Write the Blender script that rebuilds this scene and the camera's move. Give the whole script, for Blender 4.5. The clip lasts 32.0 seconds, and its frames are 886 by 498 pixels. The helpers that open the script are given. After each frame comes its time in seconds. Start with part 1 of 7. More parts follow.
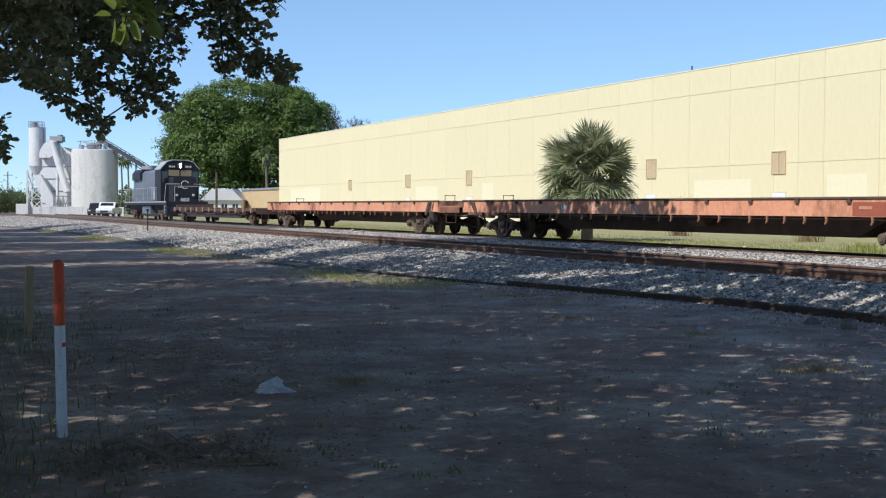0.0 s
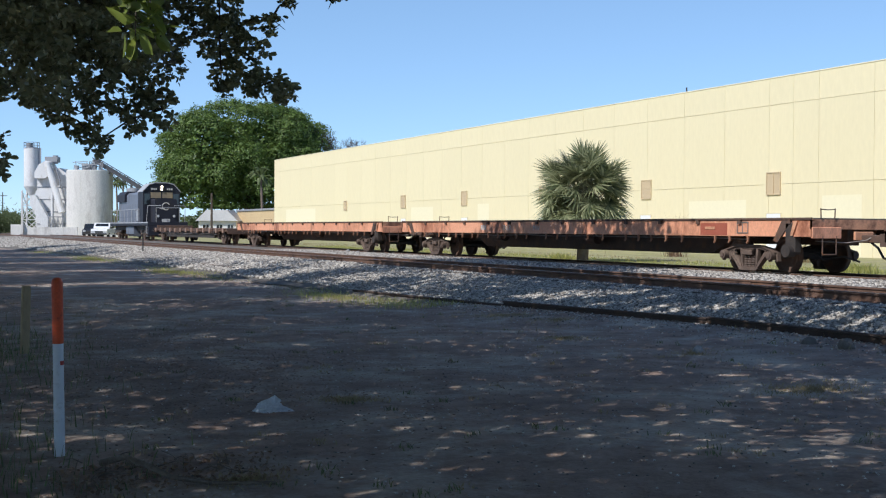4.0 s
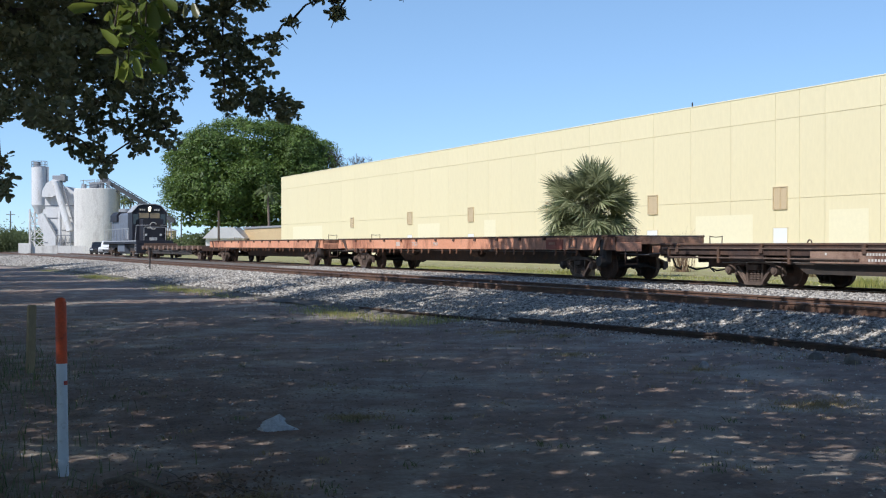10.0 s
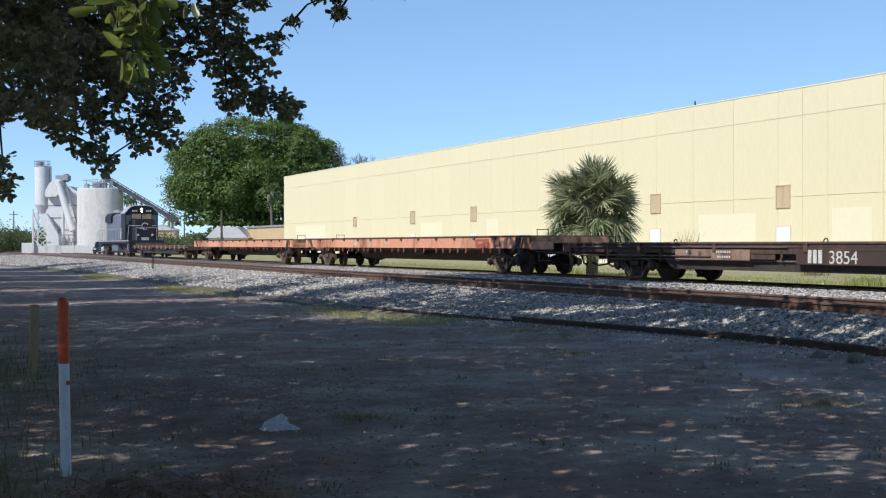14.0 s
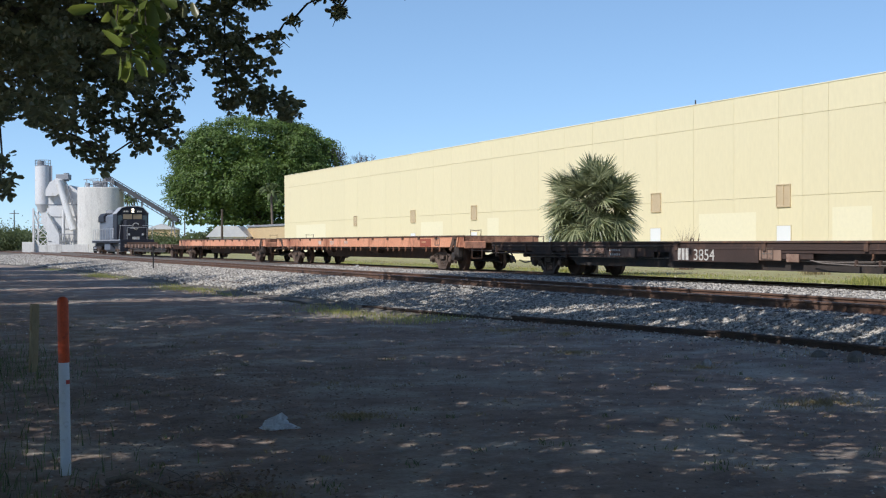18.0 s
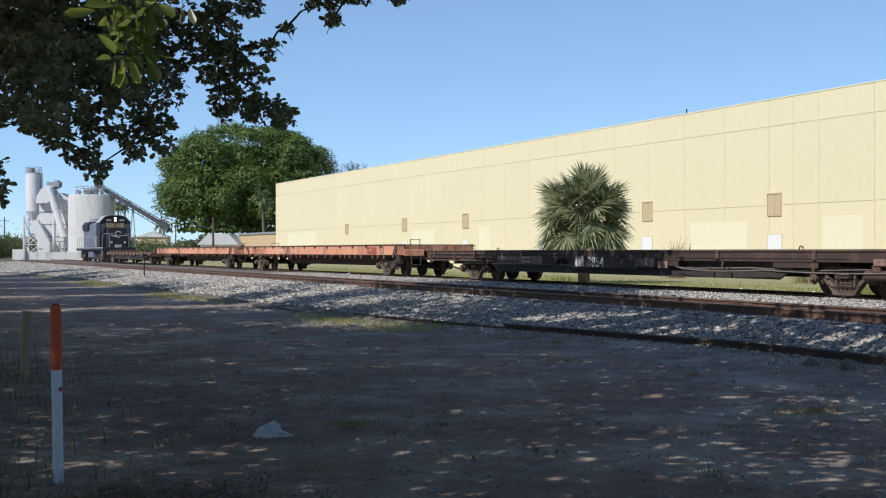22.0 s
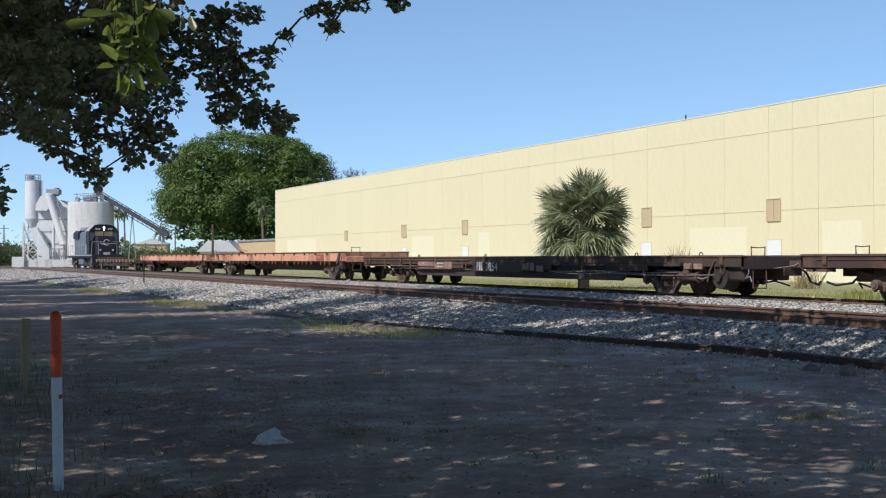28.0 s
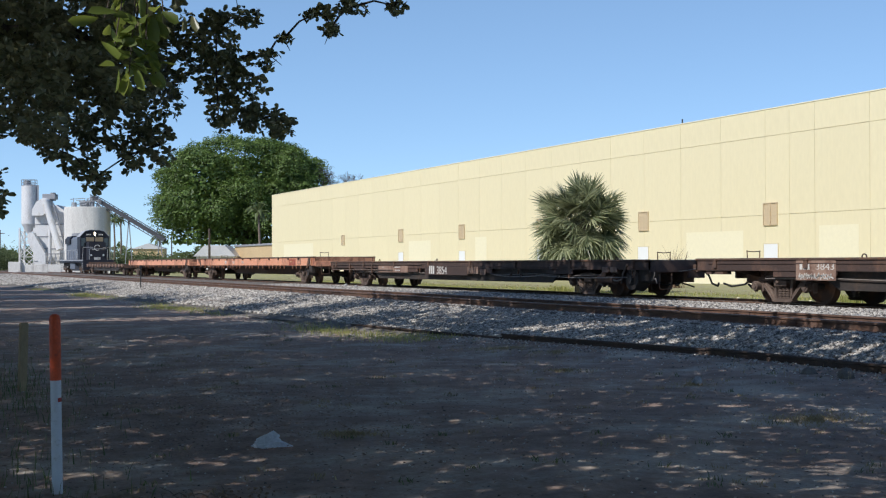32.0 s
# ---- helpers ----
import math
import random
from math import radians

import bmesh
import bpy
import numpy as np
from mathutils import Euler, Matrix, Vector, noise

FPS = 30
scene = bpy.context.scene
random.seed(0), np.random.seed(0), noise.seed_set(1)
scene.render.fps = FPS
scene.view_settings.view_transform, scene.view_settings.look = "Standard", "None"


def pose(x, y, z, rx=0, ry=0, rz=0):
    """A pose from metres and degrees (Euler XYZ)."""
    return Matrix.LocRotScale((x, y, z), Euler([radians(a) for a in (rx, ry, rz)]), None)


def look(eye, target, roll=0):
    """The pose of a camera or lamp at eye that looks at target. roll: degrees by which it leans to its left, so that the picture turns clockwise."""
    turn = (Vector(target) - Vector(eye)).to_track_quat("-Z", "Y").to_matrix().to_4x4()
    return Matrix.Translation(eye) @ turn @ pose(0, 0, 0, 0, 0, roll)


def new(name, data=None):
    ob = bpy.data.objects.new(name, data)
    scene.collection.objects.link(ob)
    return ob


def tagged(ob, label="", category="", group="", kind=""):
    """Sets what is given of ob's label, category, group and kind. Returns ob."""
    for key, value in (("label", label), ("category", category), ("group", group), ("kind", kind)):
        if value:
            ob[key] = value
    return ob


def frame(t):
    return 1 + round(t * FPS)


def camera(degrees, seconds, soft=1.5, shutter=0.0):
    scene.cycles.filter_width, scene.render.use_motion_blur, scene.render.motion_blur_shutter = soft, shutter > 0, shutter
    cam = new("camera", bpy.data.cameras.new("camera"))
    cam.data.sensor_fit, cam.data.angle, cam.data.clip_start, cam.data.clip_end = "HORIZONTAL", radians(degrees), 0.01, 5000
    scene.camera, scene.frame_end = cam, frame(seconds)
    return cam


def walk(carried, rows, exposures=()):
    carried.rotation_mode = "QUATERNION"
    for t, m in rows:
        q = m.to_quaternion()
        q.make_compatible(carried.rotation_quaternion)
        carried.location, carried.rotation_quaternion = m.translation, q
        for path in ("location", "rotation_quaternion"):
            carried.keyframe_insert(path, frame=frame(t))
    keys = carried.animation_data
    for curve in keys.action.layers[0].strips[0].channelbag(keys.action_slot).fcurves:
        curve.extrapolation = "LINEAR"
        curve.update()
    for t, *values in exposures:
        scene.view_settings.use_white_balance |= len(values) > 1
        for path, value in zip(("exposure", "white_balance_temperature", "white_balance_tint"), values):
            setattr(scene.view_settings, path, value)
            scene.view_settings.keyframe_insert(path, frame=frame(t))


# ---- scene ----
# The track runs along +y, x points from the camera across the tracks to the warehouse.
AXIS = 24.61
EYE = Vector((0.0, 0.0, 1.70))


# the small sway of the body: seconds, metres to the right, metres up
SWAY_T = [0, 1, 2, 3, 5.5, 8, 10, 12, 14, 16.5, 18, 19, 20, 21, 22, 23, 24, 25, 27.5, 29, 30, 31, 32]
SWAY_R = [0.005, -0.015, -0.033, -0.040, -0.009, 0.001, 0.005, 0.016, 0.013, 0.023, 0.018, 0.011, 0.0, -0.005, -0.003, 0.002, 0.0, -0.009, -0.008, -0.003, 0.004, -0.011, -0.027]
SWAY_U = [0.0, -0.010, -0.024, -0.025, -0.013, -0.009, -0.008, -0.002, -0.005, -0.001, -0.005, -0.008, -0.009, -0.012, -0.010, -0.004, 0.0, -0.008, -0.013, -0.006, 0.0, -0.012, -0.025]


def aim(t, yaw, pitch, lean):
    """A camera pose at t: degrees to the right of the resting axis, up, and of lean."""
    a, e = radians(AXIS + yaw), radians(pitch)
    way = Vector((math.sin(a) * math.cos(e), math.cos(a) * math.cos(e), math.sin(e)))
    r = float(np.interp(t, SWAY_T, SWAY_R))
    eye = EYE + Vector((r * math.cos(a), -r * math.sin(a), float(np.interp(t, SWAY_T, SWAY_U)) - 0.012))
    return look(eye, eye + way, -lean)


cam = camera(40.07, 32.0, soft=1.2)
walk(cam, [(t, aim(t, y, p, r)) for t, y, p, r in (
    (0.0, 0.140, -1.917, -0.324), (0.5, 0.227, -1.838, -0.347), (1.0, 0.311, -1.731, -0.362), (1.5, 0.380, -1.602, -0.382),
    (2.0, 0.426, -1.465, -0.394), (2.5, 0.448, -1.329, -0.407), (3.0, 0.446, -1.191, -0.415), (3.5, 0.418, -1.049, -0.396),
    (4.5, 0.320, -0.804, -0.333), (5.5, 0.222, -0.558, -0.269), (6.0, 0.212, -0.471, -0.280), (6.5, 0.184, -0.381, -0.266),
    (7.0, 0.153, -0.298, -0.216), (7.5, 0.129, -0.235, -0.156), (8.0, 0.112, -0.190, -0.103), (8.5, 0.096, -0.160, -0.066),
    (9.0, 0.078, -0.147, -0.037), (9.5, 0.059, -0.151, -0.024), (10.0, 0.034, -0.163, -0.039), (10.5, 0.003, -0.168, -0.061),
    (11.0, -0.030, -0.160, -0.068), (11.5, -0.063, -0.150, -0.054), (12.0, -0.090, -0.147, -0.046), (12.5, -0.098, -0.154, -0.028),
    (13.0, -0.096, -0.172, 0.020), (13.5, -0.097, -0.193, 0.046), (14.0, -0.103, -0.209, 0.059), (14.5, -0.118, -0.223, 0.128),
    (15.5, -0.135, -0.235, 0.083), (16.5, -0.152, -0.247, 0.039), (17.0, -0.154, -0.250, 0.026), (17.5, -0.151, -0.254, 0.050),
    (18.0, -0.125, -0.250, 0.057), (18.5, -0.068, -0.207, 0.022), (19.0, 0.001, -0.133, -0.002), (19.5, 0.074, -0.052, -0.009),
    (20.0, 0.143, 0.028, -0.015), (20.5, 0.195, 0.092, -0.014), (21.0, 0.237, 0.128, -0.006), (21.5, 0.272, 0.138, -0.010),
    (22.0, 0.290, 0.137, -0.040), (22.5, 0.295, 0.136, -0.073), (23.0, 0.288, 0.134, -0.084), (23.5, 0.270, 0.122, -0.082),
    (24.0, 0.272, 0.109, -0.071), (24.5, 0.309, 0.112, -0.049), (25.0, 0.347, 0.130, -0.023), (25.5, 0.375, 0.151, -0.009),
    (26.5, 0.358, 0.263, 0.019), (27.5, 0.342, 0.376, 0.048), (28.0, 0.313, 0.437, 0.105), (28.5, 0.283, 0.485, 0.130),
    (29.0, 0.247, 0.520, 0.130), (29.5, 0.210, 0.541, 0.110), (30.0, 0.206, 0.548, 0.098), (30.5, 0.261, 0.553, 0.097),
    (31.0, 0.342, 0.570, 0.099), (31.5, 0.413, 0.605, 0.116), (32.0, 0.474, 0.656, 0.163))],
    exposures=((0.0, 0.25, 6330, 11.5), (16.5, 0.25, 6280, 11.5), (17.5, 0.20, 6370, 11.5), (19.0, 0.15, 6440, 11.5), (32.0, 0.15, 6400, 11.5)))

# ---- daylight ----
SUN_UP, SUN_SIDE = 43.0, (-0.955, -0.297)
to_sun = Vector((SUN_SIDE[0] * math.cos(radians(SUN_UP)), SUN_SIDE[1] * math.cos(radians(SUN_UP)), math.sin(radians(SUN_UP))))
world = bpy.data.worlds.new("daylight")
scene.world = world
world.use_nodes = True
wn = world.node_tree.nodes
sky = wn.new("ShaderNodeTexSky")
sky.sky_type, sky.sun_disc = "NISHITA", False
sky.sun_elevation = radians(SUN_UP)
sky.sun_rotation = math.atan2(SUN_SIDE[0], SUN_SIDE[1])
sky.air_density, sky.dust_density, sky.ozone_density = 0.54, 0.0, 1.0
wn["Background"].inputs["Strength"].default_value = 0.142
tone = wn.new("ShaderNodeMix")
tone.data_type, tone.blend_type = "RGBA", "MULTIPLY"
tone.inputs["Factor"].default_value, tone.inputs["B"].default_value = 1.0, (0.94, 1.0, 1.01, 1)
world.node_tree.links.new(sky.outputs["Color"], tone.inputs["A"])
# summer haze: thick towards the horizon, thinner overhead
veil = wn.new("ShaderNodeMix")
veil.data_type = "RGBA"
veil.inputs["B"].default_value = (1.85, 3.4, 5.3, 1)
spot = wn.new("ShaderNodeTexCoord")
upright = wn.new("ShaderNodeSeparateXYZ")
thick = wn.new("ShaderNodeMapRange")
thick.inputs["From Min"].default_value, thick.inputs["From Max"].default_value = 0.0, 0.62
thick.inputs["To Min"].default_value, thick.inputs["To Max"].default_value = 0.55, 0.0
world.node_tree.links.new(spot.outputs["Generated"], upright.inputs["Vector"])
world.node_tree.links.new(upright.outputs["Z"], thick.inputs["Value"])
world.node_tree.links.new(thick.outputs["Result"], veil.inputs["Factor"])
world.node_tree.links.new(tone.outputs["Result"], veil.inputs["A"])
world.node_tree.links.new(veil.outputs["Result"], wn["Background"].inputs["Color"])
sun = new("sun", bpy.data.lights.new("sun", "SUN"))
sun.data.energy, sun.data.angle, sun.data.color = 3.55, radians(0.42), (1.0, 0.967, 0.915)
sun.matrix_world = look(to_sun * 60, (0, 0, 0))

# ---- materials ----


def mat(name, base, dark, scale=3.0, fine=40.0, rough=0.8, bump=0.25, metal=0.0, stain=None, amount=0.35, stain_scale=1.2,
        spread=0.0, streak=1.0, coarse_mix=0.8, world_space=False, trans=0.0, spec=0.5):
    """A surface in two tones at two scales, with stains of a third colour, fine relief and a spread of tone from piece to piece."""
    m = bpy.data.materials.new(name)
    m.use_nodes = True
    nt = m.node_tree
    n, ln = nt.nodes, nt.links
    b = n["Principled BSDF"]
    co = n.new("ShaderNodeTexCoord")
    mp = n.new("ShaderNodeMapping")
    mp.inputs["Scale"].default_value = (1, 1, 1 / streak)
    if world_space:
        geo = n.new("ShaderNodeNewGeometry")
        ln.new(geo.outputs["Position"], mp.inputs["Vector"])
    else:
        ln.new(co.outputs["Object"], mp.inputs["Vector"])

    def noise_at(s, detail=5.0, ro=0.6):
        t = n.new("ShaderNodeTexNoise")
        t.inputs["Scale"].default_value, t.inputs["Detail"].default_value, t.inputs["Roughness"].default_value = s, detail, ro
        ln.new(mp.outputs["Vector"], t.inputs["Vector"])
        return t

    def ramp(src, lo, hi):
        r = n.new("ShaderNodeMapRange")
        r.inputs["From Min"].default_value, r.inputs["From Max"].default_value = lo, hi
        ln.new(src, r.inputs["Value"])
        return r.outputs["Result"]

    def mix(fac, a, c, mode="MIX"):
        x = n.new("ShaderNodeMix")
        x.data_type, x.blend_type = "RGBA", mode
        if isinstance(fac, float):
            x.inputs["Factor"].default_value = fac
        else:
            ln.new(fac, x.inputs["Factor"])
        for v, s in ((a, x.inputs["A"]), (c, x.inputs["B"])):
            if isinstance(v, tuple):
                s.default_value = (*v, 1)
            else:
                ln.new(v, s)
        return x.outputs["Result"]

    n1, n2 = noise_at(scale), noise_at(fine, 4.0, 0.65)
    col = mix(ramp(n1.outputs["Fac"], 0.5 - coarse_mix / 2.6, 0.5 + coarse_mix / 2.6), dark, base)
    g = n.new("ShaderNodeMapRange")
    g.inputs["From Min"].default_value, g.inputs["From Max"].default_value = 0.25, 0.75
    g.inputs["To Min"].default_value, g.inputs["To Max"].default_value = (0.78, 1.18) if bump > 0.05 else (0.96, 1.03)
    ln.new(n2.outputs["Fac"], g.inputs["Value"])
    hs = n.new("ShaderNodeHueSaturation")
    ln.new(g.outputs["Result"], hs.inputs["Value"])
    if stain:
        n3 = noise_at(stain_scale, 6.0, 0.7)
        col = mix(ramp(n3.outputs["Fac"], 0.62 - amount * 0.5, 0.74 - amount * 0.3), col, stain)
    if spread:
        oi = n.new("ShaderNodeObjectInfo")
        pr = n.new("ShaderNodeMapRange")
        pr.inputs["To Min"].default_value, pr.inputs["To Max"].default_value = 1 - spread, 1 + spread
        ln.new(oi.outputs["Random"], pr.inputs["Value"])
        h2 = n.new("ShaderNodeHueSaturation")
        ln.new(pr.outputs["Result"], h2.inputs["Value"])
        ln.new(col, h2.inputs["Color"])
        col = h2.outputs["Color"]
    ln.new(col, hs.inputs["Color"])
    ln.new(hs.outputs["Color"], b.inputs["Base Color"])
    b.inputs["Metallic"].default_value = metal
    b.inputs["Specular IOR Level"].default_value = spec
    rr = n.new("ShaderNodeMapRange")
    rr.inputs["To Min"].default_value, rr.inputs["To Max"].default_value = max(rough - 0.12, 0.03), min(rough + 0.1, 1)
    ln.new(n1.outputs["Fac"], rr.inputs["Value"])
    ln.new(rr.outputs["Result"], b.inputs["Roughness"])
    if bump:
        bp = n.new("ShaderNodeBump")
        bp.inputs["Strength"].default_value, bp.inputs["Distance"].default_value = bump, 0.02
        ln.new(n2.outputs["Fac"], bp.inputs["Height"])
        ln.new(bp.outputs["Normal"], b.inputs["Normal"])
    if trans:
        tr = n.new("ShaderNodeBsdfTranslucent")
        ln.new(hs.outputs["Color"], tr.inputs["Color"])
        ms = n.new("ShaderNodeMixShader")
        ms.inputs[0].default_value = trans
        ln.new(b.outputs[0], ms.inputs[1])
        ln.new(tr.outputs[0], ms.inputs[2])
        ln.new(ms.outputs[0], n["Material Output"].inputs["Surface"])
    return m


def leaf_mat(name, base, dark, trans=0.35, rough=0.5):
    """Foliage whose tone changes from leaf to leaf."""
    m = bpy.data.materials.new(name)
    m.use_nodes = True
    n, ln = m.node_tree.nodes, m.node_tree.links
    b = n["Principled BSDF"]
    geo = n.new("ShaderNodeNewGeometry")
    x = n.new("ShaderNodeMix")
    x.data_type = "RGBA"
    x.inputs["A"].default_value, x.inputs["B"].default_value = (*dark, 1), (*base, 1)
    ln.new(geo.outputs["Random Per Island"], x.inputs["Factor"])
    ln.new(x.outputs["Result"], b.inputs["Base Color"])
    b.inputs["Roughness"].default_value = rough
    tr = n.new("ShaderNodeBsdfTranslucent")
    h = n.new("ShaderNodeHueSaturation")
    h.inputs["Hue"].default_value, h.inputs["Value"].default_value = 0.485, 1.5
    ln.new(x.outputs["Result"], h.inputs["Color"])
    ln.new(h.outputs["Color"], tr.inputs["Color"])
    ms = n.new("ShaderNodeMixShader")
    ms.inputs[0].default_value = trans
    ln.new(b.outputs[0], ms.inputs[1])
    ln.new(tr.outputs[0], ms.inputs[2])
    ln.new(ms.outputs[0], n["Material Output"].inputs["Surface"])
    return m


def stone_mat(name, base, dark):
    """Crushed rock whose tone changes from stone to stone."""
    m = bpy.data.materials.new(name)
    m.use_nodes = True
    n, ln = m.node_tree.nodes, m.node_tree.links
    b = n["Principled BSDF"]
    geo = n.new("ShaderNodeNewGeometry")
    grain = n.new("ShaderNodeTexNoise")
    grain.inputs["Scale"].default_value, grain.inputs["Detail"].default_value = 38.0, 4.0
    ln.new(geo.outputs["Position"], grain.inputs["Vector"])
    x = n.new("ShaderNodeMix")
    x.data_type = "RGBA"
    x.inputs["A"].default_value, x.inputs["B"].default_value = (*dark, 1), (*base, 1)
    ln.new(geo.outputs["Random Per Island"], x.inputs["Factor"])
    shade = n.new("ShaderNodeMapRange")
    shade.inputs["From Min"].default_value, shade.inputs["From Max"].default_value = 0.3, 0.7
    shade.inputs["To Min"].default_value, shade.inputs["To Max"].default_value = 0.7, 1.15
    ln.new(grain.outputs["Fac"], shade.inputs["Value"])
    h = n.new("ShaderNodeHueSaturation")
    ln.new(shade.outputs["Result"], h.inputs["Value"])
    ln.new(x.outputs["Result"], h.inputs["Color"])
    ln.new(h.outputs["Color"], b.inputs["Base Color"])
    b.inputs["Roughness"].default_value, b.inputs["Specular IOR Level"].default_value = 0.9, 0.25
    return m


def glow(name, colour, strength):
    m = bpy.data.materials.new(name)
    m.use_nodes = True
    b = m.node_tree.nodes["Principled BSDF"]
    b.inputs["Base Color"].default_value = (0.8, 0.8, 0.75, 1)
    b.inputs["Emission Color"].default_value, b.inputs["Emission Strength"].default_value = (*colour, 1), strength
    return m


def glass(name, tint, rough=0.06):
    m = bpy.data.materials.new(name)
    m.use_nodes = True
    b = m.node_tree.nodes["Principled BSDF"]
    b.inputs["Base Color"].default_value = (*tint, 1)
    b.inputs["Roughness"].default_value, b.inputs["Specular IOR Level"].default_value = rough, 0.8
    return m


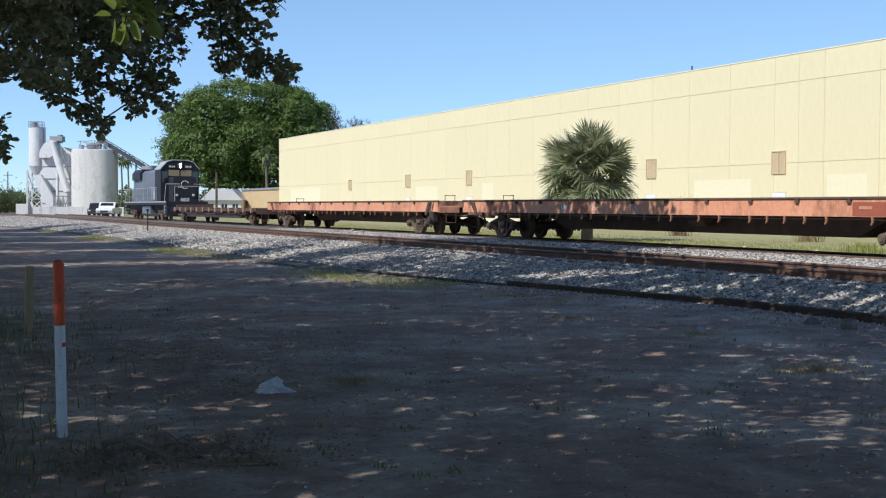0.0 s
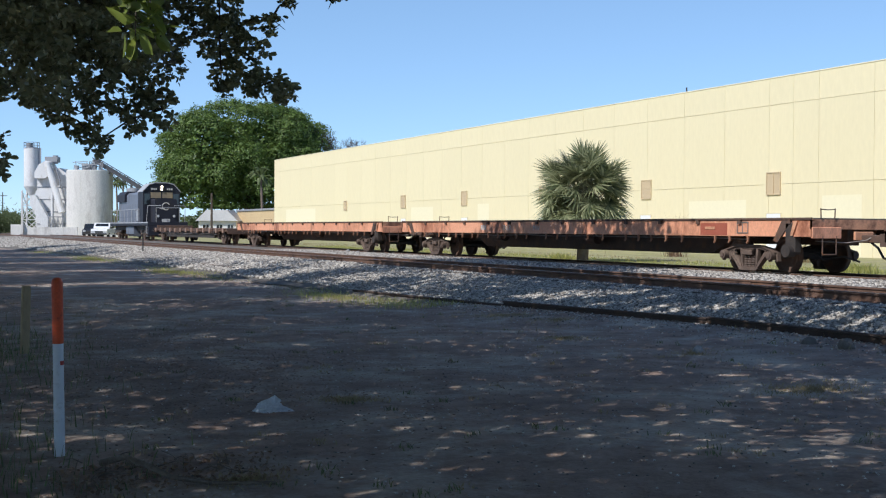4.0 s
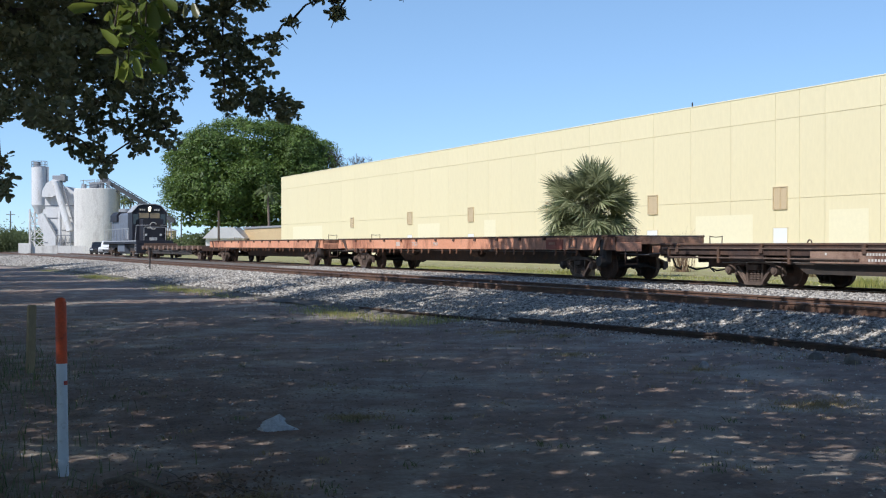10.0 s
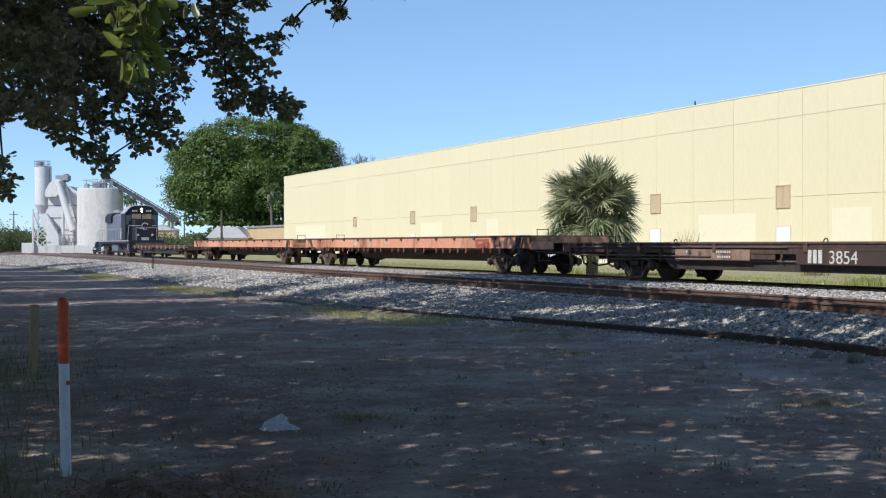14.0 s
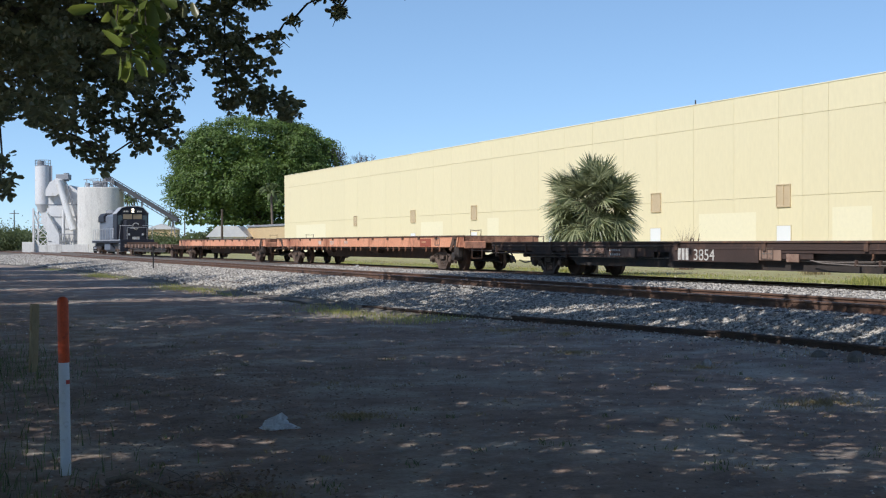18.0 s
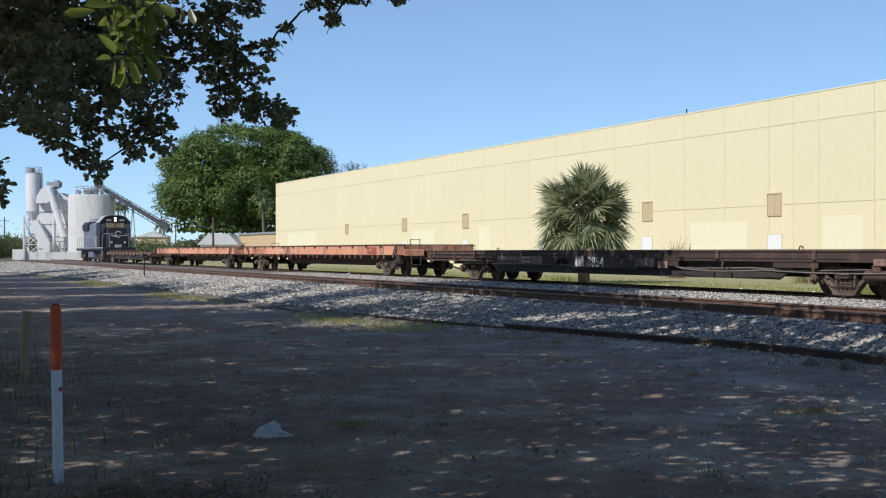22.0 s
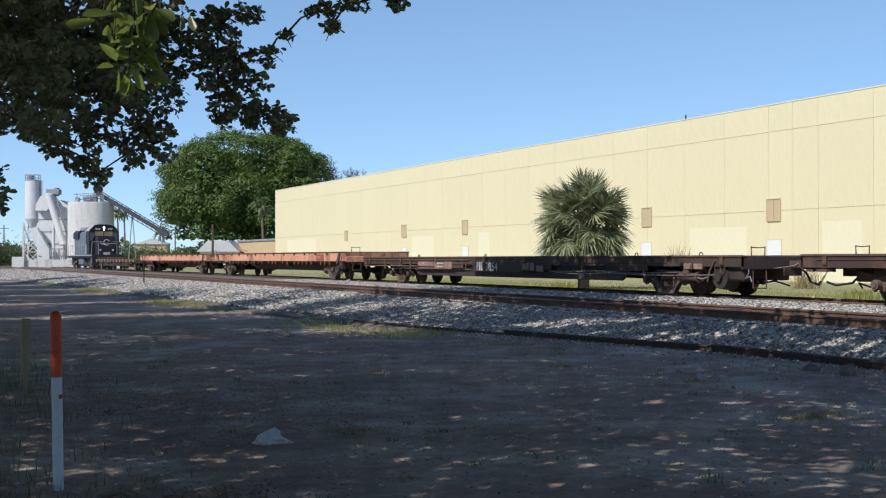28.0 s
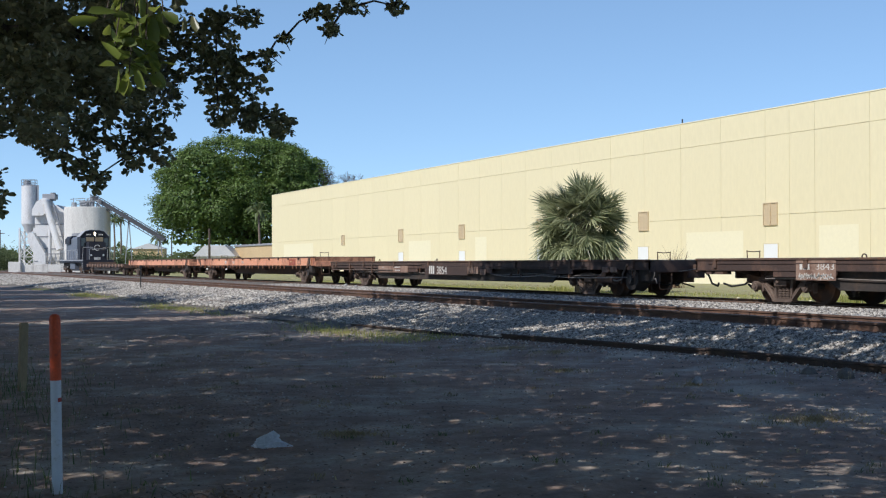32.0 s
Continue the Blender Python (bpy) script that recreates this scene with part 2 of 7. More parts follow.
M = dict(
    dirt=mat("packed_dirt", (0.455, 0.347, 0.288), (0.175, 0.12, 0.097), 2.3, 24, 0.95, 1.0, stain=(0.52, 0.46, 0.39), amount=0.28, stain_scale=0.55, world_space=True, spec=0.2),
    ballast=mat("ballast_bed", (0.26, 0.238, 0.212), (0.115, 0.104, 0.092), 1.2, 30, 0.95, 1.0, stain=(0.13, 0.11, 0.09), amount=0.2, stain_scale=0.6, world_space=True, spec=0.2),
    stone=stone_mat("ballast_stone", (0.70, 0.655, 0.59), (0.12, 0.107, 0.094)),
    rail=mat("rusted_rail", (0.21, 0.12, 0.085), (0.09, 0.057, 0.043), 3, 45, 0.8, 0.35, metal=0.15, stain=(0.21, 0.115, 0.07), amount=0.2, stain_scale=1.5, world_space=True),
    shine=mat("rail_head", (0.33, 0.30, 0.28), (0.2, 0.17, 0.15), 2, 60, 0.42, 0.1, metal=0.8, world_space=True),
    tie=mat("weathered_tie", (0.13, 0.105, 0.085), (0.055, 0.045, 0.038), 4, 50, 0.92, 0.6, spread=0.25, world_space=True),
    oldrail=mat("shaded_old_rail", (0.10, 0.068, 0.054), (0.05, 0.037, 0.032), 2.5, 40, 0.9, 0.4, stain=(0.12, 0.075, 0.05), amount=0.2, world_space=True),
    redpatch=mat("dull_red_paint", (0.42, 0.125, 0.075), (0.34, 0.09, 0.055), 2, 30, 0.65, 0.1),
    orange=mat("faded_orange_paint", (0.86, 0.43, 0.265), (0.75, 0.325, 0.19), 0.5, 30, 0.62, 0.15, stain=(0.30, 0.11, 0.06), amount=0.27, stain_scale=0.75, streak=1.8),
    faded=mat("sun_bleached_orange", (0.76, 0.40, 0.24), (0.55, 0.25, 0.14), 0.8, 30, 0.7, 0.15, stain=(0.22, 0.10, 0.06), amount=0.3, stain_scale=2.0),
    brown=mat("oxide_brown_paint", (0.088, 0.054, 0.044), (0.05, 0.034, 0.03), 0.8, 30, 0.75, 0.25, stain=(0.16, 0.09, 0.062), amount=0.22, stain_scale=1.0, streak=1.6),
    plate=mat("dusty_brown_panel", (0.40, 0.27, 0.205), (0.27, 0.175, 0.132), 2.5, 30, 0.8, 0.15, stain=(0.14, 0.07, 0.05), amount=0.25),
    rust=mat("dark_rusty_steel", (0.17, 0.104, 0.077), (0.068, 0.047, 0.039), 2.0, 40, 0.8, 0.35, metal=0.1, stain=(0.2, 0.1, 0.055), amount=0.24, stain_scale=3),
    grime=mat("greasy_black_steel", (0.06, 0.048, 0.042), (0.03, 0.025, 0.023), 3, 40, 0.75, 0.3, stain=(0.1, 0.065, 0.045), amount=0.2),
    truck=mat("dusty_cast_steel", (0.175, 0.125, 0.10), (0.08, 0.056, 0.046), 3.5, 40, 0.85, 0.35, stain=(0.22, 0.16, 0.125), amount=0.18, stain_scale=4),
    deckwood=mat("grey_deck_planks", (0.2, 0.165, 0.135), (0.1, 0.08, 0.065), 3, 40, 0.9, 0.5, streak=0.3),
    pipe=mat("bare_pipe", (0.36, 0.32, 0.29), (0.18, 0.15, 0.13), 6, 50, 0.6, 0.1, metal=0.3),
    white=mat("stencil_white", (0.75, 0.74, 0.70), (0.55, 0.52, 0.48), 14, 60, 0.8, 0.05, stain=(0.3, 0.22, 0.17), amount=0.2, stain_scale=9),
    blue=mat("dark_blue_paint", (0.034, 0.036, 0.05), (0.02, 0.022, 0.03), 1.2, 30, 0.6, 0.05, stain=(0.045, 0.04, 0.036), amount=0.15, spec=0.25),
    bluegrey=mat("dusty_blue_grey_paint", (0.19, 0.215, 0.265), (0.12, 0.135, 0.17), 1.0, 30, 0.5, 0.08, stain=(0.11, 0.1, 0.095), amount=0.22, streak=2),
    silver=mat("silver_paint", (0.5, 0.51, 0.53), (0.36, 0.37, 0.39), 2, 30, 0.5, 0.08),
    tan=mat("tan_sunlit_glass", (0.34, 0.27, 0.17), (0.26, 0.2, 0.13), 2, 30, 0.6, 0.1),
    cream=mat("cream_stucco", (0.78, 0.695, 0.462), (0.768, 0.68, 0.447), 0.35, 5, 0.93, 0.006, stain=(0.755, 0.665, 0.44), amount=0.08, stain_scale=0.4, spread=0.012, streak=3, spec=0.2),
    groove=mat("joint_backing", (0.72, 0.62, 0.40), (0.68, 0.58, 0.37), 2, 30, 0.95, 0.1),
    patch=mat("pale_trim_and_glare", (0.82, 0.75, 0.53), (0.812, 0.742, 0.52), 0.3, 4, 0.9, 0.01),
    louvre=mat("tan_louvre", (0.62, 0.49, 0.31), (0.58, 0.45, 0.28), 3, 30, 0.7, 0.1),
    door=mat("white_door_paint", (0.84, 0.84, 0.82), (0.78, 0.78, 0.76), 2, 30, 0.6, 0.05),
    darkmetal=mat("dark_frame_metal", (0.06, 0.055, 0.05), (0.03, 0.03, 0.03), 4, 40, 0.6, 0.1),
    concrete=mat("pale_concrete", (0.74, 0.72, 0.68), (0.62, 0.60, 0.56), 0.5, 14, 0.9, 0.2, stain=(0.48, 0.45, 0.42), amount=0.2, stain_scale=0.5, streak=3),
    steelwhite=mat("chalky_white_steel", (0.78, 0.78, 0.77), (0.64, 0.64, 0.64), 0.6, 16, 0.65, 0.1, stain=(0.5, 0.47, 0.43), amount=0.18, streak=3),
    steelgrey=mat("galvanised_grey", (0.34, 0.35, 0.37), (0.22, 0.23, 0.25), 1.0, 20, 0.6, 0.1),
    beltgrey=mat("conveyor_grey", (0.10, 0.105, 0.12), (0.055, 0.058, 0.065), 1.0, 20, 0.8, 0.1),
    stucco=mat("tan_annex_stucco", (0.62, 0.47, 0.27), (0.55, 0.4, 0.23), 0.6, 20, 0.9, 0.15),
    housewhite=mat("white_house_siding", (0.72, 0.72, 0.71), (0.62, 0.62, 0.62), 0.6, 20, 0.8, 0.1),
    roofgrey=mat("grey_metal_roof", (0.66, 0.66, 0.66), (0.55, 0.55, 0.56), 0.8, 20, 0.6, 0.1),
    bark=mat("oak_bark", (0.13, 0.10, 0.08), (0.05, 0.04, 0.033), 5, 35, 0.95, 1.0, streak=3),
    palmbark=mat("palm_bark", (0.25, 0.2, 0.15), (0.12, 0.09, 0.07), 6, 35, 0.95, 0.9),
    deadfrond=mat("dead_frond", (0.4, 0.3, 0.19), (0.25, 0.18, 0.11), 5, 35, 0.9, 0.2, trans=0.2),
    oakleaf=leaf_mat("oak_leaf", (0.25, 0.26, 0.14), (0.13, 0.14, 0.07), 0.45, 0.33),
    sunleaf=leaf_mat("sunlit_leaf", (0.21, 0.27, 0.055), (0.10, 0.14, 0.03), 0.45),
    figleaf=leaf_mat("broad_tree_leaf", (0.165, 0.255, 0.055), (0.055, 0.095, 0.024), 0.28),
    palmleaf=leaf_mat("palm_leaf", (0.42, 0.44, 0.26), (0.10, 0.13, 0.06), 0.3, 0.35),
    farleaf=leaf_mat("far_leaf", (0.15, 0.19, 0.075), (0.075, 0.10, 0.04), 0.35),
    grass=leaf_mat("grass_blade", (0.50, 0.48, 0.16), (0.22, 0.26, 0.075), 0.35),
    drygrass=leaf_mat("dry_grass", (0.42, 0.36, 0.19), (0.24, 0.18, 0.09), 0.25),
    litter=leaf_mat("dead_leaf", (0.30, 0.20, 0.12), (0.14, 0.09, 0.06), 0.15),
    flake=leaf_mat("leaf_mould", (0.27, 0.185, 0.135), (0.15, 0.10, 0.075), 0.1),
    moss=mat("grey_lace", (0.3, 0.31, 0.28), (0.18, 0.19, 0.17), 8, 40, 0.95, 0.2, trans=0.3),
    turf=mat("thin_turf", (0.42, 0.39, 0.19), (0.20, 0.22, 0.085), 0.9, 22, 0.95, 0.9, stain=(0.38, 0.34, 0.25), amount=0.3, world_space=True, spec=0.2),
    postwhite=mat("white_post_plastic", (0.72, 0.74, 0.76), (0.62, 0.64, 0.67), 6, 40, 0.55, 0.05, stain=(0.4, 0.38, 0.35), amount=0.12, stain_scale=9),
    postorange=mat("orange_post_plastic", (0.72, 0.10, 0.02), (0.55, 0.07, 0.015), 6, 60, 0.55, 0.08, stain=(0.35, 0.05, 0.02), amount=0.15, stain_scale=12),
    redtape=mat("red_mark", (0.45, 0.05, 0.03), (0.35, 0.04, 0.03), 20, 60, 0.6, 0.02),
    wood=mat("weathered_stake", (0.46, 0.35, 0.20), (0.30, 0.22, 0.13), 8, 50, 0.9, 0.4, streak=4),
    bag=mat("white_plastic_film", (0.8, 0.82, 0.85), (0.7, 0.72, 0.76), 12, 40, 0.45, 0.2, trans=0.25),
    blackpost=mat("black_post_paint", (0.03, 0.03, 0.03), (0.018, 0.018, 0.018), 6, 40, 0.6, 0.1),
    rock=mat("pale_rock", (0.42, 0.42, 0.42), (0.26, 0.26, 0.26), 8, 40, 0.9, 0.6),
    carwhite=mat("white_car_paint", (0.78, 0.78, 0.79), (0.74, 0.74, 0.75), 2, 30, 0.25, 0.0),
    cardark=mat("dark_car_paint", (0.03, 0.035, 0.045), (0.02, 0.022, 0.03), 2, 30, 0.25, 0.0),
    rubber=mat("tyre_rubber", (0.025, 0.025, 0.025), (0.015, 0.015, 0.015), 6, 40, 0.85, 0.2),
    pane=glass("tinted_glass", (0.02, 0.025, 0.03)),
    headlamp=glow("lit_headlamp", (1.0, 0.86, 0.62), 6.0),
    lens=glass("lamp_lens", (0.6, 0.6, 0.6), 0.2),
)

# ---- mesh tools ----


class Form:
    """Gathers simple solids into one mesh."""

    def __init__(self):
        self.v, self.f, self.s = [], [], []

    def add(self, v, f, smooth=False):
        o = len(self.v)
        self.v += [tuple(p) for p in v]
        self.f += [tuple(i + o for i in q) for q in f]
        self.s += [smooth] * len(f)
        return self

    def box(self, lo, hi, bevel=0.0, m=None):
        c = [(a + b) / 2 for a, b in zip(lo, hi)]
        h = [abs(b - a) / 2 for a, b in zip(lo, hi)]
        if not bevel:
            v = [(c[0] + x * h[0], c[1] + y * h[1], c[2] + z * h[2]) for x in (-1, 1) for y in (-1, 1) for z in (-1, 1)]
            f = [(0, 1, 3, 2), (4, 6, 7, 5), (0, 4, 5, 1), (2, 3, 7, 6), (0, 2, 6, 4), (1, 5, 7, 3)]
        else:
            k = min(bevel, *[a * 0.45 for a in h])
            v, idx = [], {}
            for x in (-1, 1):
                for y in (-1, 1):
                    for z in (-1, 1):
                        for ax in range(3):
                            s = (x, y, z)
                            idx[s, ax] = len(v)
                            v.append(tuple(c[i] + s[i] * (h[i] if i == ax else h[i] - k) for i in range(3)))
            f = []
            for ax in range(3):
                a1, a2 = (ax + 1) % 3, (ax + 2) % 3
                for sg in (-1, 1):
                    q = []
                    for p1, p2 in ((-1, -1), (1, -1), (1, 1), (-1, 1)):
                        s = [0, 0, 0]
                        s[ax], s[a1], s[a2] = sg, p1, p2
                        q.append(idx[tuple(s), ax])
                    f.append(tuple(q if sg > 0 else q[::-1]))
                for p1 in (-1, 1):
                    for p2 in (-1, 1):
                        s0, s1 = [0, 0, 0], [0, 0, 0]
                        s0[ax], s0[a1], s0[a2] = -1, p1, p2
                        s1[ax], s1[a1], s1[a2] = 1, p1, p2
                        q = [idx[tuple(s0), a1], idx[tuple(s1), a1], idx[tuple(s1), a2], idx[tuple(s0), a2]]
                        f.append(tuple(q if p1 * p2 > 0 else q[::-1]))
            for x in (-1, 1):
                for y in (-1, 1):
                    for z in (-1, 1):
                        q = [idx[(x, y, z), i] for i in range(3)]
                        f.append(tuple(q if x * y * z > 0 else q[::-1]))
        if m is not None:
            v = [m @ Vector(p) for p in v]
        return self.add(v, f)

    def tube(self, a, b, r0, r1=None, n=8, caps=True):
        a, b = Vector(a), Vector(b)
        r1 = r0 if r1 is None else r1
        d = (b - a).normalized()
        u = d.orthogonal().normalized()
        w = d.cross(u)
        v = []
        for c, r in ((a, r0), (b, r1)):
            v += [c + r * (math.cos(2 * math.pi * i / n) * u + math.sin(2 * math.pi * i / n) * w) for i in range(n)]
        self.add(v, [(i, (i + 1) % n, n + (i + 1) % n, n + i) for i in range(n)], True)
        if caps:
            self.add(v[:n], [tuple(range(n))[::-1]])
            self.add(v[n:], [tuple(range(n))])
        return self

    def path(self, pts, r, n=6, r_end=None):
        r_end = r if r_end is None else r_end
        k = len(pts) - 1
        for i in range(k):
            self.tube(pts[i], pts[i + 1], r + (r_end - r) * i / k, r + (r_end - r) * (i + 1) / k, n, True)
        return self

    def beam(self, a, b, w, h):
        """A square bar from a to b, w wide across and h high."""
        a, b = Vector(a), Vector(b)
        d = (b - a).normalized()
        up = Vector((0, 0, 1)) if abs(d.z) < 0.95 else Vector((0, 1, 0))
        s = d.cross(up).normalized()
        t = s.cross(d)
        v = [c + x * w / 2 * s + z * h / 2 * t for c in (a, b) for x, z in ((-1, -1), (1, -1), (1, 1), (-1, 1))]
        return self.add(v, [(3, 2, 1, 0), (4, 5, 6, 7), (0, 1, 5, 4), (1, 2, 6, 5), (2, 3, 7, 6), (3, 0, 4, 7)])

    def prism(self, prof, y0, y1, plane="xz"):
        """A profile pushed along the third axis."""
        n = len(prof)
        if plane == "xz":
            v = [(x, y, z) for y in (y0, y1) for x, z in prof]
        elif plane == "yz":
            v = [(x, y, z) for x in (y0, y1) for y, z in prof]
        else:
            v = [(x, y, z) for z in (y0, y1) for x, y in prof]
        return self.add(v, [tuple(range(n)), tuple(range(2 * n - 1, n - 1, -1))] + [(i, n + i, n + (i + 1) % n, (i + 1) % n) for i in range(n)])

    def mesh(self, name):
        me = bpy.data.meshes.new(name)
        me.from_pydata(self.v, [], self.f)
        me.polygons.foreach_set("use_smooth", self.s)
        bm = bmesh.new()
        bm.from_mesh(me)
        bmesh.ops.recalc_face_normals(bm, faces=bm.faces)
        bm.to_mesh(me)
        bm.free()
        return me


def part(name, form, material, parent=None, label="", at=None):
    """One mesh under a thing or part (or a thing of its own, without a parent)."""
    me = form.mesh(name) if isinstance(form, Form) else form
    if not me.materials:
        me.materials.append(material)
    ob = new(name, me)
    if parent is not None:
        ob.parent = parent
    if at is not None:
        ob.matrix_basis = at if isinstance(at, Matrix) else Matrix.Translation(at)
    return tagged(ob, label)


def thing(name, label, category, at=None, group="", kind=""):
    ob = new(name)
    ob.empty_display_size = 0.2
    if at is not None:
        ob.matrix_basis = at if isinstance(at, Matrix) else Matrix.Translation(at)
    return tagged(ob, label, category, group, kind)


REACH = 1.265     # depth stretch from the first lens guess to the final lens


def site(x, y):
    """Metres across and along the tracks for a place fitted to the camera's view."""
    return 1.15 * x, 1.3174 * y + 0.2365 * x


def afar(bearing, depth):
    """The ground place of a thing fitted to the view, by bearing and depth."""
    x = depth * math.tan(radians(bearing))
    depth = depth * REACH
    c, s = math.cos(radians(AXIS)), math.sin(radians(AXIS))
    return x * c + depth * s, depth * c - x * s


def numpy_mesh(name, v, quads, material, tris=False, sides=4):
    k = 3 if tris else sides
    me = bpy.data.meshes.new(name)
    me.vertices.add(len(v))
    me.vertices.foreach_set("co", np.asarray(v, np.float32).ravel())
    me.loops.add(len(quads) * k)
    me.loops.foreach_set("vertex_index", np.asarray(quads, np.int32).ravel())
    me.polygons.add(len(quads))
    me.polygons.foreach_set("loop_start", np.arange(0, len(quads) * k, k, dtype=np.int32))
    me.update(calc_edges=True)
    me.materials.append(material)
    return me


def leaves(name, centre, size, material, rng, droop=0.3, slim=0.55, fold=0.18, facing=None, fine=False, flat=False):
    """Folded leaves, one at each centre, turned at random. size: one length or one a leaf."""
    n = len(centre)
    d = rng.normal(size=(n, 3))
    d[:, 2] = d[:, 2] * 0.6 - droop
    d /= np.linalg.norm(d, axis=1)[:, None]
    if facing is not None:
        m = facing + rng.normal(size=(n, 3)) * 0.35
        m /= np.linalg.norm(m, axis=1)[:, None]
        d -= m * np.sum(d * m, 1)[:, None]
        d /= np.linalg.norm(d, axis=1)[:, None] + 1e-6
        u = np.cross(m, d)
    else:
        u = np.cross(d, rng.normal(size=(n, 3)))
    u /= np.linalg.norm(u, axis=1)[:, None]
    w = np.cross(d, u)
    L = (np.ones(n) * size)[:, None] * rng.uniform(0.7, 1.25, (n, 1))
    S = L * slim * 0.5
    if fine:
        v = np.stack([centre] + [centre + d * L * a + sg * u * S * b + w * L * fold * b for sg, a, b in ((1, 0.18, 0.5), (1, 0.48, 0.9), (1, 0.8, 0.88), (0, 1.0, 0), (-1, 0.8, 0.88), (-1, 0.48, 0.9), (-1, 0.18, 0.5))], 1).reshape(-1, 3)
        o = np.arange(n)[:, None] * 8
        q = np.concatenate([o + np.array([[0, 1, 2, 3, 4]]), o + np.array([[0, 4, 5, 6, 7]])], 1).reshape(-1, 5)
        return numpy_mesh(name, v, q, material, sides=5)
    if flat:
        v = np.stack([centre, centre + d * L * 0.55 + u * S, centre + d * L, centre + d * L * 0.55 - u * S], 1).reshape(-1, 3)
        return numpy_mesh(name, v, np.arange(n * 4).reshape(-1, 4), material)
    p0 = centre
    tip = centre + d * L
    m1, m2 = centre + d * L * 0.3, centre + d * L * 0.72
    v = np.stack([p0, m1 + u * S * 0.8 + w * L * fold, m2 + u * S + w * L * fold * 0.7, tip,
                  m2 - u * S + w * L * fold * 0.7, m1 - u * S * 0.8 + w * L * fold], 1).reshape(-1, 3)
    o = np.arange(n)[:, None] * 6
    q = np.concatenate([o + np.array([[0, 1, 2, 3]]), o + np.array([[0, 3, 4, 5]])], 1).reshape(-1, 4)
    return numpy_mesh(name, v, q, material)


def blades(name, foot, height, width, material, rng, lean=0.35):
    """Grass blades: thin bent triangles on the feet given."""
    n = len(foot)
    a = rng.uniform(0, 2 * math.pi, n)
    h = height * rng.uniform(0.5, 1.3, n)
    w = width * rng.uniform(0.6, 1.3, n)
    side = np.stack([np.cos(a), np.sin(a), np.zeros(n)], 1) * w[:, None]
    b = rng.uniform(0, 2 * math.pi, n)
    bend = np.stack([np.cos(b), np.sin(b), np.zeros(n)], 1) * (lean * h * rng.uniform(0.2, 1.4, n))[:, None]
    up = np.stack([np.zeros(n), np.zeros(n), h], 1)
    v = np.stack([foot - side, foot + side, foot + side * 0.6 + bend * 0.35 + up * 0.6, foot + bend + up, foot - side * 0.6 + bend * 0.35 + up * 0.6], 1).reshape(-1, 3)
    o = np.arange(n)[:, None] * 5
    me = bpy.data.meshes.new(name)
    f = [tuple(r) for r in np.concatenate([o + np.array([[0, 1, 2, 3, 4]])], 1).tolist()]
    me.from_pydata(v.tolist(), [], f)
    me.materials.append(material)
    return me


def stones(name, centre, size, material, rng, flat=0.75):
    """Angular stones: uneven eight-sided lumps."""
    n = len(centre)
    base = np.array([(1, 0, 0), (-1, 0, 0), (0, 1, 0), (0, -1, 0), (0, 0, 1), (0, 0, -1)], float)
    q, r = np.linalg.qr(rng.normal(size=(n, 3, 3)))
    s = (np.ones(n) * size)[:, None, None] * rng.uniform(0.55, 1.25, (n, 6, 1))
    v = np.einsum("ij,njk->nik", base, q) * s
    v[:, :, 2] *= flat
    v = (v + centre[:, None, :]).reshape(-1, 3)
    f = np.array([(0, 2, 4), (2, 1, 4), (1, 3, 4), (3, 0, 4), (2, 0, 5), (1, 2, 5), (3, 1, 5), (0, 3, 5)])
    t = (np.arange(n)[:, None, None] * 6 + f[None]).reshape(-1, 3)
    return numpy_mesh(name, v, t, material, True)


def lerp(a, b, t):
    return a + (b - a) * t


def smooth(a, b, x):
    t = np.clip((x - a) / (b - a), 0, 1)
    return t * t * (3 - 2 * t)


def writing(name, text, size, material, parent, m, label="", width=None):
    """Letters of the built-in font, turned into a mesh."""
    cu = bpy.data.curves.new(name, "FONT")
    cu.body, cu.size, cu.extrude, cu.align_x = text, size, 0.002, "CENTER"
    ob = bpy.data.objects.new(name, cu)
    me = bpy.data.meshes.new_from_object(ob)
    bpy.data.objects.remove(ob)
    if width:
        xs = [v.co.x for v in me.vertices]
        me.transform(Matrix.Diagonal((width / (max(xs) - min(xs)), 1, 1, 1)))
    me.materials.clear()
    me.materials.append(material)
    return part(name, me, material, parent, label, m)


# ---- ground and tracks ----
NEAR, FAR, RAIL_TOP = 15.36, 20.36, 0.68


def ground_z(x, y):
    """Height of the earth at a place: a level yard, a slow rise to the tracks and the verge behind them."""
    x, y = np.asarray(x, float), np.asarray(y, float)
    z = 0.11 * smooth(9.9, 12.9, x) + 0.24 * smooth(17.2, 24.0, x)
    z = z + 0.12 * smooth(75, 140, y)
    near = 1 - smooth(30, 75, np.hypot(x, y))
    return z + near * (0.022 * np.sin(x * 0.9 + 1.3 * np.sin(y * 0.35)) * np.sin(y * 0.5 + 0.6) + 0.012 * np.sin(x * 2.3 + y * 1.1))


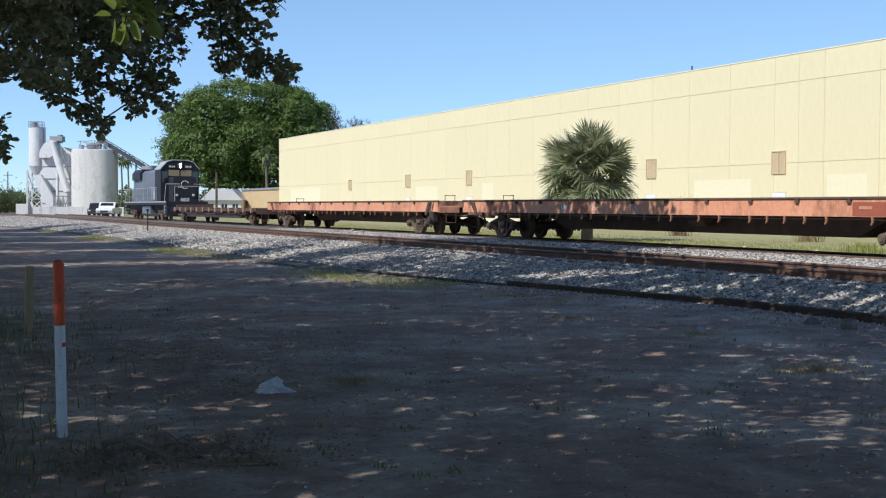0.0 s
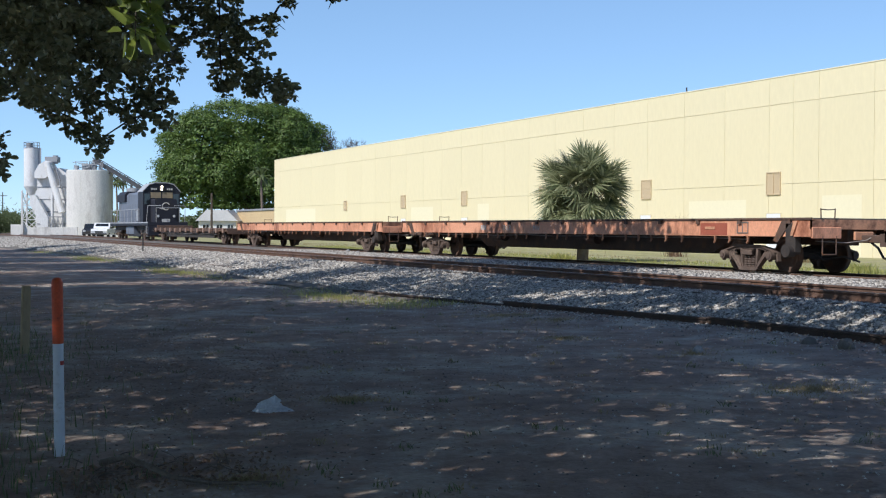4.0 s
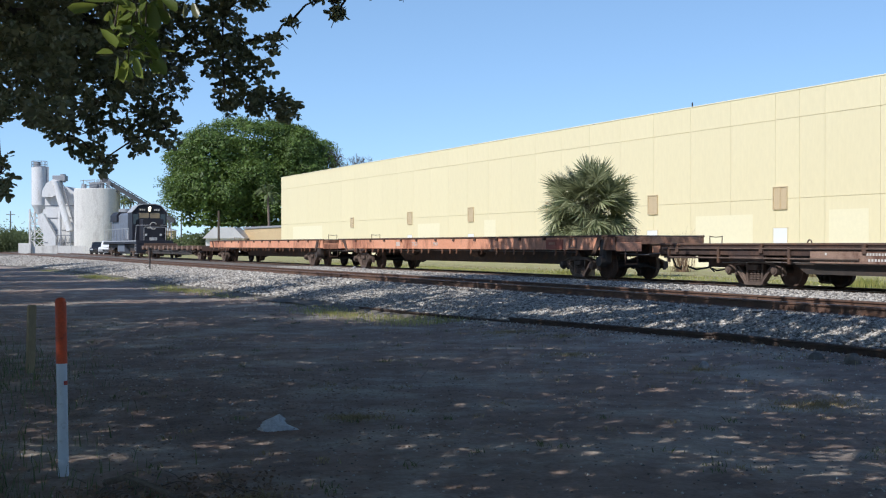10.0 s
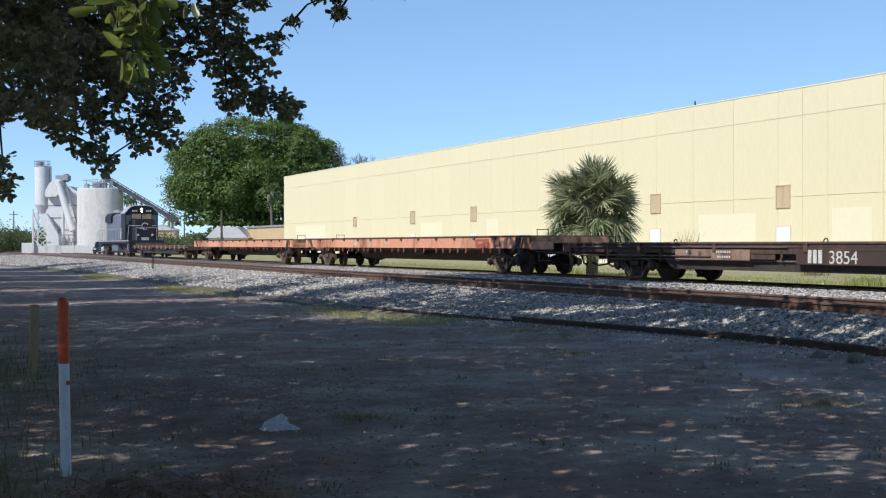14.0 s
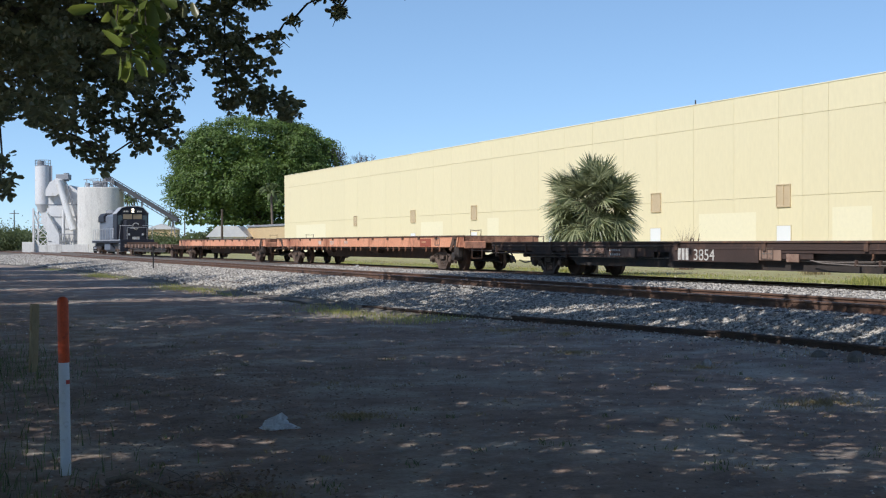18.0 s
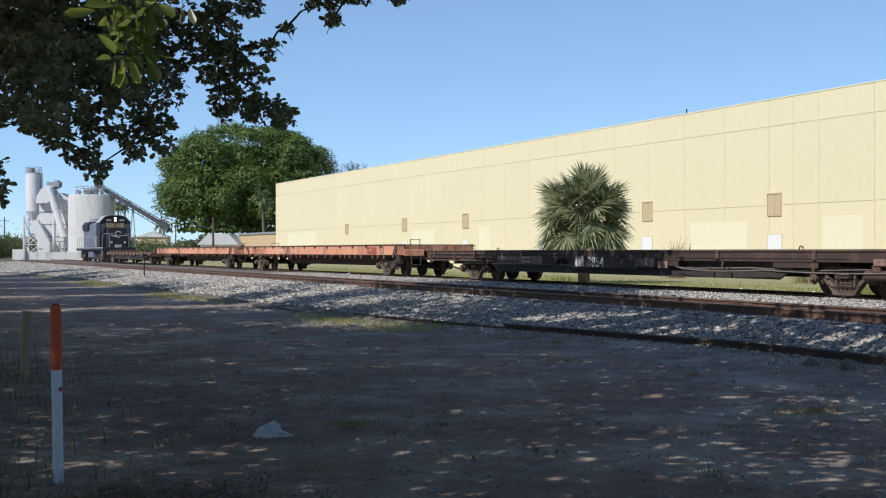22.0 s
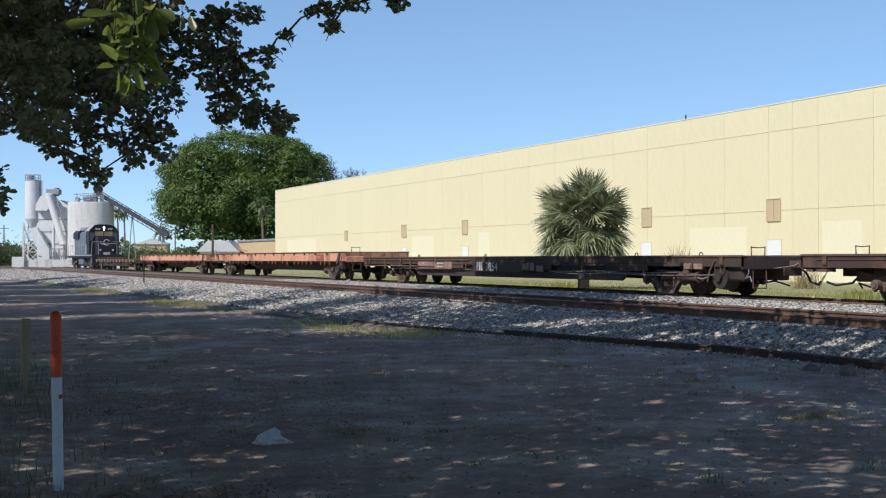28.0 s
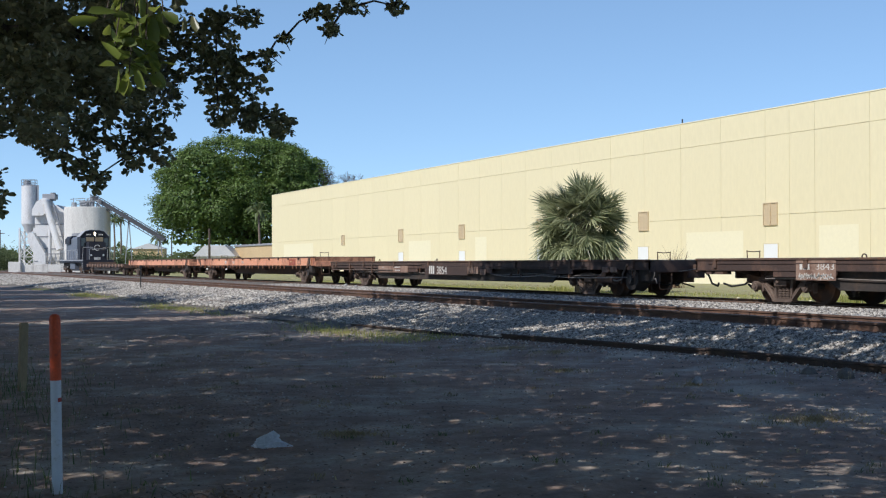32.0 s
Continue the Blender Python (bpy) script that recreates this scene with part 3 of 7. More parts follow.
def build_ground():
    xs = np.unique(np.concatenate([np.arange(-14, 28, 0.4), np.arange(28, 64, 2.0), [70, 90, 130, 200, 350, 700, 1500, 3500], -np.array([17, 22, 30, 45, 80, 150, 300, 700, 1500, 3500.])]))
    ys = np.unique(np.concatenate([np.arange(-6, 60, 0.5), np.arange(60, 220, 3.0), [225, 240, 320, 500, 900, 1800, 3500], -np.array([9, 14, 22, 40, 80, 200, 600, 1500, 3500.])]))
    X, Y = np.meshgrid(xs, ys, indexing="ij")
    v = np.stack([X, Y, ground_z(X, Y)], -1).reshape(-1, 3)
    a, b = len(xs), len(ys)
    i = (np.arange(a - 1)[:, None] * b + np.arange(b - 1)[None]).reshape(-1)
    me = numpy_mesh("ground", v, np.stack([i, i + b, i + b + 1, i + 1], 1), M["dirt"])
    me.polygons.foreach_set("use_smooth", [True] * len(me.polygons))
    me.materials.append(M["turf"])
    cx = v.reshape(a, b, 3)[:-1, :-1, :2].reshape(-1, 2)
    me.polygons.foreach_set("material_index", ((cx[:, 0] > 23.2)).astype(np.int32))
    tagged(new("ground", me), "dark packed dirt yard with thin turf behind the tracks", "ground", kind="structure")


def toe(y):
    """Where the foot of the ballast lies: close to the track here, spread wider further along."""
    return np.interp(y, [11.9, 16.5, 20.9, 28.7, 41.8, 75, 95, 120, 160], [13.15, 13.0, 12.13, 11.27, 10.98, 10.98, 9.6, 6.5, 3.5])


def bed_z(x, y=10.0):
    """Height of the top of the ballast across the tracks."""
    t = toe(y)
    top = np.interp(x, [13.95, 14.25, 16.2, 16.5, 17.9, 19.2, 19.5, 21.8, 22.2, 23.3, 23.9], [0.45, 0.50, 0.50, 0.63, 0.66, 0.63, 0.50, 0.50, 0.48, 0.26, 0.1])
    k = np.clip((x - t) / (13.95 - t), -0.6, 1)
    return np.where(x < 13.95, np.where(k < 0, 0.11 + k * 0.38, 0.11 + k * 0.34), top)


def build_bed():
    rng = np.random.default_rng(3)
    ys = np.concatenate([np.arange(-8, 80, 0.4), np.arange(80, 260, 2.5)])
    u = np.concatenate([np.linspace(-0.25, 1.0, 16), np.linspace(1.03, 2.0, 48)])
    U, Y = np.meshgrid(u, ys, indexing="ij")
    T = toe(Y) + 0.10 * np.sin(Y * 0.6 + 0.7) + 0.05 * np.sin(Y * 2.1)
    X = np.where(U <= 1, T + (13.95 - T) * U, 13.95 + (U - 1) * 9.95)
    Z = bed_z(X, Y) + rng.normal(size=X.shape) * 0.014
    a, b = X.shape
    i = (np.arange(a - 1)[:, None] * b + np.arange(b - 1)[None]).reshape(-1)
    me = numpy_mesh("ballast_bed", np.stack([X, Y, Z], -1).reshape(-1, 3), np.stack([i, i + b, i + b + 1, i + 1], 1), M["ballast"])
    tagged(new("ballast_bed", me), "raised bed of grey crushed stone under the tracks", "ballast", kind="structure")

    def strew(name, lab, n, y0, y1, size, lo, hi):
        y = rng.uniform(y0, y1, n)
        a, b = lo(y), hi(y)
        x = a + (b - a) * rng.random(n)
        c = np.stack([x, y, bed_z(x, y) + size * 0.15], 1)
        tagged(new(name, stones(name, c, size, M["stone"], rng)), lab, "gravel", kind="stuff")

    edge = lambda y: toe(y) - 0.12 + 0.10 * np.sin(y * 0.6 + 0.7)
    strew("slope_stones", "loose grey crushed stones on the slope of the bed", 38000, 4, 37, 0.052, edge, lambda y: 14.45 + 0 * y)
    strew("slope_stones", "loose grey crushed stones further along the bed", 21000, 37, 85, 0.088, edge, lambda y: 14.45 + 0 * y)
    strew("slope_stones", "crushed stones far along the bed", 11000, 85, 150, 0.11, edge, lambda y: 14.45 + 0 * y)
    strew("track_stones", "crushed stones between the two tracks", 21000, 6, 56, 0.056, lambda y: 16.3 + 0 * y, lambda y: 19.45 + 0 * y)
    strew("track_stones", "crushed stones inside the near track", 7000, 6, 56, 0.044, lambda y: 14.75 + 0 * y, lambda y: 15.95 + 0 * y)
    n = 7000
    y = rng.uniform(4, 80, n)
    x = toe(y) - np.abs(rng.normal(size=n)) * 0.7
    c = np.stack([x, y, ground_z(x, y) + 0.006], 1)
    tagged(new("strayed_stones", stones("strayed_stones", c, 0.025, M["stone"], rng)), "stray crushed stones at the foot of the bed", "gravel", kind="stuff")


def bend(y):
    """How far the tracks swing towards the warehouse far along the line."""
    return 0.55 * float(smooth(70.0, 145.0, y))


def rail_form(prof):
    """A profile swept along the line, with its slow bend."""
    ys = [-12.0, 70.0] + [75.0 + 5 * i for i in range(16)] + [260.0]
    n = len(prof)
    v = [(x + bend(y), y, z) for y in ys for x, z in prof]
    f = [(k * n + i, (k + 1) * n + i, (k + 1) * n + (i + 1) % n, k * n + (i + 1) % n) for k in range(len(ys) - 1) for i in range(n)]
    return Form().add(v, f + [tuple(range(n)), tuple(range(len(v) - 1, len(v) - n - 1, -1))])


RAIL = [(-0.07, 0), (0.07, 0), (0.07, 0.012), (0.012, 0.03), (0.010, 0.115), (0.036, 0.128), (0.036, 0.15), (0.030, 0.16), (-0.030, 0.16), (-0.036, 0.15), (-0.036, 0.128), (-0.010, 0.115), (-0.012, 0.03), (-0.07, 0.012)]


def build_track(x0, label, joints):
    tr = thing("railway_track", label, "railway track", (x0, 0, 0), kind="structure")
    for side in (-1, 1):
        r = part("rail", rail_form([(side * 0.7525 + x, RAIL_TOP - 0.16 + z) for x, z in RAIL]), M["rail"], tr)
        part("rail_head", rail_form([(side * 0.7525 - 0.027, RAIL_TOP - 0.001), (side * 0.7525 + 0.027, RAIL_TOP - 0.001), (side * 0.7525 + 0.027, RAIL_TOP + 0.004), (side * 0.7525 - 0.027, RAIL_TOP + 0.004)]), M["shine"], r, "worn bright running surface")
        bar = Form().box((-0.022, -0.45, 0.03), (0.0, 0.45, 0.112), 0.006)
        for i in range(6):
            bar.tube((-0.04, -0.38 + i * 0.152, 0.07), (0.0, -0.38 + i * 0.152, 0.07), 0.016, n=6)
        bm = bar.mesh("joint_bar")
        for y in joints:
            for s2 in (-1, 1):
                m = Matrix.Translation((side * 0.7525 + s2 * 0.012, y + 3.1 * (side > 0), RAIL_TOP - 0.16)) @ Matrix.Diagonal((1 if s2 < 0 else -1, 1, 1, 1))
                part("joint_bar", bm, M["rail"], r, "", m)
    tie = Form().box((-1.3, -0.11, -0.17), (1.3, 0.11, 0.0), 0.012).mesh("tie")
    plate = Form().box((-0.17, -0.09, 0.0), (0.17, 0.09, 0.014), 0.004)
    for sx in (-0.11, 0.11):
        for sy in (-0.05, 0.05):
            plate.box((sx - 0.012, sy - 0.012, 0.0), (sx + 0.012, sy + 0.012, 0.04), 0.003)
    plate = plate.mesh("tie_plate")
    rng = random.Random(int(x0 * 10))
    for i in range(150):
        y = 4.0 + i * 0.53
        t = part("tie", tie, M["tie"], tr, "", pose(rng.uniform(-0.05, 0.05), y + rng.uniform(-0.03, 0.03), RAIL_TOP - 0.165 + rng.uniform(-0.012, 0.004), 0, 0, rng.uniform(-1.5, 1.5)))
        if i < 75:
            for sx in (-0.7525, 0.7525):
                part("tie_plate", plate, M["rail"], t, "", (sx, 0, 0))


def build_old_rail():
    """Lengths of a lifted siding lying along the foot of the ballast."""
    for x0, y0, x1, y1, lab in ((11.30, 3.0, 11.16, 10.68, "rusty old rail, darkened for the shaded foot of the ballast"), (11.16, 10.7, 10.27, 14.98, "rusty old rail, darkened for the shaded foot of the ballast"), (10.27, 15.0, 9.62, 20.2, "rusty old rail, darkened for the shaded foot of the ballast"), (10.35, 27.5, 10.15, 34.5, "half-buried rusty rail among the ballast"), (10.1, 36.5, 10.25, 42.0, "half-buried rusty rail among the ballast")):
        (x0, y0), (x1, y1) = site(x0, y0), site(x1, y1)
        ln = math.hypot(x1 - x0, y1 - y0)
        a = math.degrees(math.atan2(x0 - x1, y1 - y0))
        buried = y0 > 34
        z = float(ground_z((x0 + x1) / 2, (y0 + y1) / 2)) - (0.03 if y0 < 13 else 0.06) if not buried else float(bed_z(x0, y0)) - 0.115
        f = Form().prism([(px * 1.1, pz) for px, pz in RAIL], 0, ln)
        # unburied lengths are darker: the bank's shade is put into their colour
        tagged(part("old_rail", f, M["rail" if buried else "oldrail"], None, "", pose(x0 - 0.12 * (not buried), y0, z, 0, 0, a)), lab, "rail", "old rails")


# ---- the train ----
ROLLERS = []      # wheelsets that turn as the train rolls
ROLLING = []      # things of the train with their place along the track
WHEEL = 0.42


def wheel_mesh():
    f = Form()
    n = 28
    prof = [(-0.07, WHEEL - 0.005), (0.045, WHEEL), (0.05, WHEEL + 0.026), (0.075, WHEEL + 0.026), (0.078, WHEEL - 0.07), (0.04, WHEEL - 0.1), (0.03, 0.14), (0.06, 0.10), (0.06, 0.0)]
    back = [(-0.07, WHEEL - 0.06), (-0.03, WHEEL - 0.09), (-0.02, 0.14), (-0.06, 0.10), (-0.06, 0.0)]
    for p in (prof, back):
        v = [(x, r * math.cos(2 * math.pi * i / n), r * math.sin(2 * math.pi * i / n)) for i in range(n) for x, r in p]
        k = len(p)
        f.add(v, [(i * k + j, i * k + j + 1, (i + 1) % n * k + j + 1, (i + 1) % n * k + j) for i in range(n) for j in range(k - 1)], True)
    v = [(x, r * math.cos(2 * math.pi * i / n), r * math.sin(2 * math.pi * i / n)) for i in range(n) for x, r in (prof[0], back[0])]
    f.add(v, [(i * 2, i * 2 + 1, (i + 1) % n * 2 + 1, (i + 1) % n * 2) for i in range(n)], True)
    return f.mesh("wheel")


WHEEL_MESH = wheel_mesh()


def wheelset(car, y):
    ax = Form().tube((-1.16, 0, 0), (1.16, 0, 0), 0.075, n=12)
    ax.tube((-0.2, 0, 0), (0.2, 0, 0), 0.085, n=12)
    w = part("wheelset", ax, M["grime"], car, "black greasy axle with two steel wheels", (0, y, WHEEL))
    for s in (-1, 1):
        part("wheel", WHEEL_MESH, M["rust"], w, "", pose(s * 0.7525, 0, 0, 0, 0, 180 if s > 0 else 0))
    ROLLERS.append((w, y))


def side_frame_mesh():
    """A cast truck side: arched top chord, two slanting struts down to the spring seat, columns, bearing adapters."""
    f = Form()
    x0, x1 = -0.05, 0.05
    f.prism([(-1.0, 0.50), (-0.72, 0.60), (-0.42, 0.66), (0.42, 0.66), (0.72, 0.60), (1.0, 0.50), (0.98, 0.43), (0.68, 0.51), (0.40, 0.57), (-0.40, 0.57), (-0.68, 0.51), (-0.98, 0.43)], x0, x1, "yz")
    f.prism([(-1.0, 0.51), (-0.42, 0.67), (0.42, 0.67), (1.0, 0.51), (1.0, 0.48), (0.42, 0.635), (-0.42, 0.635), (-1.0, 0.48)], x0 - 0.045, x0, "yz")
    for s in (-1, 1):
        f.prism([(s * 0.70, 0.46), (s * 0.58, 0.52), (s * 0.26, 0.17), (s * 0.33, 0.10)], x0, x1, "yz")
        f.prism([(s * 0.70, 0.47), (s * 0.66, 0.49), (s * 0.30, 0.12), (s * 0.34, 0.10)], x0 - 0.04, x0, "yz")
        f.prism([(s * 0.23, 0.14), (s * 0.29, 0.14), (s * 0.33, 0.57), (s * 0.26, 0.57)], x0, x1, "yz")
        f.prism([(s * 0.66, 0.50), (s * 1.02, 0.50), (s * 1.05, 0.30), (s * 1.00, 0.27), (s * 0.97, 0.44), (s * 0.76, 0.44), (s * 0.73, 0.27), (s * 0.68, 0.30)], x0, x1, "yz")
        f.tube((x0 - 0.13, s * 0.86, 0.42), (x1, s * 0.86, 0.42), 0.11, n=14)
        f.tube((x0 - 0.15, s * 0.86, 0.42), (x0 - 0.13, s * 0.86, 0.42), 0.07, n=10)
        for k in range(3):
            q = 2 * math.pi * k / 3 + 0.4
            f.tube((x0 - 0.155, s * 0.86 + 0.05 * math.cos(q), 0.42 + 0.05 * math.sin(q)), (x0 - 0.13, s * 0.86 + 0.05 * math.cos(q), 0.42 + 0.05 * math.sin(q)), 0.014, n=6)
    f.prism([(-0.36, 0.09), (-0.28, 0.05), (0.28, 0.05), (0.36, 0.09), (0.32, 0.135), (-0.32, 0.135)], x0 - 0.04, x1 + 0.03, "yz")
    f.box((x0 - 0.07, -0.19, 0.42), (x1, 0.19, 0.55), 0.012)
    return f.mesh("side_frame")


SIDE_FRAME = side_frame_mesh()


def spring_mesh():
    """One ribbed coil spring as a single turned body."""
    n, prof = 12, [(0.045, 0.13)]
    for i in range(5):
        prof += [(0.064, 0.14 + i * 0.056), (0.064, 0.168 + i * 0.056), (0.042, 0.174 + i * 0.056), (0.042, 0.19 + i * 0.056)]
    prof += [(0.05, 0.42)]
    v = [(r * math.cos(2 * math.pi * k / n), r * math.sin(2 * math.pi * k / n), z) for r, z in prof for k in range(n)]
    f = [(i * n + k, i * n + (k + 1) % n, (i + 1) * n + (k + 1) % n, (i + 1) * n + k) for i in range(len(prof) - 1) for k in range(n)]
    f += [tuple(range(n))[::-1], tuple(range(len(v) - n, len(v)))]
    return Form().add(v, f).mesh("spring")


SPRING = spring_mesh()


def truck(car, y):
    f = Form().box((-1.12, -0.17, 0.42), (1.12, 0.17, 0.58), 0.03)
    f.tube((0, 0, 0.56), (0, 0, 0.72), 0.2, n=14)
    f.box((-0.8, -0.36, 0.34), (0.8, -0.28, 0.46), 0.01).box((-0.8, 0.28, 0.34), (0.8, 0.36, 0.46), 0.01)
    t = part("truck", f, M["grime"], car, "four-wheel freight truck of cast steel", (0, y, 0))
    for s in (-1, 1):
        part("side_frame", SIDE_FRAME, M["truck"], t, "dusty cast side frame", pose(s * 1.17, 0, 0, 0, 0, 0 if s < 0 else 180))
        for k in (-0.13, 0.0, 0.13):
            part("spring", SPRING, M["truck"], t, "", (s * 1.17, k, 0))
    for dy in (-0.86, 0.86):
        wheelset(car, y + dy)


def coupler(car, y, s):
    f = Form().box((-0.09, 0, 0.74), (0.09, s * 0.80, 0.92), 0.02)
    f.prism([(-0.16, s * 0.77), (0.12, s * 0.77), (0.17, s * 0.97), (0.04, s * 1.06), (-0.02, s * 0.91), (-0.16, s * 0.99)], 0.66, 0.95, "xy")
    c = part("coupler", f, M["rust"], car, "rusty knuckle coupler", (0, y, 0))
    hose = Form().path([(0.35, 0.0, 0.74), (0.36, s * 0.2, 0.62), (0.30, s * 0.42, 0.40), (0.18, s * 0.82, 0.34), (0.06, s * 1.02, 0.42)], 0.028, 7)
    part("air_hose", hose, M["rubber"], c, "black rubber air hose")
    part("cut_lever", Form().path([(-1.3, -s * 0.02, 0.78), (-0.5, s * 0.1, 0.74), (-0.15, s * 0.35, 0.8), (-0.02, s * 0.5, 0.92)], 0.014, 6), M["pipe"], c)


def ladder_mesh():
    f = Form()
    for dx in (-0.2, 0.2):
        f.path([(0, dx, 0.0), (0, dx * 1.05, 0.22)], 0.014, 6)
    f.path([(0, -0.21, 0.2), (0, 0, 0.185), (0, 0.21, 0.2)], 0.012, 6)
    return f.mesh("grab_iron")


def step_mesh():
    f = Form()
    f.path([(0, -0.2, 0.0), (0, -0.2, -0.42), (0, 0.2, -0.42), (0, 0.2, 0.0)], 0.016, 6)
    return f.mesh("stirrup_step")


def clutter_mesh():
    f = Form()
    f.tube((0, -0.35, 0), (0, 0.35, 0), 0.17, n=14)
    f.tube((0, 0.35, 0), (0, 0.42, 0), 0.12, n=12)
    f.tube((0, 0.42, 0), (0, 0.95, 0), 0.02, n=6)
    f.box((-0.1, -0.2, 0.12), (0.1, 0.2, 0.3), 0.02)
    f.tube((0.02, -0.35, 0.02), (0.02, -0.9, 0.06), 0.02, n=6)
    return f.mesh("brake_cylinder")


GRAB, STEP, CYLINDER = ladder_mesh(), step_mesh(), clutter_mesh()
HALF = 1.52        # half of a flat car's width


def flat_car(label, y0, y1, deck, sill_low, paint, end_paint, inset, style, seed):
    """A flat car between y0 and y1 (places along the track when the train is at its middle mark)."""
    rng = random.Random(seed)
    L, yc = y1 - y0, (y0 + y1) / 2
    h = L / 2
    car = thing("flat_car", label, "flat car", (FAR, yc, RAIL_TOP), "flat cars of the train")
    ROLLING.append((car, yc))
    orange = style == "orange"
    # deck of planks
    n = 58
    pl = Form().box((-HALF + 0.05, -h / n + 0.006, -0.055), (HALF - 0.05, h / n - 0.006, 0.0), 0.008).mesh("plank")
    for i in range(n):
        part("plank", pl, M["deckwood"], car, "", pose(0, -h + (i + 0.5) * L / n, deck + rng.uniform(-0.006, 0.004)))
    for s in (-1, 1):
        f = Form()
        if orange:
            f.prism([(s * HALF, sill_low), (s * HALF, deck - 0.045), (s * (HALF - 0.09), deck - 0.045), (s * (HALF - 0.09), deck - 0.075), (s * (HALF - 0.02), deck - 0.075), (s * (HALF - 0.02), sill_low + 0.03), (s * (HALF - 0.09), sill_low + 0.03), (s * (HALF - 0.09), sill_low)], -h, h)
        else:
            f.prism([(s * HALF, sill_low + 0.12), (s * HALF, deck - 0.02), (s * (HALF - 0.12), deck - 0.02), (s * (HALF - 0.12), deck - 0.06), (s * (HALF - 0.03), deck - 0.06), (s * (HALF - 0.03), sill_low + 0.12)], -h, h)
        sill = part("side_sill", f, M[paint], car)
        edge = Form().box((s * HALF - 0.03, -h, deck - 0.042), (s * HALF + 0.03, h, deck + 0.012), 0.008)
        part("deck_edge", edge, M["rust"], car, "dark steel strip along the deck edge")
        # stake pockets, some of them with short stubs
        pk = Form().box((-0.02, -0.06, -0.2), (0.05, 0.06, 0.02), 0.01).box((0.0, -0.085, -0.02), (0.06, 0.085, 0.025), 0.006).mesh("stake_pocket")
        k = 14 if orange else 8
        for i in range(k):
            y = -h + 0.7 + (L - 1.4) * i / (k - 1) + rng.uniform(-0.1, 0.1)
            part("stake_pocket", pk, M["rust"], sill, "", Matrix.Translation((s * (HALF + (0.004 if orange else 0.0)), y, deck - 0.03)) @ Matrix.Diagonal((s, 1, 1 if not orange else 0.5, 1)))
        hook = Form().prism([(-0.03, 0.0), (0.03, 0.0), (0.02, -0.12), (0.055, -0.17), (0.03, -0.19), (-0.02, -0.13)], -0.02, 0.02, "yz").mesh("tie_down")
        k = 30 if orange else 9
        for i in range(k):
            y = -h + 2.2 + (L - 4.4) * i / (k - 1) + rng.uniform(-0.12, 0.12)
            if rng.random() < 0.75:
                part("tie_down", hook, M["faded"] if orange else M["rust"], sill, "", pose(s * (HALF - 0.02), y, sill_low + (0.01 if orange else 0.16)))
        if orange:
            # end gussets of the side sill
            for e in (-1, 1):
                g = Form().prism([(e * (h - 1.25), sill_low - 0.1), (e * (h - 1.1), sill_low - 0.14), (e * (h - 0.62), deck - 0.05), (e * (h - 0.95), deck - 0.05)], s * (HALF - 0.03), s * (HALF + 0.03), "yz")
                part("bolster_end", g, M["rust"], car, "dark bolster end with bright orange edge")
                part("bolster_box", Form().box((s * (HALF - 0.25), e * (h - 0.72) - 0.16, 0.46), (s * (HALF + 0.03), e * (h - 0.72) + 0.16, deck - 0.06), 0.07).tube((s * (HALF - 0.1), e * (h - 0.72), 0.55), (s * (HALF + 0.12), e * (h - 0.72), 0.55), 0.15, n=12), M["grime"], car, "black gear housing at the bolster") if s * e > 0 else None
                part("gusset", Form().prism([(e * (h - 0.55), deck - 0.06), (e * (h - 0.42), deck - 0.06), (e * (h - 0.58), sill_low + 0.02), (e * (h - 0.66), sill_low + 0.02)], s * (HALF + 0.004), s * (HALF + 0.04), "yz"), M["faded"], car)
        else:
            # deep lower sill plates between the trucks
            d = inset + 1.5
            lo = Form().prism([(-h + d, sill_low - 0.03), (-h + d + 0.5, sill_low - 0.30), (h - d - 0.5, sill_low - 0.30), (h - d, sill_low - 0.03), (h - d, sill_low + 0.14), (-h + d, sill_low + 0.14)], s * (HALF - 0.22), s * (HALF - 0.16), "yz")
            part("lower_sill", lo, M["grime"], car, "deep dark sill plate below the deck")
            for yy, ln_, hh in ((-h * 0.62, 1.5, 0.19), (-h * 0.18, 2.2, 0.16), (h * 0.30, 1.8, 0.2), (h * 0.72, 1.3, 0.18)):
                part("side_panel", Form().box((s * (HALF - 0.05), yy - ln_ / 2, sill_low - 0.02), (s * (HALF - 0.02), yy + ln_ / 2, sill_low - 0.02 + hh), 0.006), M["brown"], car)
            for j in range(2):
                z = deck - 0.13 - j * 0.07
                part("rail_bar", Form().box((s * (HALF - 0.01), h * (0.15 - 0.9 * j), z), (s * (HALF + 0.02), h * (0.96 - 0.9 * j), z + 0.025), 0.004), M["brown"], car)
        # grab irons and steps at the corners
        for e in (-1, 1):
            if s == e and style != "low":
                part("grab_iron", GRAB, M["rust"], car, "rusty grab iron standing on the end sill", pose(s * (HALF - (0.45 if e < 0 else 1.2)), e * (h + 0.02), deck, 0, 0, 90))
            if s == e:
                part("stirrup_step", STEP, M["rust"], car, "steel stirrup step", pose(s * (HALF - 0.5), e * (h + 0.02), sill_low + 0.02, 0, 0, 90))
    # ends
    for e in (-1, 1):
        low = 0.25 if orange else 0.33
        f = Form().prism([(e * h, deck - 0.03), (e * h, deck - low), (e * (h - 0.05), deck - low), (e * (h - 0.05), deck - 0.06), (e * (h - 0.14), deck - 0.06), (e * (h - 0.14), deck - 0.03)], -HALF, HALF, "yz")
        f.box((-0.28, e * h - 0.04, deck - 0.5), (0.28, e * h + 0.03, deck - 0.3), 0.02)
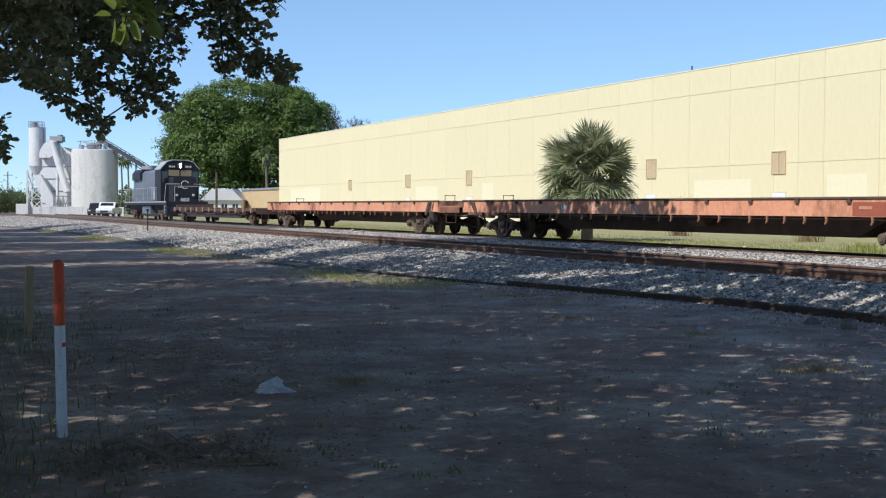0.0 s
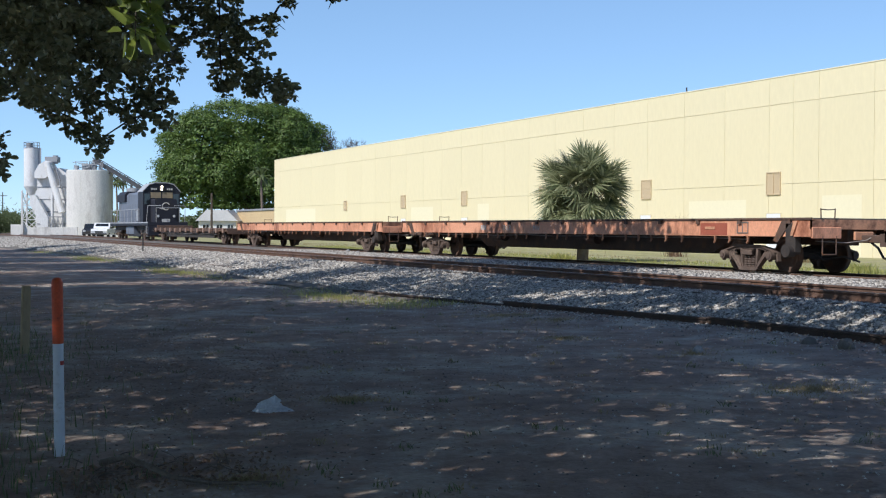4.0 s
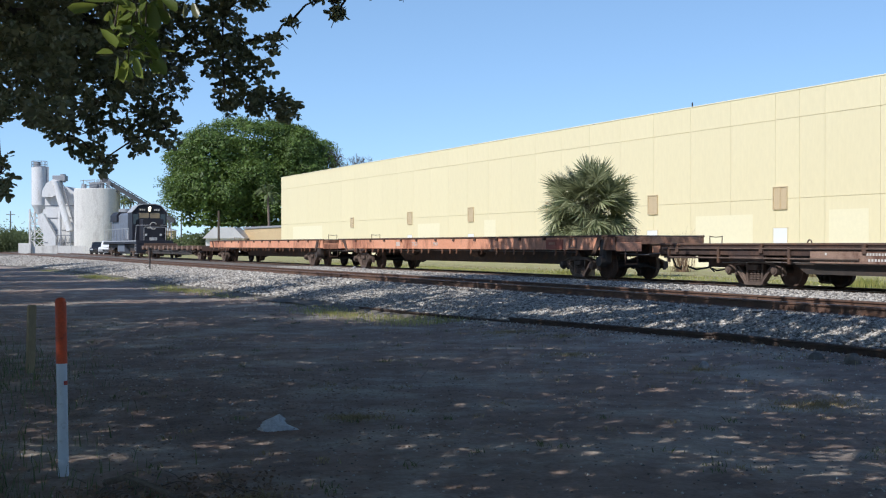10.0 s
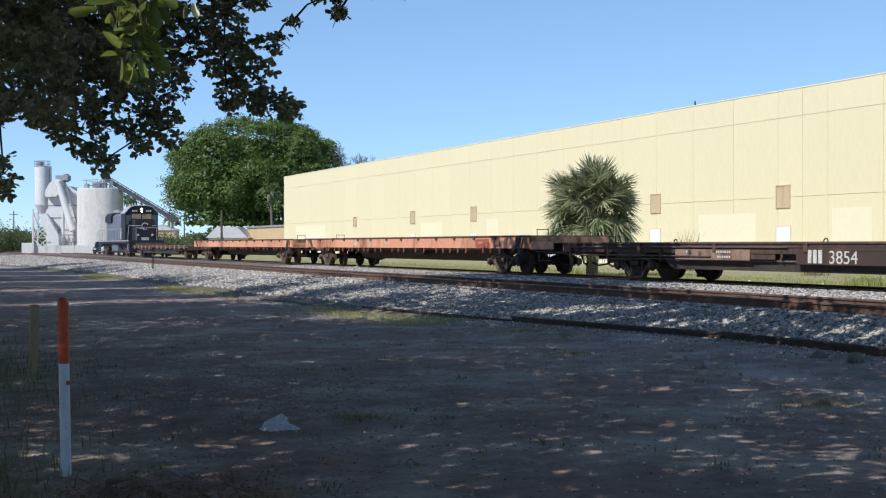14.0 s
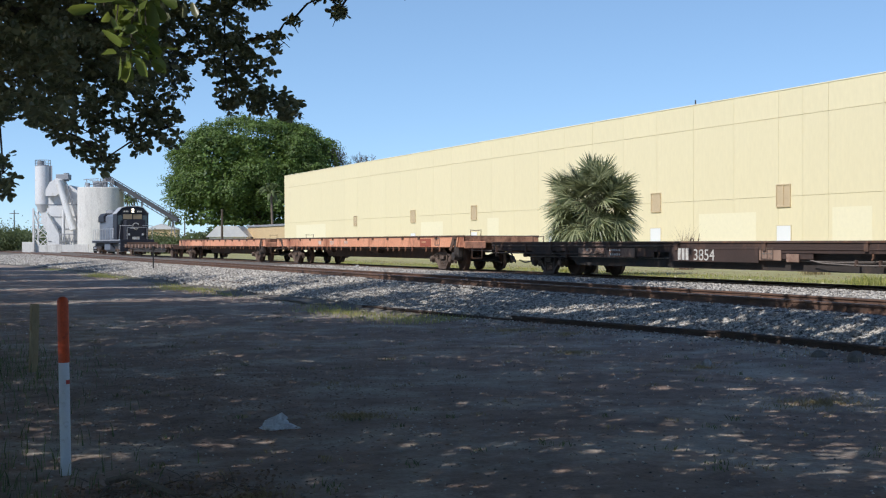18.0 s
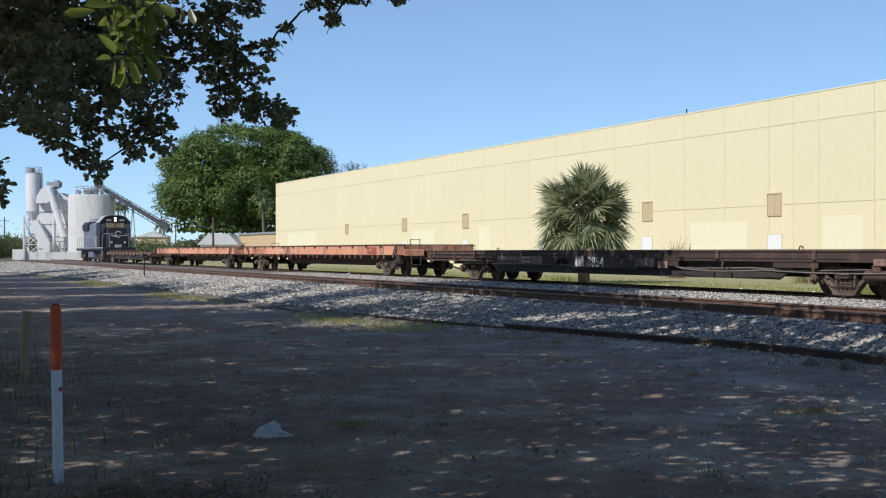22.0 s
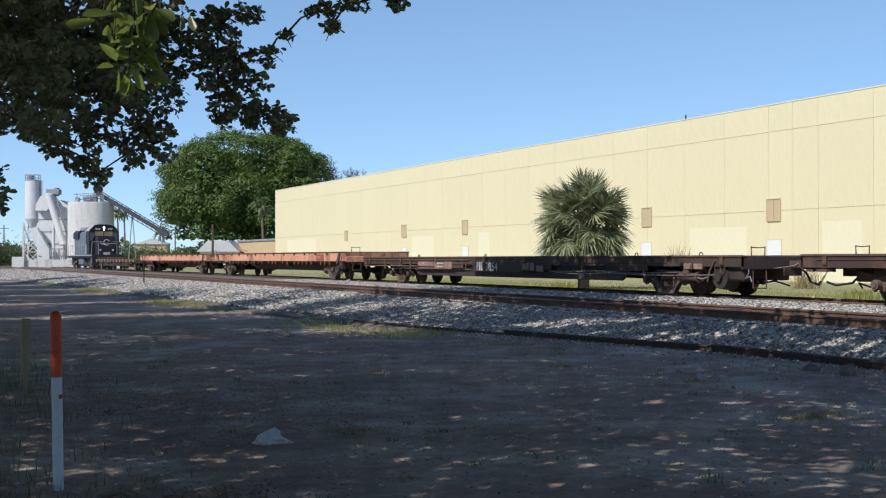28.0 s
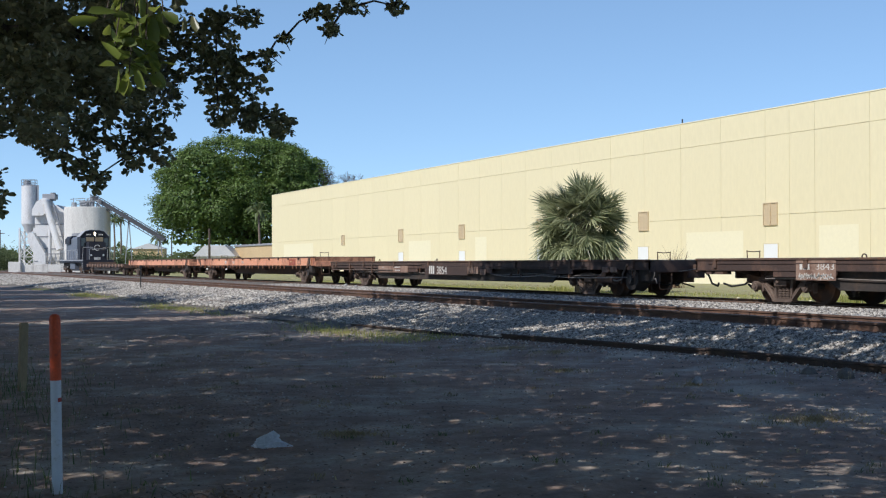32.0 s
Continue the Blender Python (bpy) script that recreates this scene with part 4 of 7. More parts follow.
        part("end_sill", f, M[end_paint], car, "weathered end sill")
        if orange:
            part("corner_block", Form().box((e * HALF, e * h - 0.03, deck - 0.46), (e * (HALF - 0.85), e * h + 0.035, deck - 0.2), 0.02), M["orange"], car, "orange corner plate under the end sill")
        coupler(car, e * (h - 0.1), e)
    # underframe
    f = Form().box((-0.18, -h + 0.3, deck - 0.62), (0.18, h - 0.3, deck - 0.07), 0.02)
    if orange:
        f.prism([(-h + inset + 1.6, deck - 0.45), (-h + inset + 2.6, deck - 0.90), (h - inset - 2.6, deck - 0.90), (h - inset - 1.6, deck - 0.45)], -0.34, 0.34, "yz")
    for i in range(9):
        y = -h + 0.8 + (L - 1.6) * i / 8
        f.prism([(-HALF + 0.1, deck - 0.08), (HALF - 0.1, deck - 0.08), (HALF - 0.1, deck - 0.2), (0.2, deck - 0.45), (-0.2, deck - 0.45), (-HALF + 0.1, deck - 0.2)], y - 0.04, y + 0.04)
    part("underframe", f, M["rust"], car, "black centre sill with crossbearers")
    part("brake_cylinder", CYLINDER, M["rust"], car, "rusty brake cylinder and rod", (-0.85, -h * 0.12, sill_low - 0.13))
    part("brake_cylinder", CYLINDER, M["truck"], car, "dusty air reservoir", pose(-1.05, h * 0.36, sill_low - 0.10, 0, 0, 180))
    pts = [(-HALF + 0.1, -h * 0.8 + i * h * 0.16, sill_low - 0.03 - 0.05 * math.sin(i * 1.7 + seed) ** 2) for i in range(11)]
    part("air_pipe", Form().path(pts, 0.014, 6), M["pipe"], car, "sagging bare brake pipe")
    for e in (-1, 1):
        truck(car, e * (h - inset))
        part("brake_rigging", Form().path([(-0.4, e * (h - inset + 1.3), 0.5), (-0.35, e * (h - 0.9), 0.34), (-0.2, e * (h - 0.4), 0.42), (0.1, e * (h - 0.2), 0.30)], 0.022, 6), M["grime"], car)
    if style == "brown":
        e = -1
        part("gear_housing", Form().tube((-HALF + 0.42, e * (h - 0.95), 0.52), (-HALF + 0.06, e * (h - 0.95), 0.52), 0.34, 0.30, 18).tube((-HALF + 0.06, e * (h - 0.95), 0.52), (-HALF - 0.02, e * (h - 0.95), 0.52), 0.12, n=12).box((-HALF + 0.12, e * (h - 0.45) - 0.3, 0.42), (-HALF + 0.5, e * (h - 0.45) + 0.3, 0.86), 0.05), M["grime"], car, "black hand brake gear housing")
        part("brake_arm", Form().path([(-HALF - 0.01, e * (h - 1.35), 0.40), (-HALF - 0.02, e * (h - 1.25), 0.66), (-HALF - 0.02, e * (h - 1.05), 0.92)], 0.028, 7), M["truck"], car, "bent brake arm")
        part("brake_chain", Form().path([(-HALF, e * (h - 1.3) , 0.52), (-HALF, e * (h - 1.6), 0.46), (-HALF + 0.02, e * (h - 1.85), 0.50)], 0.024, 6), M["pipe"], car, "bare brake chain")
        part("air_valve", Form().tube((-HALF + 0.1, e * (h - 1.85), 0.50), (-HALF + 0.1, e * (h - 2.65), 0.50), 0.11, n=14).box((-HALF, e * (h - 2.3) - 0.12, 0.55), (-HALF + 0.2, e * (h - 2.3) + 0.12, 0.72), 0.02).tube((-HALF + 0.1, e * (h - 1.8), 0.50), (-HALF + 0.1, e * (h - 1.87), 0.50), 0.14, n=14), M["rust"], car, "rusty brake valve and cylinder")
        for k in range(2):
            part("lashing_box", Form().box((-HALF - 0.03, e * (h - 1.75 - 0.42 * k) - 0.17, 0.70), (-HALF + 0.04, e * (h - 1.75 - 0.42 * k) + 0.17, 0.85), 0.015), M["plate"], car, "dusty brown lashing box")
        part("hose_hook", Form().path([(-HALF - 0.02, e * (h + 0.25), 0.72), (-HALF - 0.02, e * (h + 0.25), 0.62), (-HALF - 0.02, e * (h + 0.13), 0.50), (-HALF - 0.02, e * (h + 0.30), 0.55), (-HALF - 0.02, e * (h + 0.36), 0.42)], 0.018, 6), M["pipe"], car, "pale hooked hose end")
        loop = Form().path([(0, 0.07 * math.cos(a), 0.075 * math.sin(a) + 0.01) for a in np.linspace(-0.3, math.pi + 0.3, 9)], 0.016, 6).mesh("lifting_ring")
        for y in (-h * 0.86, -h * 0.63, h * 0.1, h * 0.55):
            part("lifting_ring", loop, M["truck"], car, "", (-HALF + 0.1, y, deck))
        hand = Form().tube((0, 0, deck - 0.35), (0, 0, deck + 0.05), 0.025, n=8)
        for a in range(10):
            b, c = 2 * math.pi * a / 10, 2 * math.pi * (a + 1) / 10
            hand.tube((-0.03, 0.2 * math.cos(b), deck - 0.2 + 0.2 * math.sin(b)), (-0.03, 0.2 * math.cos(c), deck - 0.2 + 0.2 * math.sin(c)), 0.014, n=6)
        part("brake_wheel", hand, M["rust"], car, "rusty hand brake wheel", (-HALF + 0.05, -h + 0.9, -0.1))
    return car, h


# lettering lies on the side that faces the yard
def side_pose(y, z, out=HALF + 0.006):
    return Matrix.Translation((-out, y, z)) @ Euler((radians(90), 0, radians(-90))).to_matrix().to_4x4()


def mark_bars(car, y, z, hgt, out, name="mark", pitch=0.8):
    """Owner's initials as three plain upright blocks."""
    for i in range(3):
        yy = y - i * hgt * pitch
        part(name, Form().box((-out - 0.003, yy - hgt * 0.375 * pitch, z), (-out, yy + hgt * 0.35 * pitch, z + hgt)), M["white"], car, "worn white stencilled block")


def build_train():
    # orange pair
    o1, h1 = flat_car("faded orange flat car with stake pockets and rusty stains", 66.03, 88.25, 1.295, 0.875, "orange", "faded", 2.5, "orange", 1)
    o2, h2 = flat_car("faded orange flat car with white numbers and dark rusty ends", 40.70, 63.95, 1.295, 0.875, "orange", "faded", 2.5, "orange", 2)
    c = 40.70 + h2
    mark_bars(o2, 56.97 - c, 0.975, 0.165, HALF + 0.002)
    writing("number", "763", 0.23, M["white"], o2, side_pose(55.13 - c, 0.975), "worn white stencilled number", 0.52)
    writing("letters", "MW", 0.23, M["white"], o2, side_pose(53.15 - c, 0.975), "worn white stencilled letters", 0.42)
    part("placard_frame", frame_form(0.42, 0.28), M["pipe"], o2, "bare wire placard frame", (-HALF - 0.004, 43.07 - c, 0.94))
    part("red_patch", Form().box((-HALF - 0.006, 43.66 - c, 0.89), (-HALF, 44.72 - c, 1.19)), M["redpatch"], o2, "patch of fresher red paint")
    part("marker_plate", Form().box((-HALF - 0.02, 44.13 - c, 1.03), (-HALF, 44.52 - c, 1.1), 0.006), M["faded"], o2)
    # brown pair
    b1, h3 = flat_car("rust-brown flat car with white numbers and panelled sides", 13.36, 38.53, 1.05, 0.657, "brown", "brown", 3.5, "brown", 3)
    c = 13.36 + h3
    part("number_panel", Form().box((-HALF - 0.012, 24.43 - c, 0.54), (-HALF + 0.01, 28.05 - c, 0.905), 0.004), M["brown"], b1)
    mark_bars(b1, 27.60 - c, 0.575, 0.30, HALF + 0.014, pitch=0.56)
    writing("number", "3854", 0.41, M["white"], b1, side_pose(26.55 - c, 0.575, HALF + 0.014), "worn white stencilled number", 0.86)
    part("side_panel", Form().box((-HALF - 0.012, 29.70 - c, 0.61), (-HALF + 0.01, 32.73 - c, 0.875), 0.004), M["plate"], b1, "dusty lighter brown steel panel")
    for y0, y1, z in ((31.35, 32.1, 0.665), (31.0, 30.4, 0.79), (30.95, 30.4, 0.665), (32.25, 32.2, 0.79)):
        k = max(1, round(abs(y1 - y0) / 0.085))
        bars = Form()
        for i in range(k):
            ya = y0 + (y1 - y0) * i / k
            bars.box((-HALF - 0.016, ya - c, z), (-HALF - 0.012, ya - c + math.copysign(0.055, y1 - y0), z + 0.055))
        part("stencil_bars", bars, M["white"], b1, "small worn white stencilled bars")
    part("placard_frame", frame_form(0.44, 0.28), M["truck"], b1, "rusty wire placard frame", (-HALF - 0.014, 24.1 - c, 0.62))
    part("placard_slats", Form().box((-HALF - 0.018, 23.95 - c, 0.64), (-HALF - 0.013, 23.97 - c, 0.88)).box((-HALF - 0.018, 24.2 - c, 0.64), (-HALF - 0.013, 24.22 - c, 0.88)).box((-HALF - 0.018, 23.9 - c, 0.75), (-HALF - 0.013, 24.3 - c, 0.77)), M["pipe"], b1)
    part("side_panel", Form().box((-HALF - 0.012, 23.62 - c, 0.60), (-HALF + 0.01, 24.40 - c, 0.868), 0.004), M["plate"], b1, "dusty lighter brown steel panel")
    part("placard_board", Form().box((-HALF - 0.03, 23.0 - c, 0.57), (-HALF, 23.42 - c, 0.76), 0.008), M["plate"], b1)
    for z, a0, a1, r in ((0.70, 31.2, 38.3, 0.022), (0.93, 28.3, 38.4, 0.018)):
        part("side_pipe", Form().tube((-HALF - 0.035, a0 - c, z), (-HALF - 0.035, a1 - c, z), r, n=8), M["truck"], b1, "dusty pipe along the side")
    for a0 in (33.4, 36.0, 38.1):
        part("pipe_bracket", Form().box((-HALF - 0.06, a0 - c - 0.04, 0.57), (-HALF + 0.01, a0 - c + 0.04, 0.97), 0.01), M["rust"], b1)
    hose = [(-HALF - 0.03, 22.6 - c, 0.62), (-HALF - 0.03, 22.2 - c, 0.56), (-HALF - 0.03, 21.3 - c, 0.53), (-HALF - 0.03, 20.6 - c, 0.53), (-HALF - 0.03, 19.2 - c, 0.575), (-HALF - 0.03, 17.6 - c, 0.535), (-HALF - 0.03, 16.0 - c, 0.54), (-HALF - 0.03, 14.4 - c, 0.57)]
    part("brake_hose", Form().path(hose, 0.015, 6), M["pipe"], b1, "pale sagging brake pipe")
    for yy in (21.2, 20.5, 17.5):
        part("pipe_bracket", Form().box((-HALF - 0.045, yy - c - 0.03, 0.5), (-HALF + 0.02, yy - c + 0.03, 0.64), 0.008), M["rust"], b1)
    b2, h4 = flat_car("rust-brown flat car with a pale number panel and scrawl", -13.90, 11.32, 1.065, 0.657, "brown", "brown", 2.9, "brown", 4)
    c = -13.90 + h4
    pnl = part("number_panel", Form().box((-HALF - 0.012, 6.38 - c, 0.57), (-HALF + 0.01, 7.63 - c, 1.02), 0.004), M["plate"], b2, "dusty pale brown number panel")
    mark_bars(b2, 7.46 - c, 0.81, 0.145, HALF + 0.014)
    writing("number", "3843", 0.21, M["white"], b2, side_pose(6.70 - c, 0.81, HALF + 0.014), "white stencilled number", 0.56)
    scrawl = Form()
    rng = random.Random(9)
    y = 7.54
    while y > 6.51:
        z = 0.66 + rng.uniform(-0.02, 0.03)
        scrawl.beam((-HALF - 0.014, y - c, z - 0.05), (-HALF - 0.014, y - c - rng.uniform(0.02, 0.1), z + 0.06), 0.012, 0.028)
        scrawl.beam((-HALF - 0.014, y - c, z + rng.uniform(-0.05, 0.05)), (-HALF - 0.014, y - c - 0.12, z + rng.uniform(-0.05, 0.05)), 0.012, 0.026)
        y -= 0.07
    part("scrawl", scrawl, M["white"], b2, "white spray-painted scrawl")
    # low service flat behind the engine
    idl, h5 = flat_car("low rusty flat car with upright stakes behind the engine", 90.35, 112.0, 0.96, 0.66, "rust", "rust", 1.9, "low", 6)
    st = Form().box((-0.05, -0.12, 0.0), (0.05, 0.12, 0.30), 0.015).mesh("stake")
    for i in range(13):
        for s in (-1, 1):
            part("stake", st, M["plate"] if i % 3 == 0 else M["rust"], idl, "", pose(s * (HALF + 0.03), -h5 + 0.9 + i * 1.65, 0.68, 0, 0, 0))
    part("end_board", Form().box((-1.35, h5 - 0.35, 0.96), (1.35, h5 - 0.2, 1.16), 0.02), M["rust"], idl, "rusty end board")
    build_engine(114.37, 132.37)


def frame_form(w, h, t=0.025):
    f = Form()
    f.box((-0.012, -w / 2, 0), (0, -w / 2 + t, h)).box((-0.012, w / 2 - t, 0), (0, w / 2, h))
    f.box((-0.012, -w / 2 + t, 0), (0, w / 2 - t, t)).box((-0.012, -w / 2 + t, h - t), (0, w / 2 - t, h))
    return f.box((-0.008, -t / 2, t), (-0.002, t / 2, h - t))


def build_engine(y0, y1):
    """A hood-unit diesel with its cab towards the flat cars."""
    L, yc = y1 - y0, (y0 + y1) / 2
    h = L / 2
    e = thing("locomotive", "dark blue diesel road switcher with lit headlight and grey hood", "locomotive", (FAR, yc, RAIL_TOP), "")
    ROLLING.append((e, yc))
    W, DECK, TOP = 1.55, 1.42, 4.46
    part("frame", Form().box((-W, -h, 1.12), (W, h, DECK), 0.02), M["blue"], e, "dark walkway frame")
    for s in (-1, 1):
        part("walkway_edge", Form().box((s * W, -h + 0.05, DECK - 0.09), (s * (W + 0.012), h - 0.05, DECK - 0.01)), M["silver"], e, "pale walkway edge")
    part("platform_skirt", Form().box((-W + 0.02, -h, 0.35), (W - 0.02, -h + 0.25, 1.12), 0.04), M["blue"], e)
    part("underbody", Form().box((-1.1, -h + 0.3, 0.75), (1.1, h - 0.3, 1.12), 0.03), M["grime"], e)
    part("fuel_tank", Form().prism([(-1.35, 1.05), (1.35, 1.05), (1.35, 0.45), (1.1, 0.25), (-1.1, 0.25), (-1.35, 0.45)], -1.9, 1.7), M["bluegrey"], e, "dusty fuel tank")
    n0 = -h + 0.75
    # short nose, cab and long hood
    part("nose", Form().prism([(-0.86, DECK), (0.86, DECK), (0.86, 3.146), (0.8, 3.234), (-0.8, 3.234), (-0.86, 3.146)], n0, n0 + 1.7), M["blue"], e, "dark blue short hood")
    cab0, cab1 = n0 + 1.7, n0 + 3.9
    roof = [(-1.46, DECK), (1.46, DECK), (1.46, 3.850), (0.95, 4.400), (0.5, TOP + 0.05), (-0.5, TOP + 0.05), (-0.95, 4.400), (-1.46, 3.850)]
    part("cab", Form().prism(roof, cab0, cab1), M["blue"], e, "dark blue cab")
    eave = [(-1.5, 3.817), (-0.97, 4.389), (-0.5, TOP + 0.06), (0.5, TOP + 0.06), (0.97, 4.389), (1.5, 3.817), (1.5, 3.883), (0.98, 4.455), (0.5, TOP + 0.12), (-0.5, TOP + 0.12), (-0.98, 4.455), (-1.5, 3.883)]
    part("cab_roof", Form().prism(eave, cab0 - 0.08, cab1 + 0.05), M["silver"], e, "pale cab roof")
    part("hood", Form().prism([(-0.9, DECK), (0.9, DECK), (0.9, 3.740), (0.7, 3.960), (-0.7, 3.960), (-0.9, 3.740)], cab1, h - 0.9), M["bluegrey"], e, "long dusty blue-grey hood with doors")
    part("radiator_hood", Form().prism([(-1.1, 3.245), (1.1, 3.245), (1.1, 3.795), (0.85, 4.114), (-0.85, 4.114), (-1.1, 3.795)], h - 5.0, h - 1.3), M["blue"], e, "flared radiator section")
    part("blower_duct", Form().box((-1.3, cab1 + 0.05, 1.5), (-0.9, cab1 + 1.6, 2.4), 0.05), M["silver"], e)
    dr = Form().box((-0.016, -0.36, 0), (0, 0.36, 1.55), 0.006)
    dr = dr.box((-0.03, 0.26, 0.7), (-0.016, 0.30, 0.85)).mesh("hood_door")
    for i in range(8):
        part("hood_door", dr, M["bluegrey"], e, "", (-0.905, cab1 + 2.1 + i * 0.78, 1.45))
    for i, (yy, rr) in enumerate(((cab1 + 1.4, 0.2), (cab1 + 3.850, 0.32), (h - 3.9, 0.5), (h - 2.4, 0.5))):
        part("roof_fan", Form().tube((0, yy, 4.070), (0, yy, 4.345 + 0.12 * (i > 1)), rr, n=16), M["steelgrey"], e)
    # cab face: windows, number boards, lamps
    g = cab0 - 0.012
    for x0, x1 in ((-1.36, -0.93), (0.93, 1.36)):
        part("cab_door_window", Form().box((x0, g, 2.805), (x1, g + 0.03, 3.685), 0.01), M["pane"], e)
    # sun on the windscreen is put in as an opaque tan colour
    for x0, x1 in ((-0.86, -0.05), (0.05, 0.86)):
        part("windscreen", Form().box((x0, g, 3.333), (x1, g + 0.03, 3.795), 0.015), M["tan"], e, "windscreen in tan paint for sun on the glass")
    for s in (-1, 1):
        b = part("number_board", Form().box((s * 0.32, g - 0.05, 3.916), (s * 0.92, g + 0.02, 4.180), 0.01), M["blackpost"], e, "black number board")
        part("number_bars", Form().box((s * 0.4, g - 0.056, 3.982), (s * 0.5, g - 0.05, 4.114)).box((s * 0.55, g - 0.056, 3.982), (s * 0.65, g - 0.05, 4.114)).box((s * 0.7, g - 0.056, 3.982), (s * 0.84, g - 0.05, 4.114)), M["white"], b)
    lamp = part("headlight", Form().box((-0.2, g - 0.08, 3.92), (0.2, g + 0.02, 4.30), 0.05), M["darkmetal"], e, "twin headlight casing")
    for z in (4.026, 4.224):
        part("bulb", Form().tube((0, g - 0.11, z), (0, g - 0.07, z), 0.08, 0.095, 16), M["headlamp"], lamp, "lit warm headlight")
    for s in (-1, 1):
        part("ditch_light", Form().tube((s * 0.62, n0 - 0.07, 1.892), (s * 0.62, n0 + 0.02, 1.892), 0.1, n=14), M["lens"], e, "round ditch light")
    part("nose_plate", Form().box((-0.32, n0 - 0.02, 1.42), (0.32, n0, 1.672)), M["white"], e, "white plate low on the nose")
    ring = Form()
    for i in range(22):
        a, b = radians(25 + i * 13), radians(25 + (i + 1) * 13)
        ring.beam((0.28 * math.cos(a), n0 - 0.015, 2.662 + 0.28 * math.sin(a)), (0.28 * math.cos(b), n0 - 0.015, 2.662 + 0.28 * math.sin(b)), 0.02, 0.07)
    ring.box((-0.5, n0 - 0.02, 2.442), (-0.1, n0 - 0.004, 2.508))
    part("emblem", ring, M["white"], e, "plain white ring emblem")
    # rails, steps and coupler
    post = Form().tube((0, 0, DECK), (0, 0, DECK + 1.05), 0.022, n=6).mesh("stanchion")
    for s in (-1, 1):
        ys = [-h + 3.960 + i * (L - 4.4) / 8 for i in range(9)]
        for y in ys:
            part("stanchion", post, M["silver"], e, "", (s * (W - 0.05), y, 0))
        part("handrail", Form().path([(s * (W - 0.05), ys[0], DECK + 1.05), (s * (W - 0.05), ys[-1], DECK + 1.05)], 0.022, 6), M["silver"], e)
        part("corner_rail", Form().path([(s * (W - 0.05), -h + 0.9, 0.6), (s * (W - 0.05), -h + 0.85, 1.4), (s * (W - 0.1), -h + 0.5, 2.695), (s * 0.5, -h + 0.12, 2.695)], 0.024, 6), M["silver"], e, "silver corner handrail")
        for i in range(4):
            part("step", Form().box((s * (W - 0.35), -h + 0.2, 0.30 + i * 0.24), (s * (W - 0.02), -h + 0.75, 0.34 + i * 0.24), 0.006), M["silver"], e)
            part("step", Form().box((s * (W - 0.35), h - 0.75, 0.30 + i * 0.24), (s * (W - 0.02), h - 0.2, 0.34 + i * 0.24), 0.006), M["silver"], e)
    part("end_rail", Form().path([(-0.9, -h + 0.06, DECK), (-0.9, -h + 0.06, 2.530), (0.9, -h + 0.06, 2.530), (0.9, -h + 0.06, DECK)], 0.022, 6), M["silver"], e)
    part("front_plate", Form().box((-0.45, -h - 0.03, 0.85), (0.45, -h + 0.02, 1.15), 0.03), M["faded"], e, "faded red coupler plate")
    coupler(e, -h, -1)
    coupler(e, h, 1)
    for s in (-1, 1):
        truck(e, s * (h - 3.0))
        for q in (-1, 1):
            part("brake_gear", Form().box((q * 1.25, s * (h - 3.0) - 1.5, 0.55), (q * 1.30, s * (h - 3.0) + 1.5, 0.75), 0.04), M["grime"], e)


# ---- the warehouse ----
WALL_X, WALL_END, TOP_Z = 46.0, 149.89, 10.35
JOINT_0, JOINT = 46.90, 4.018


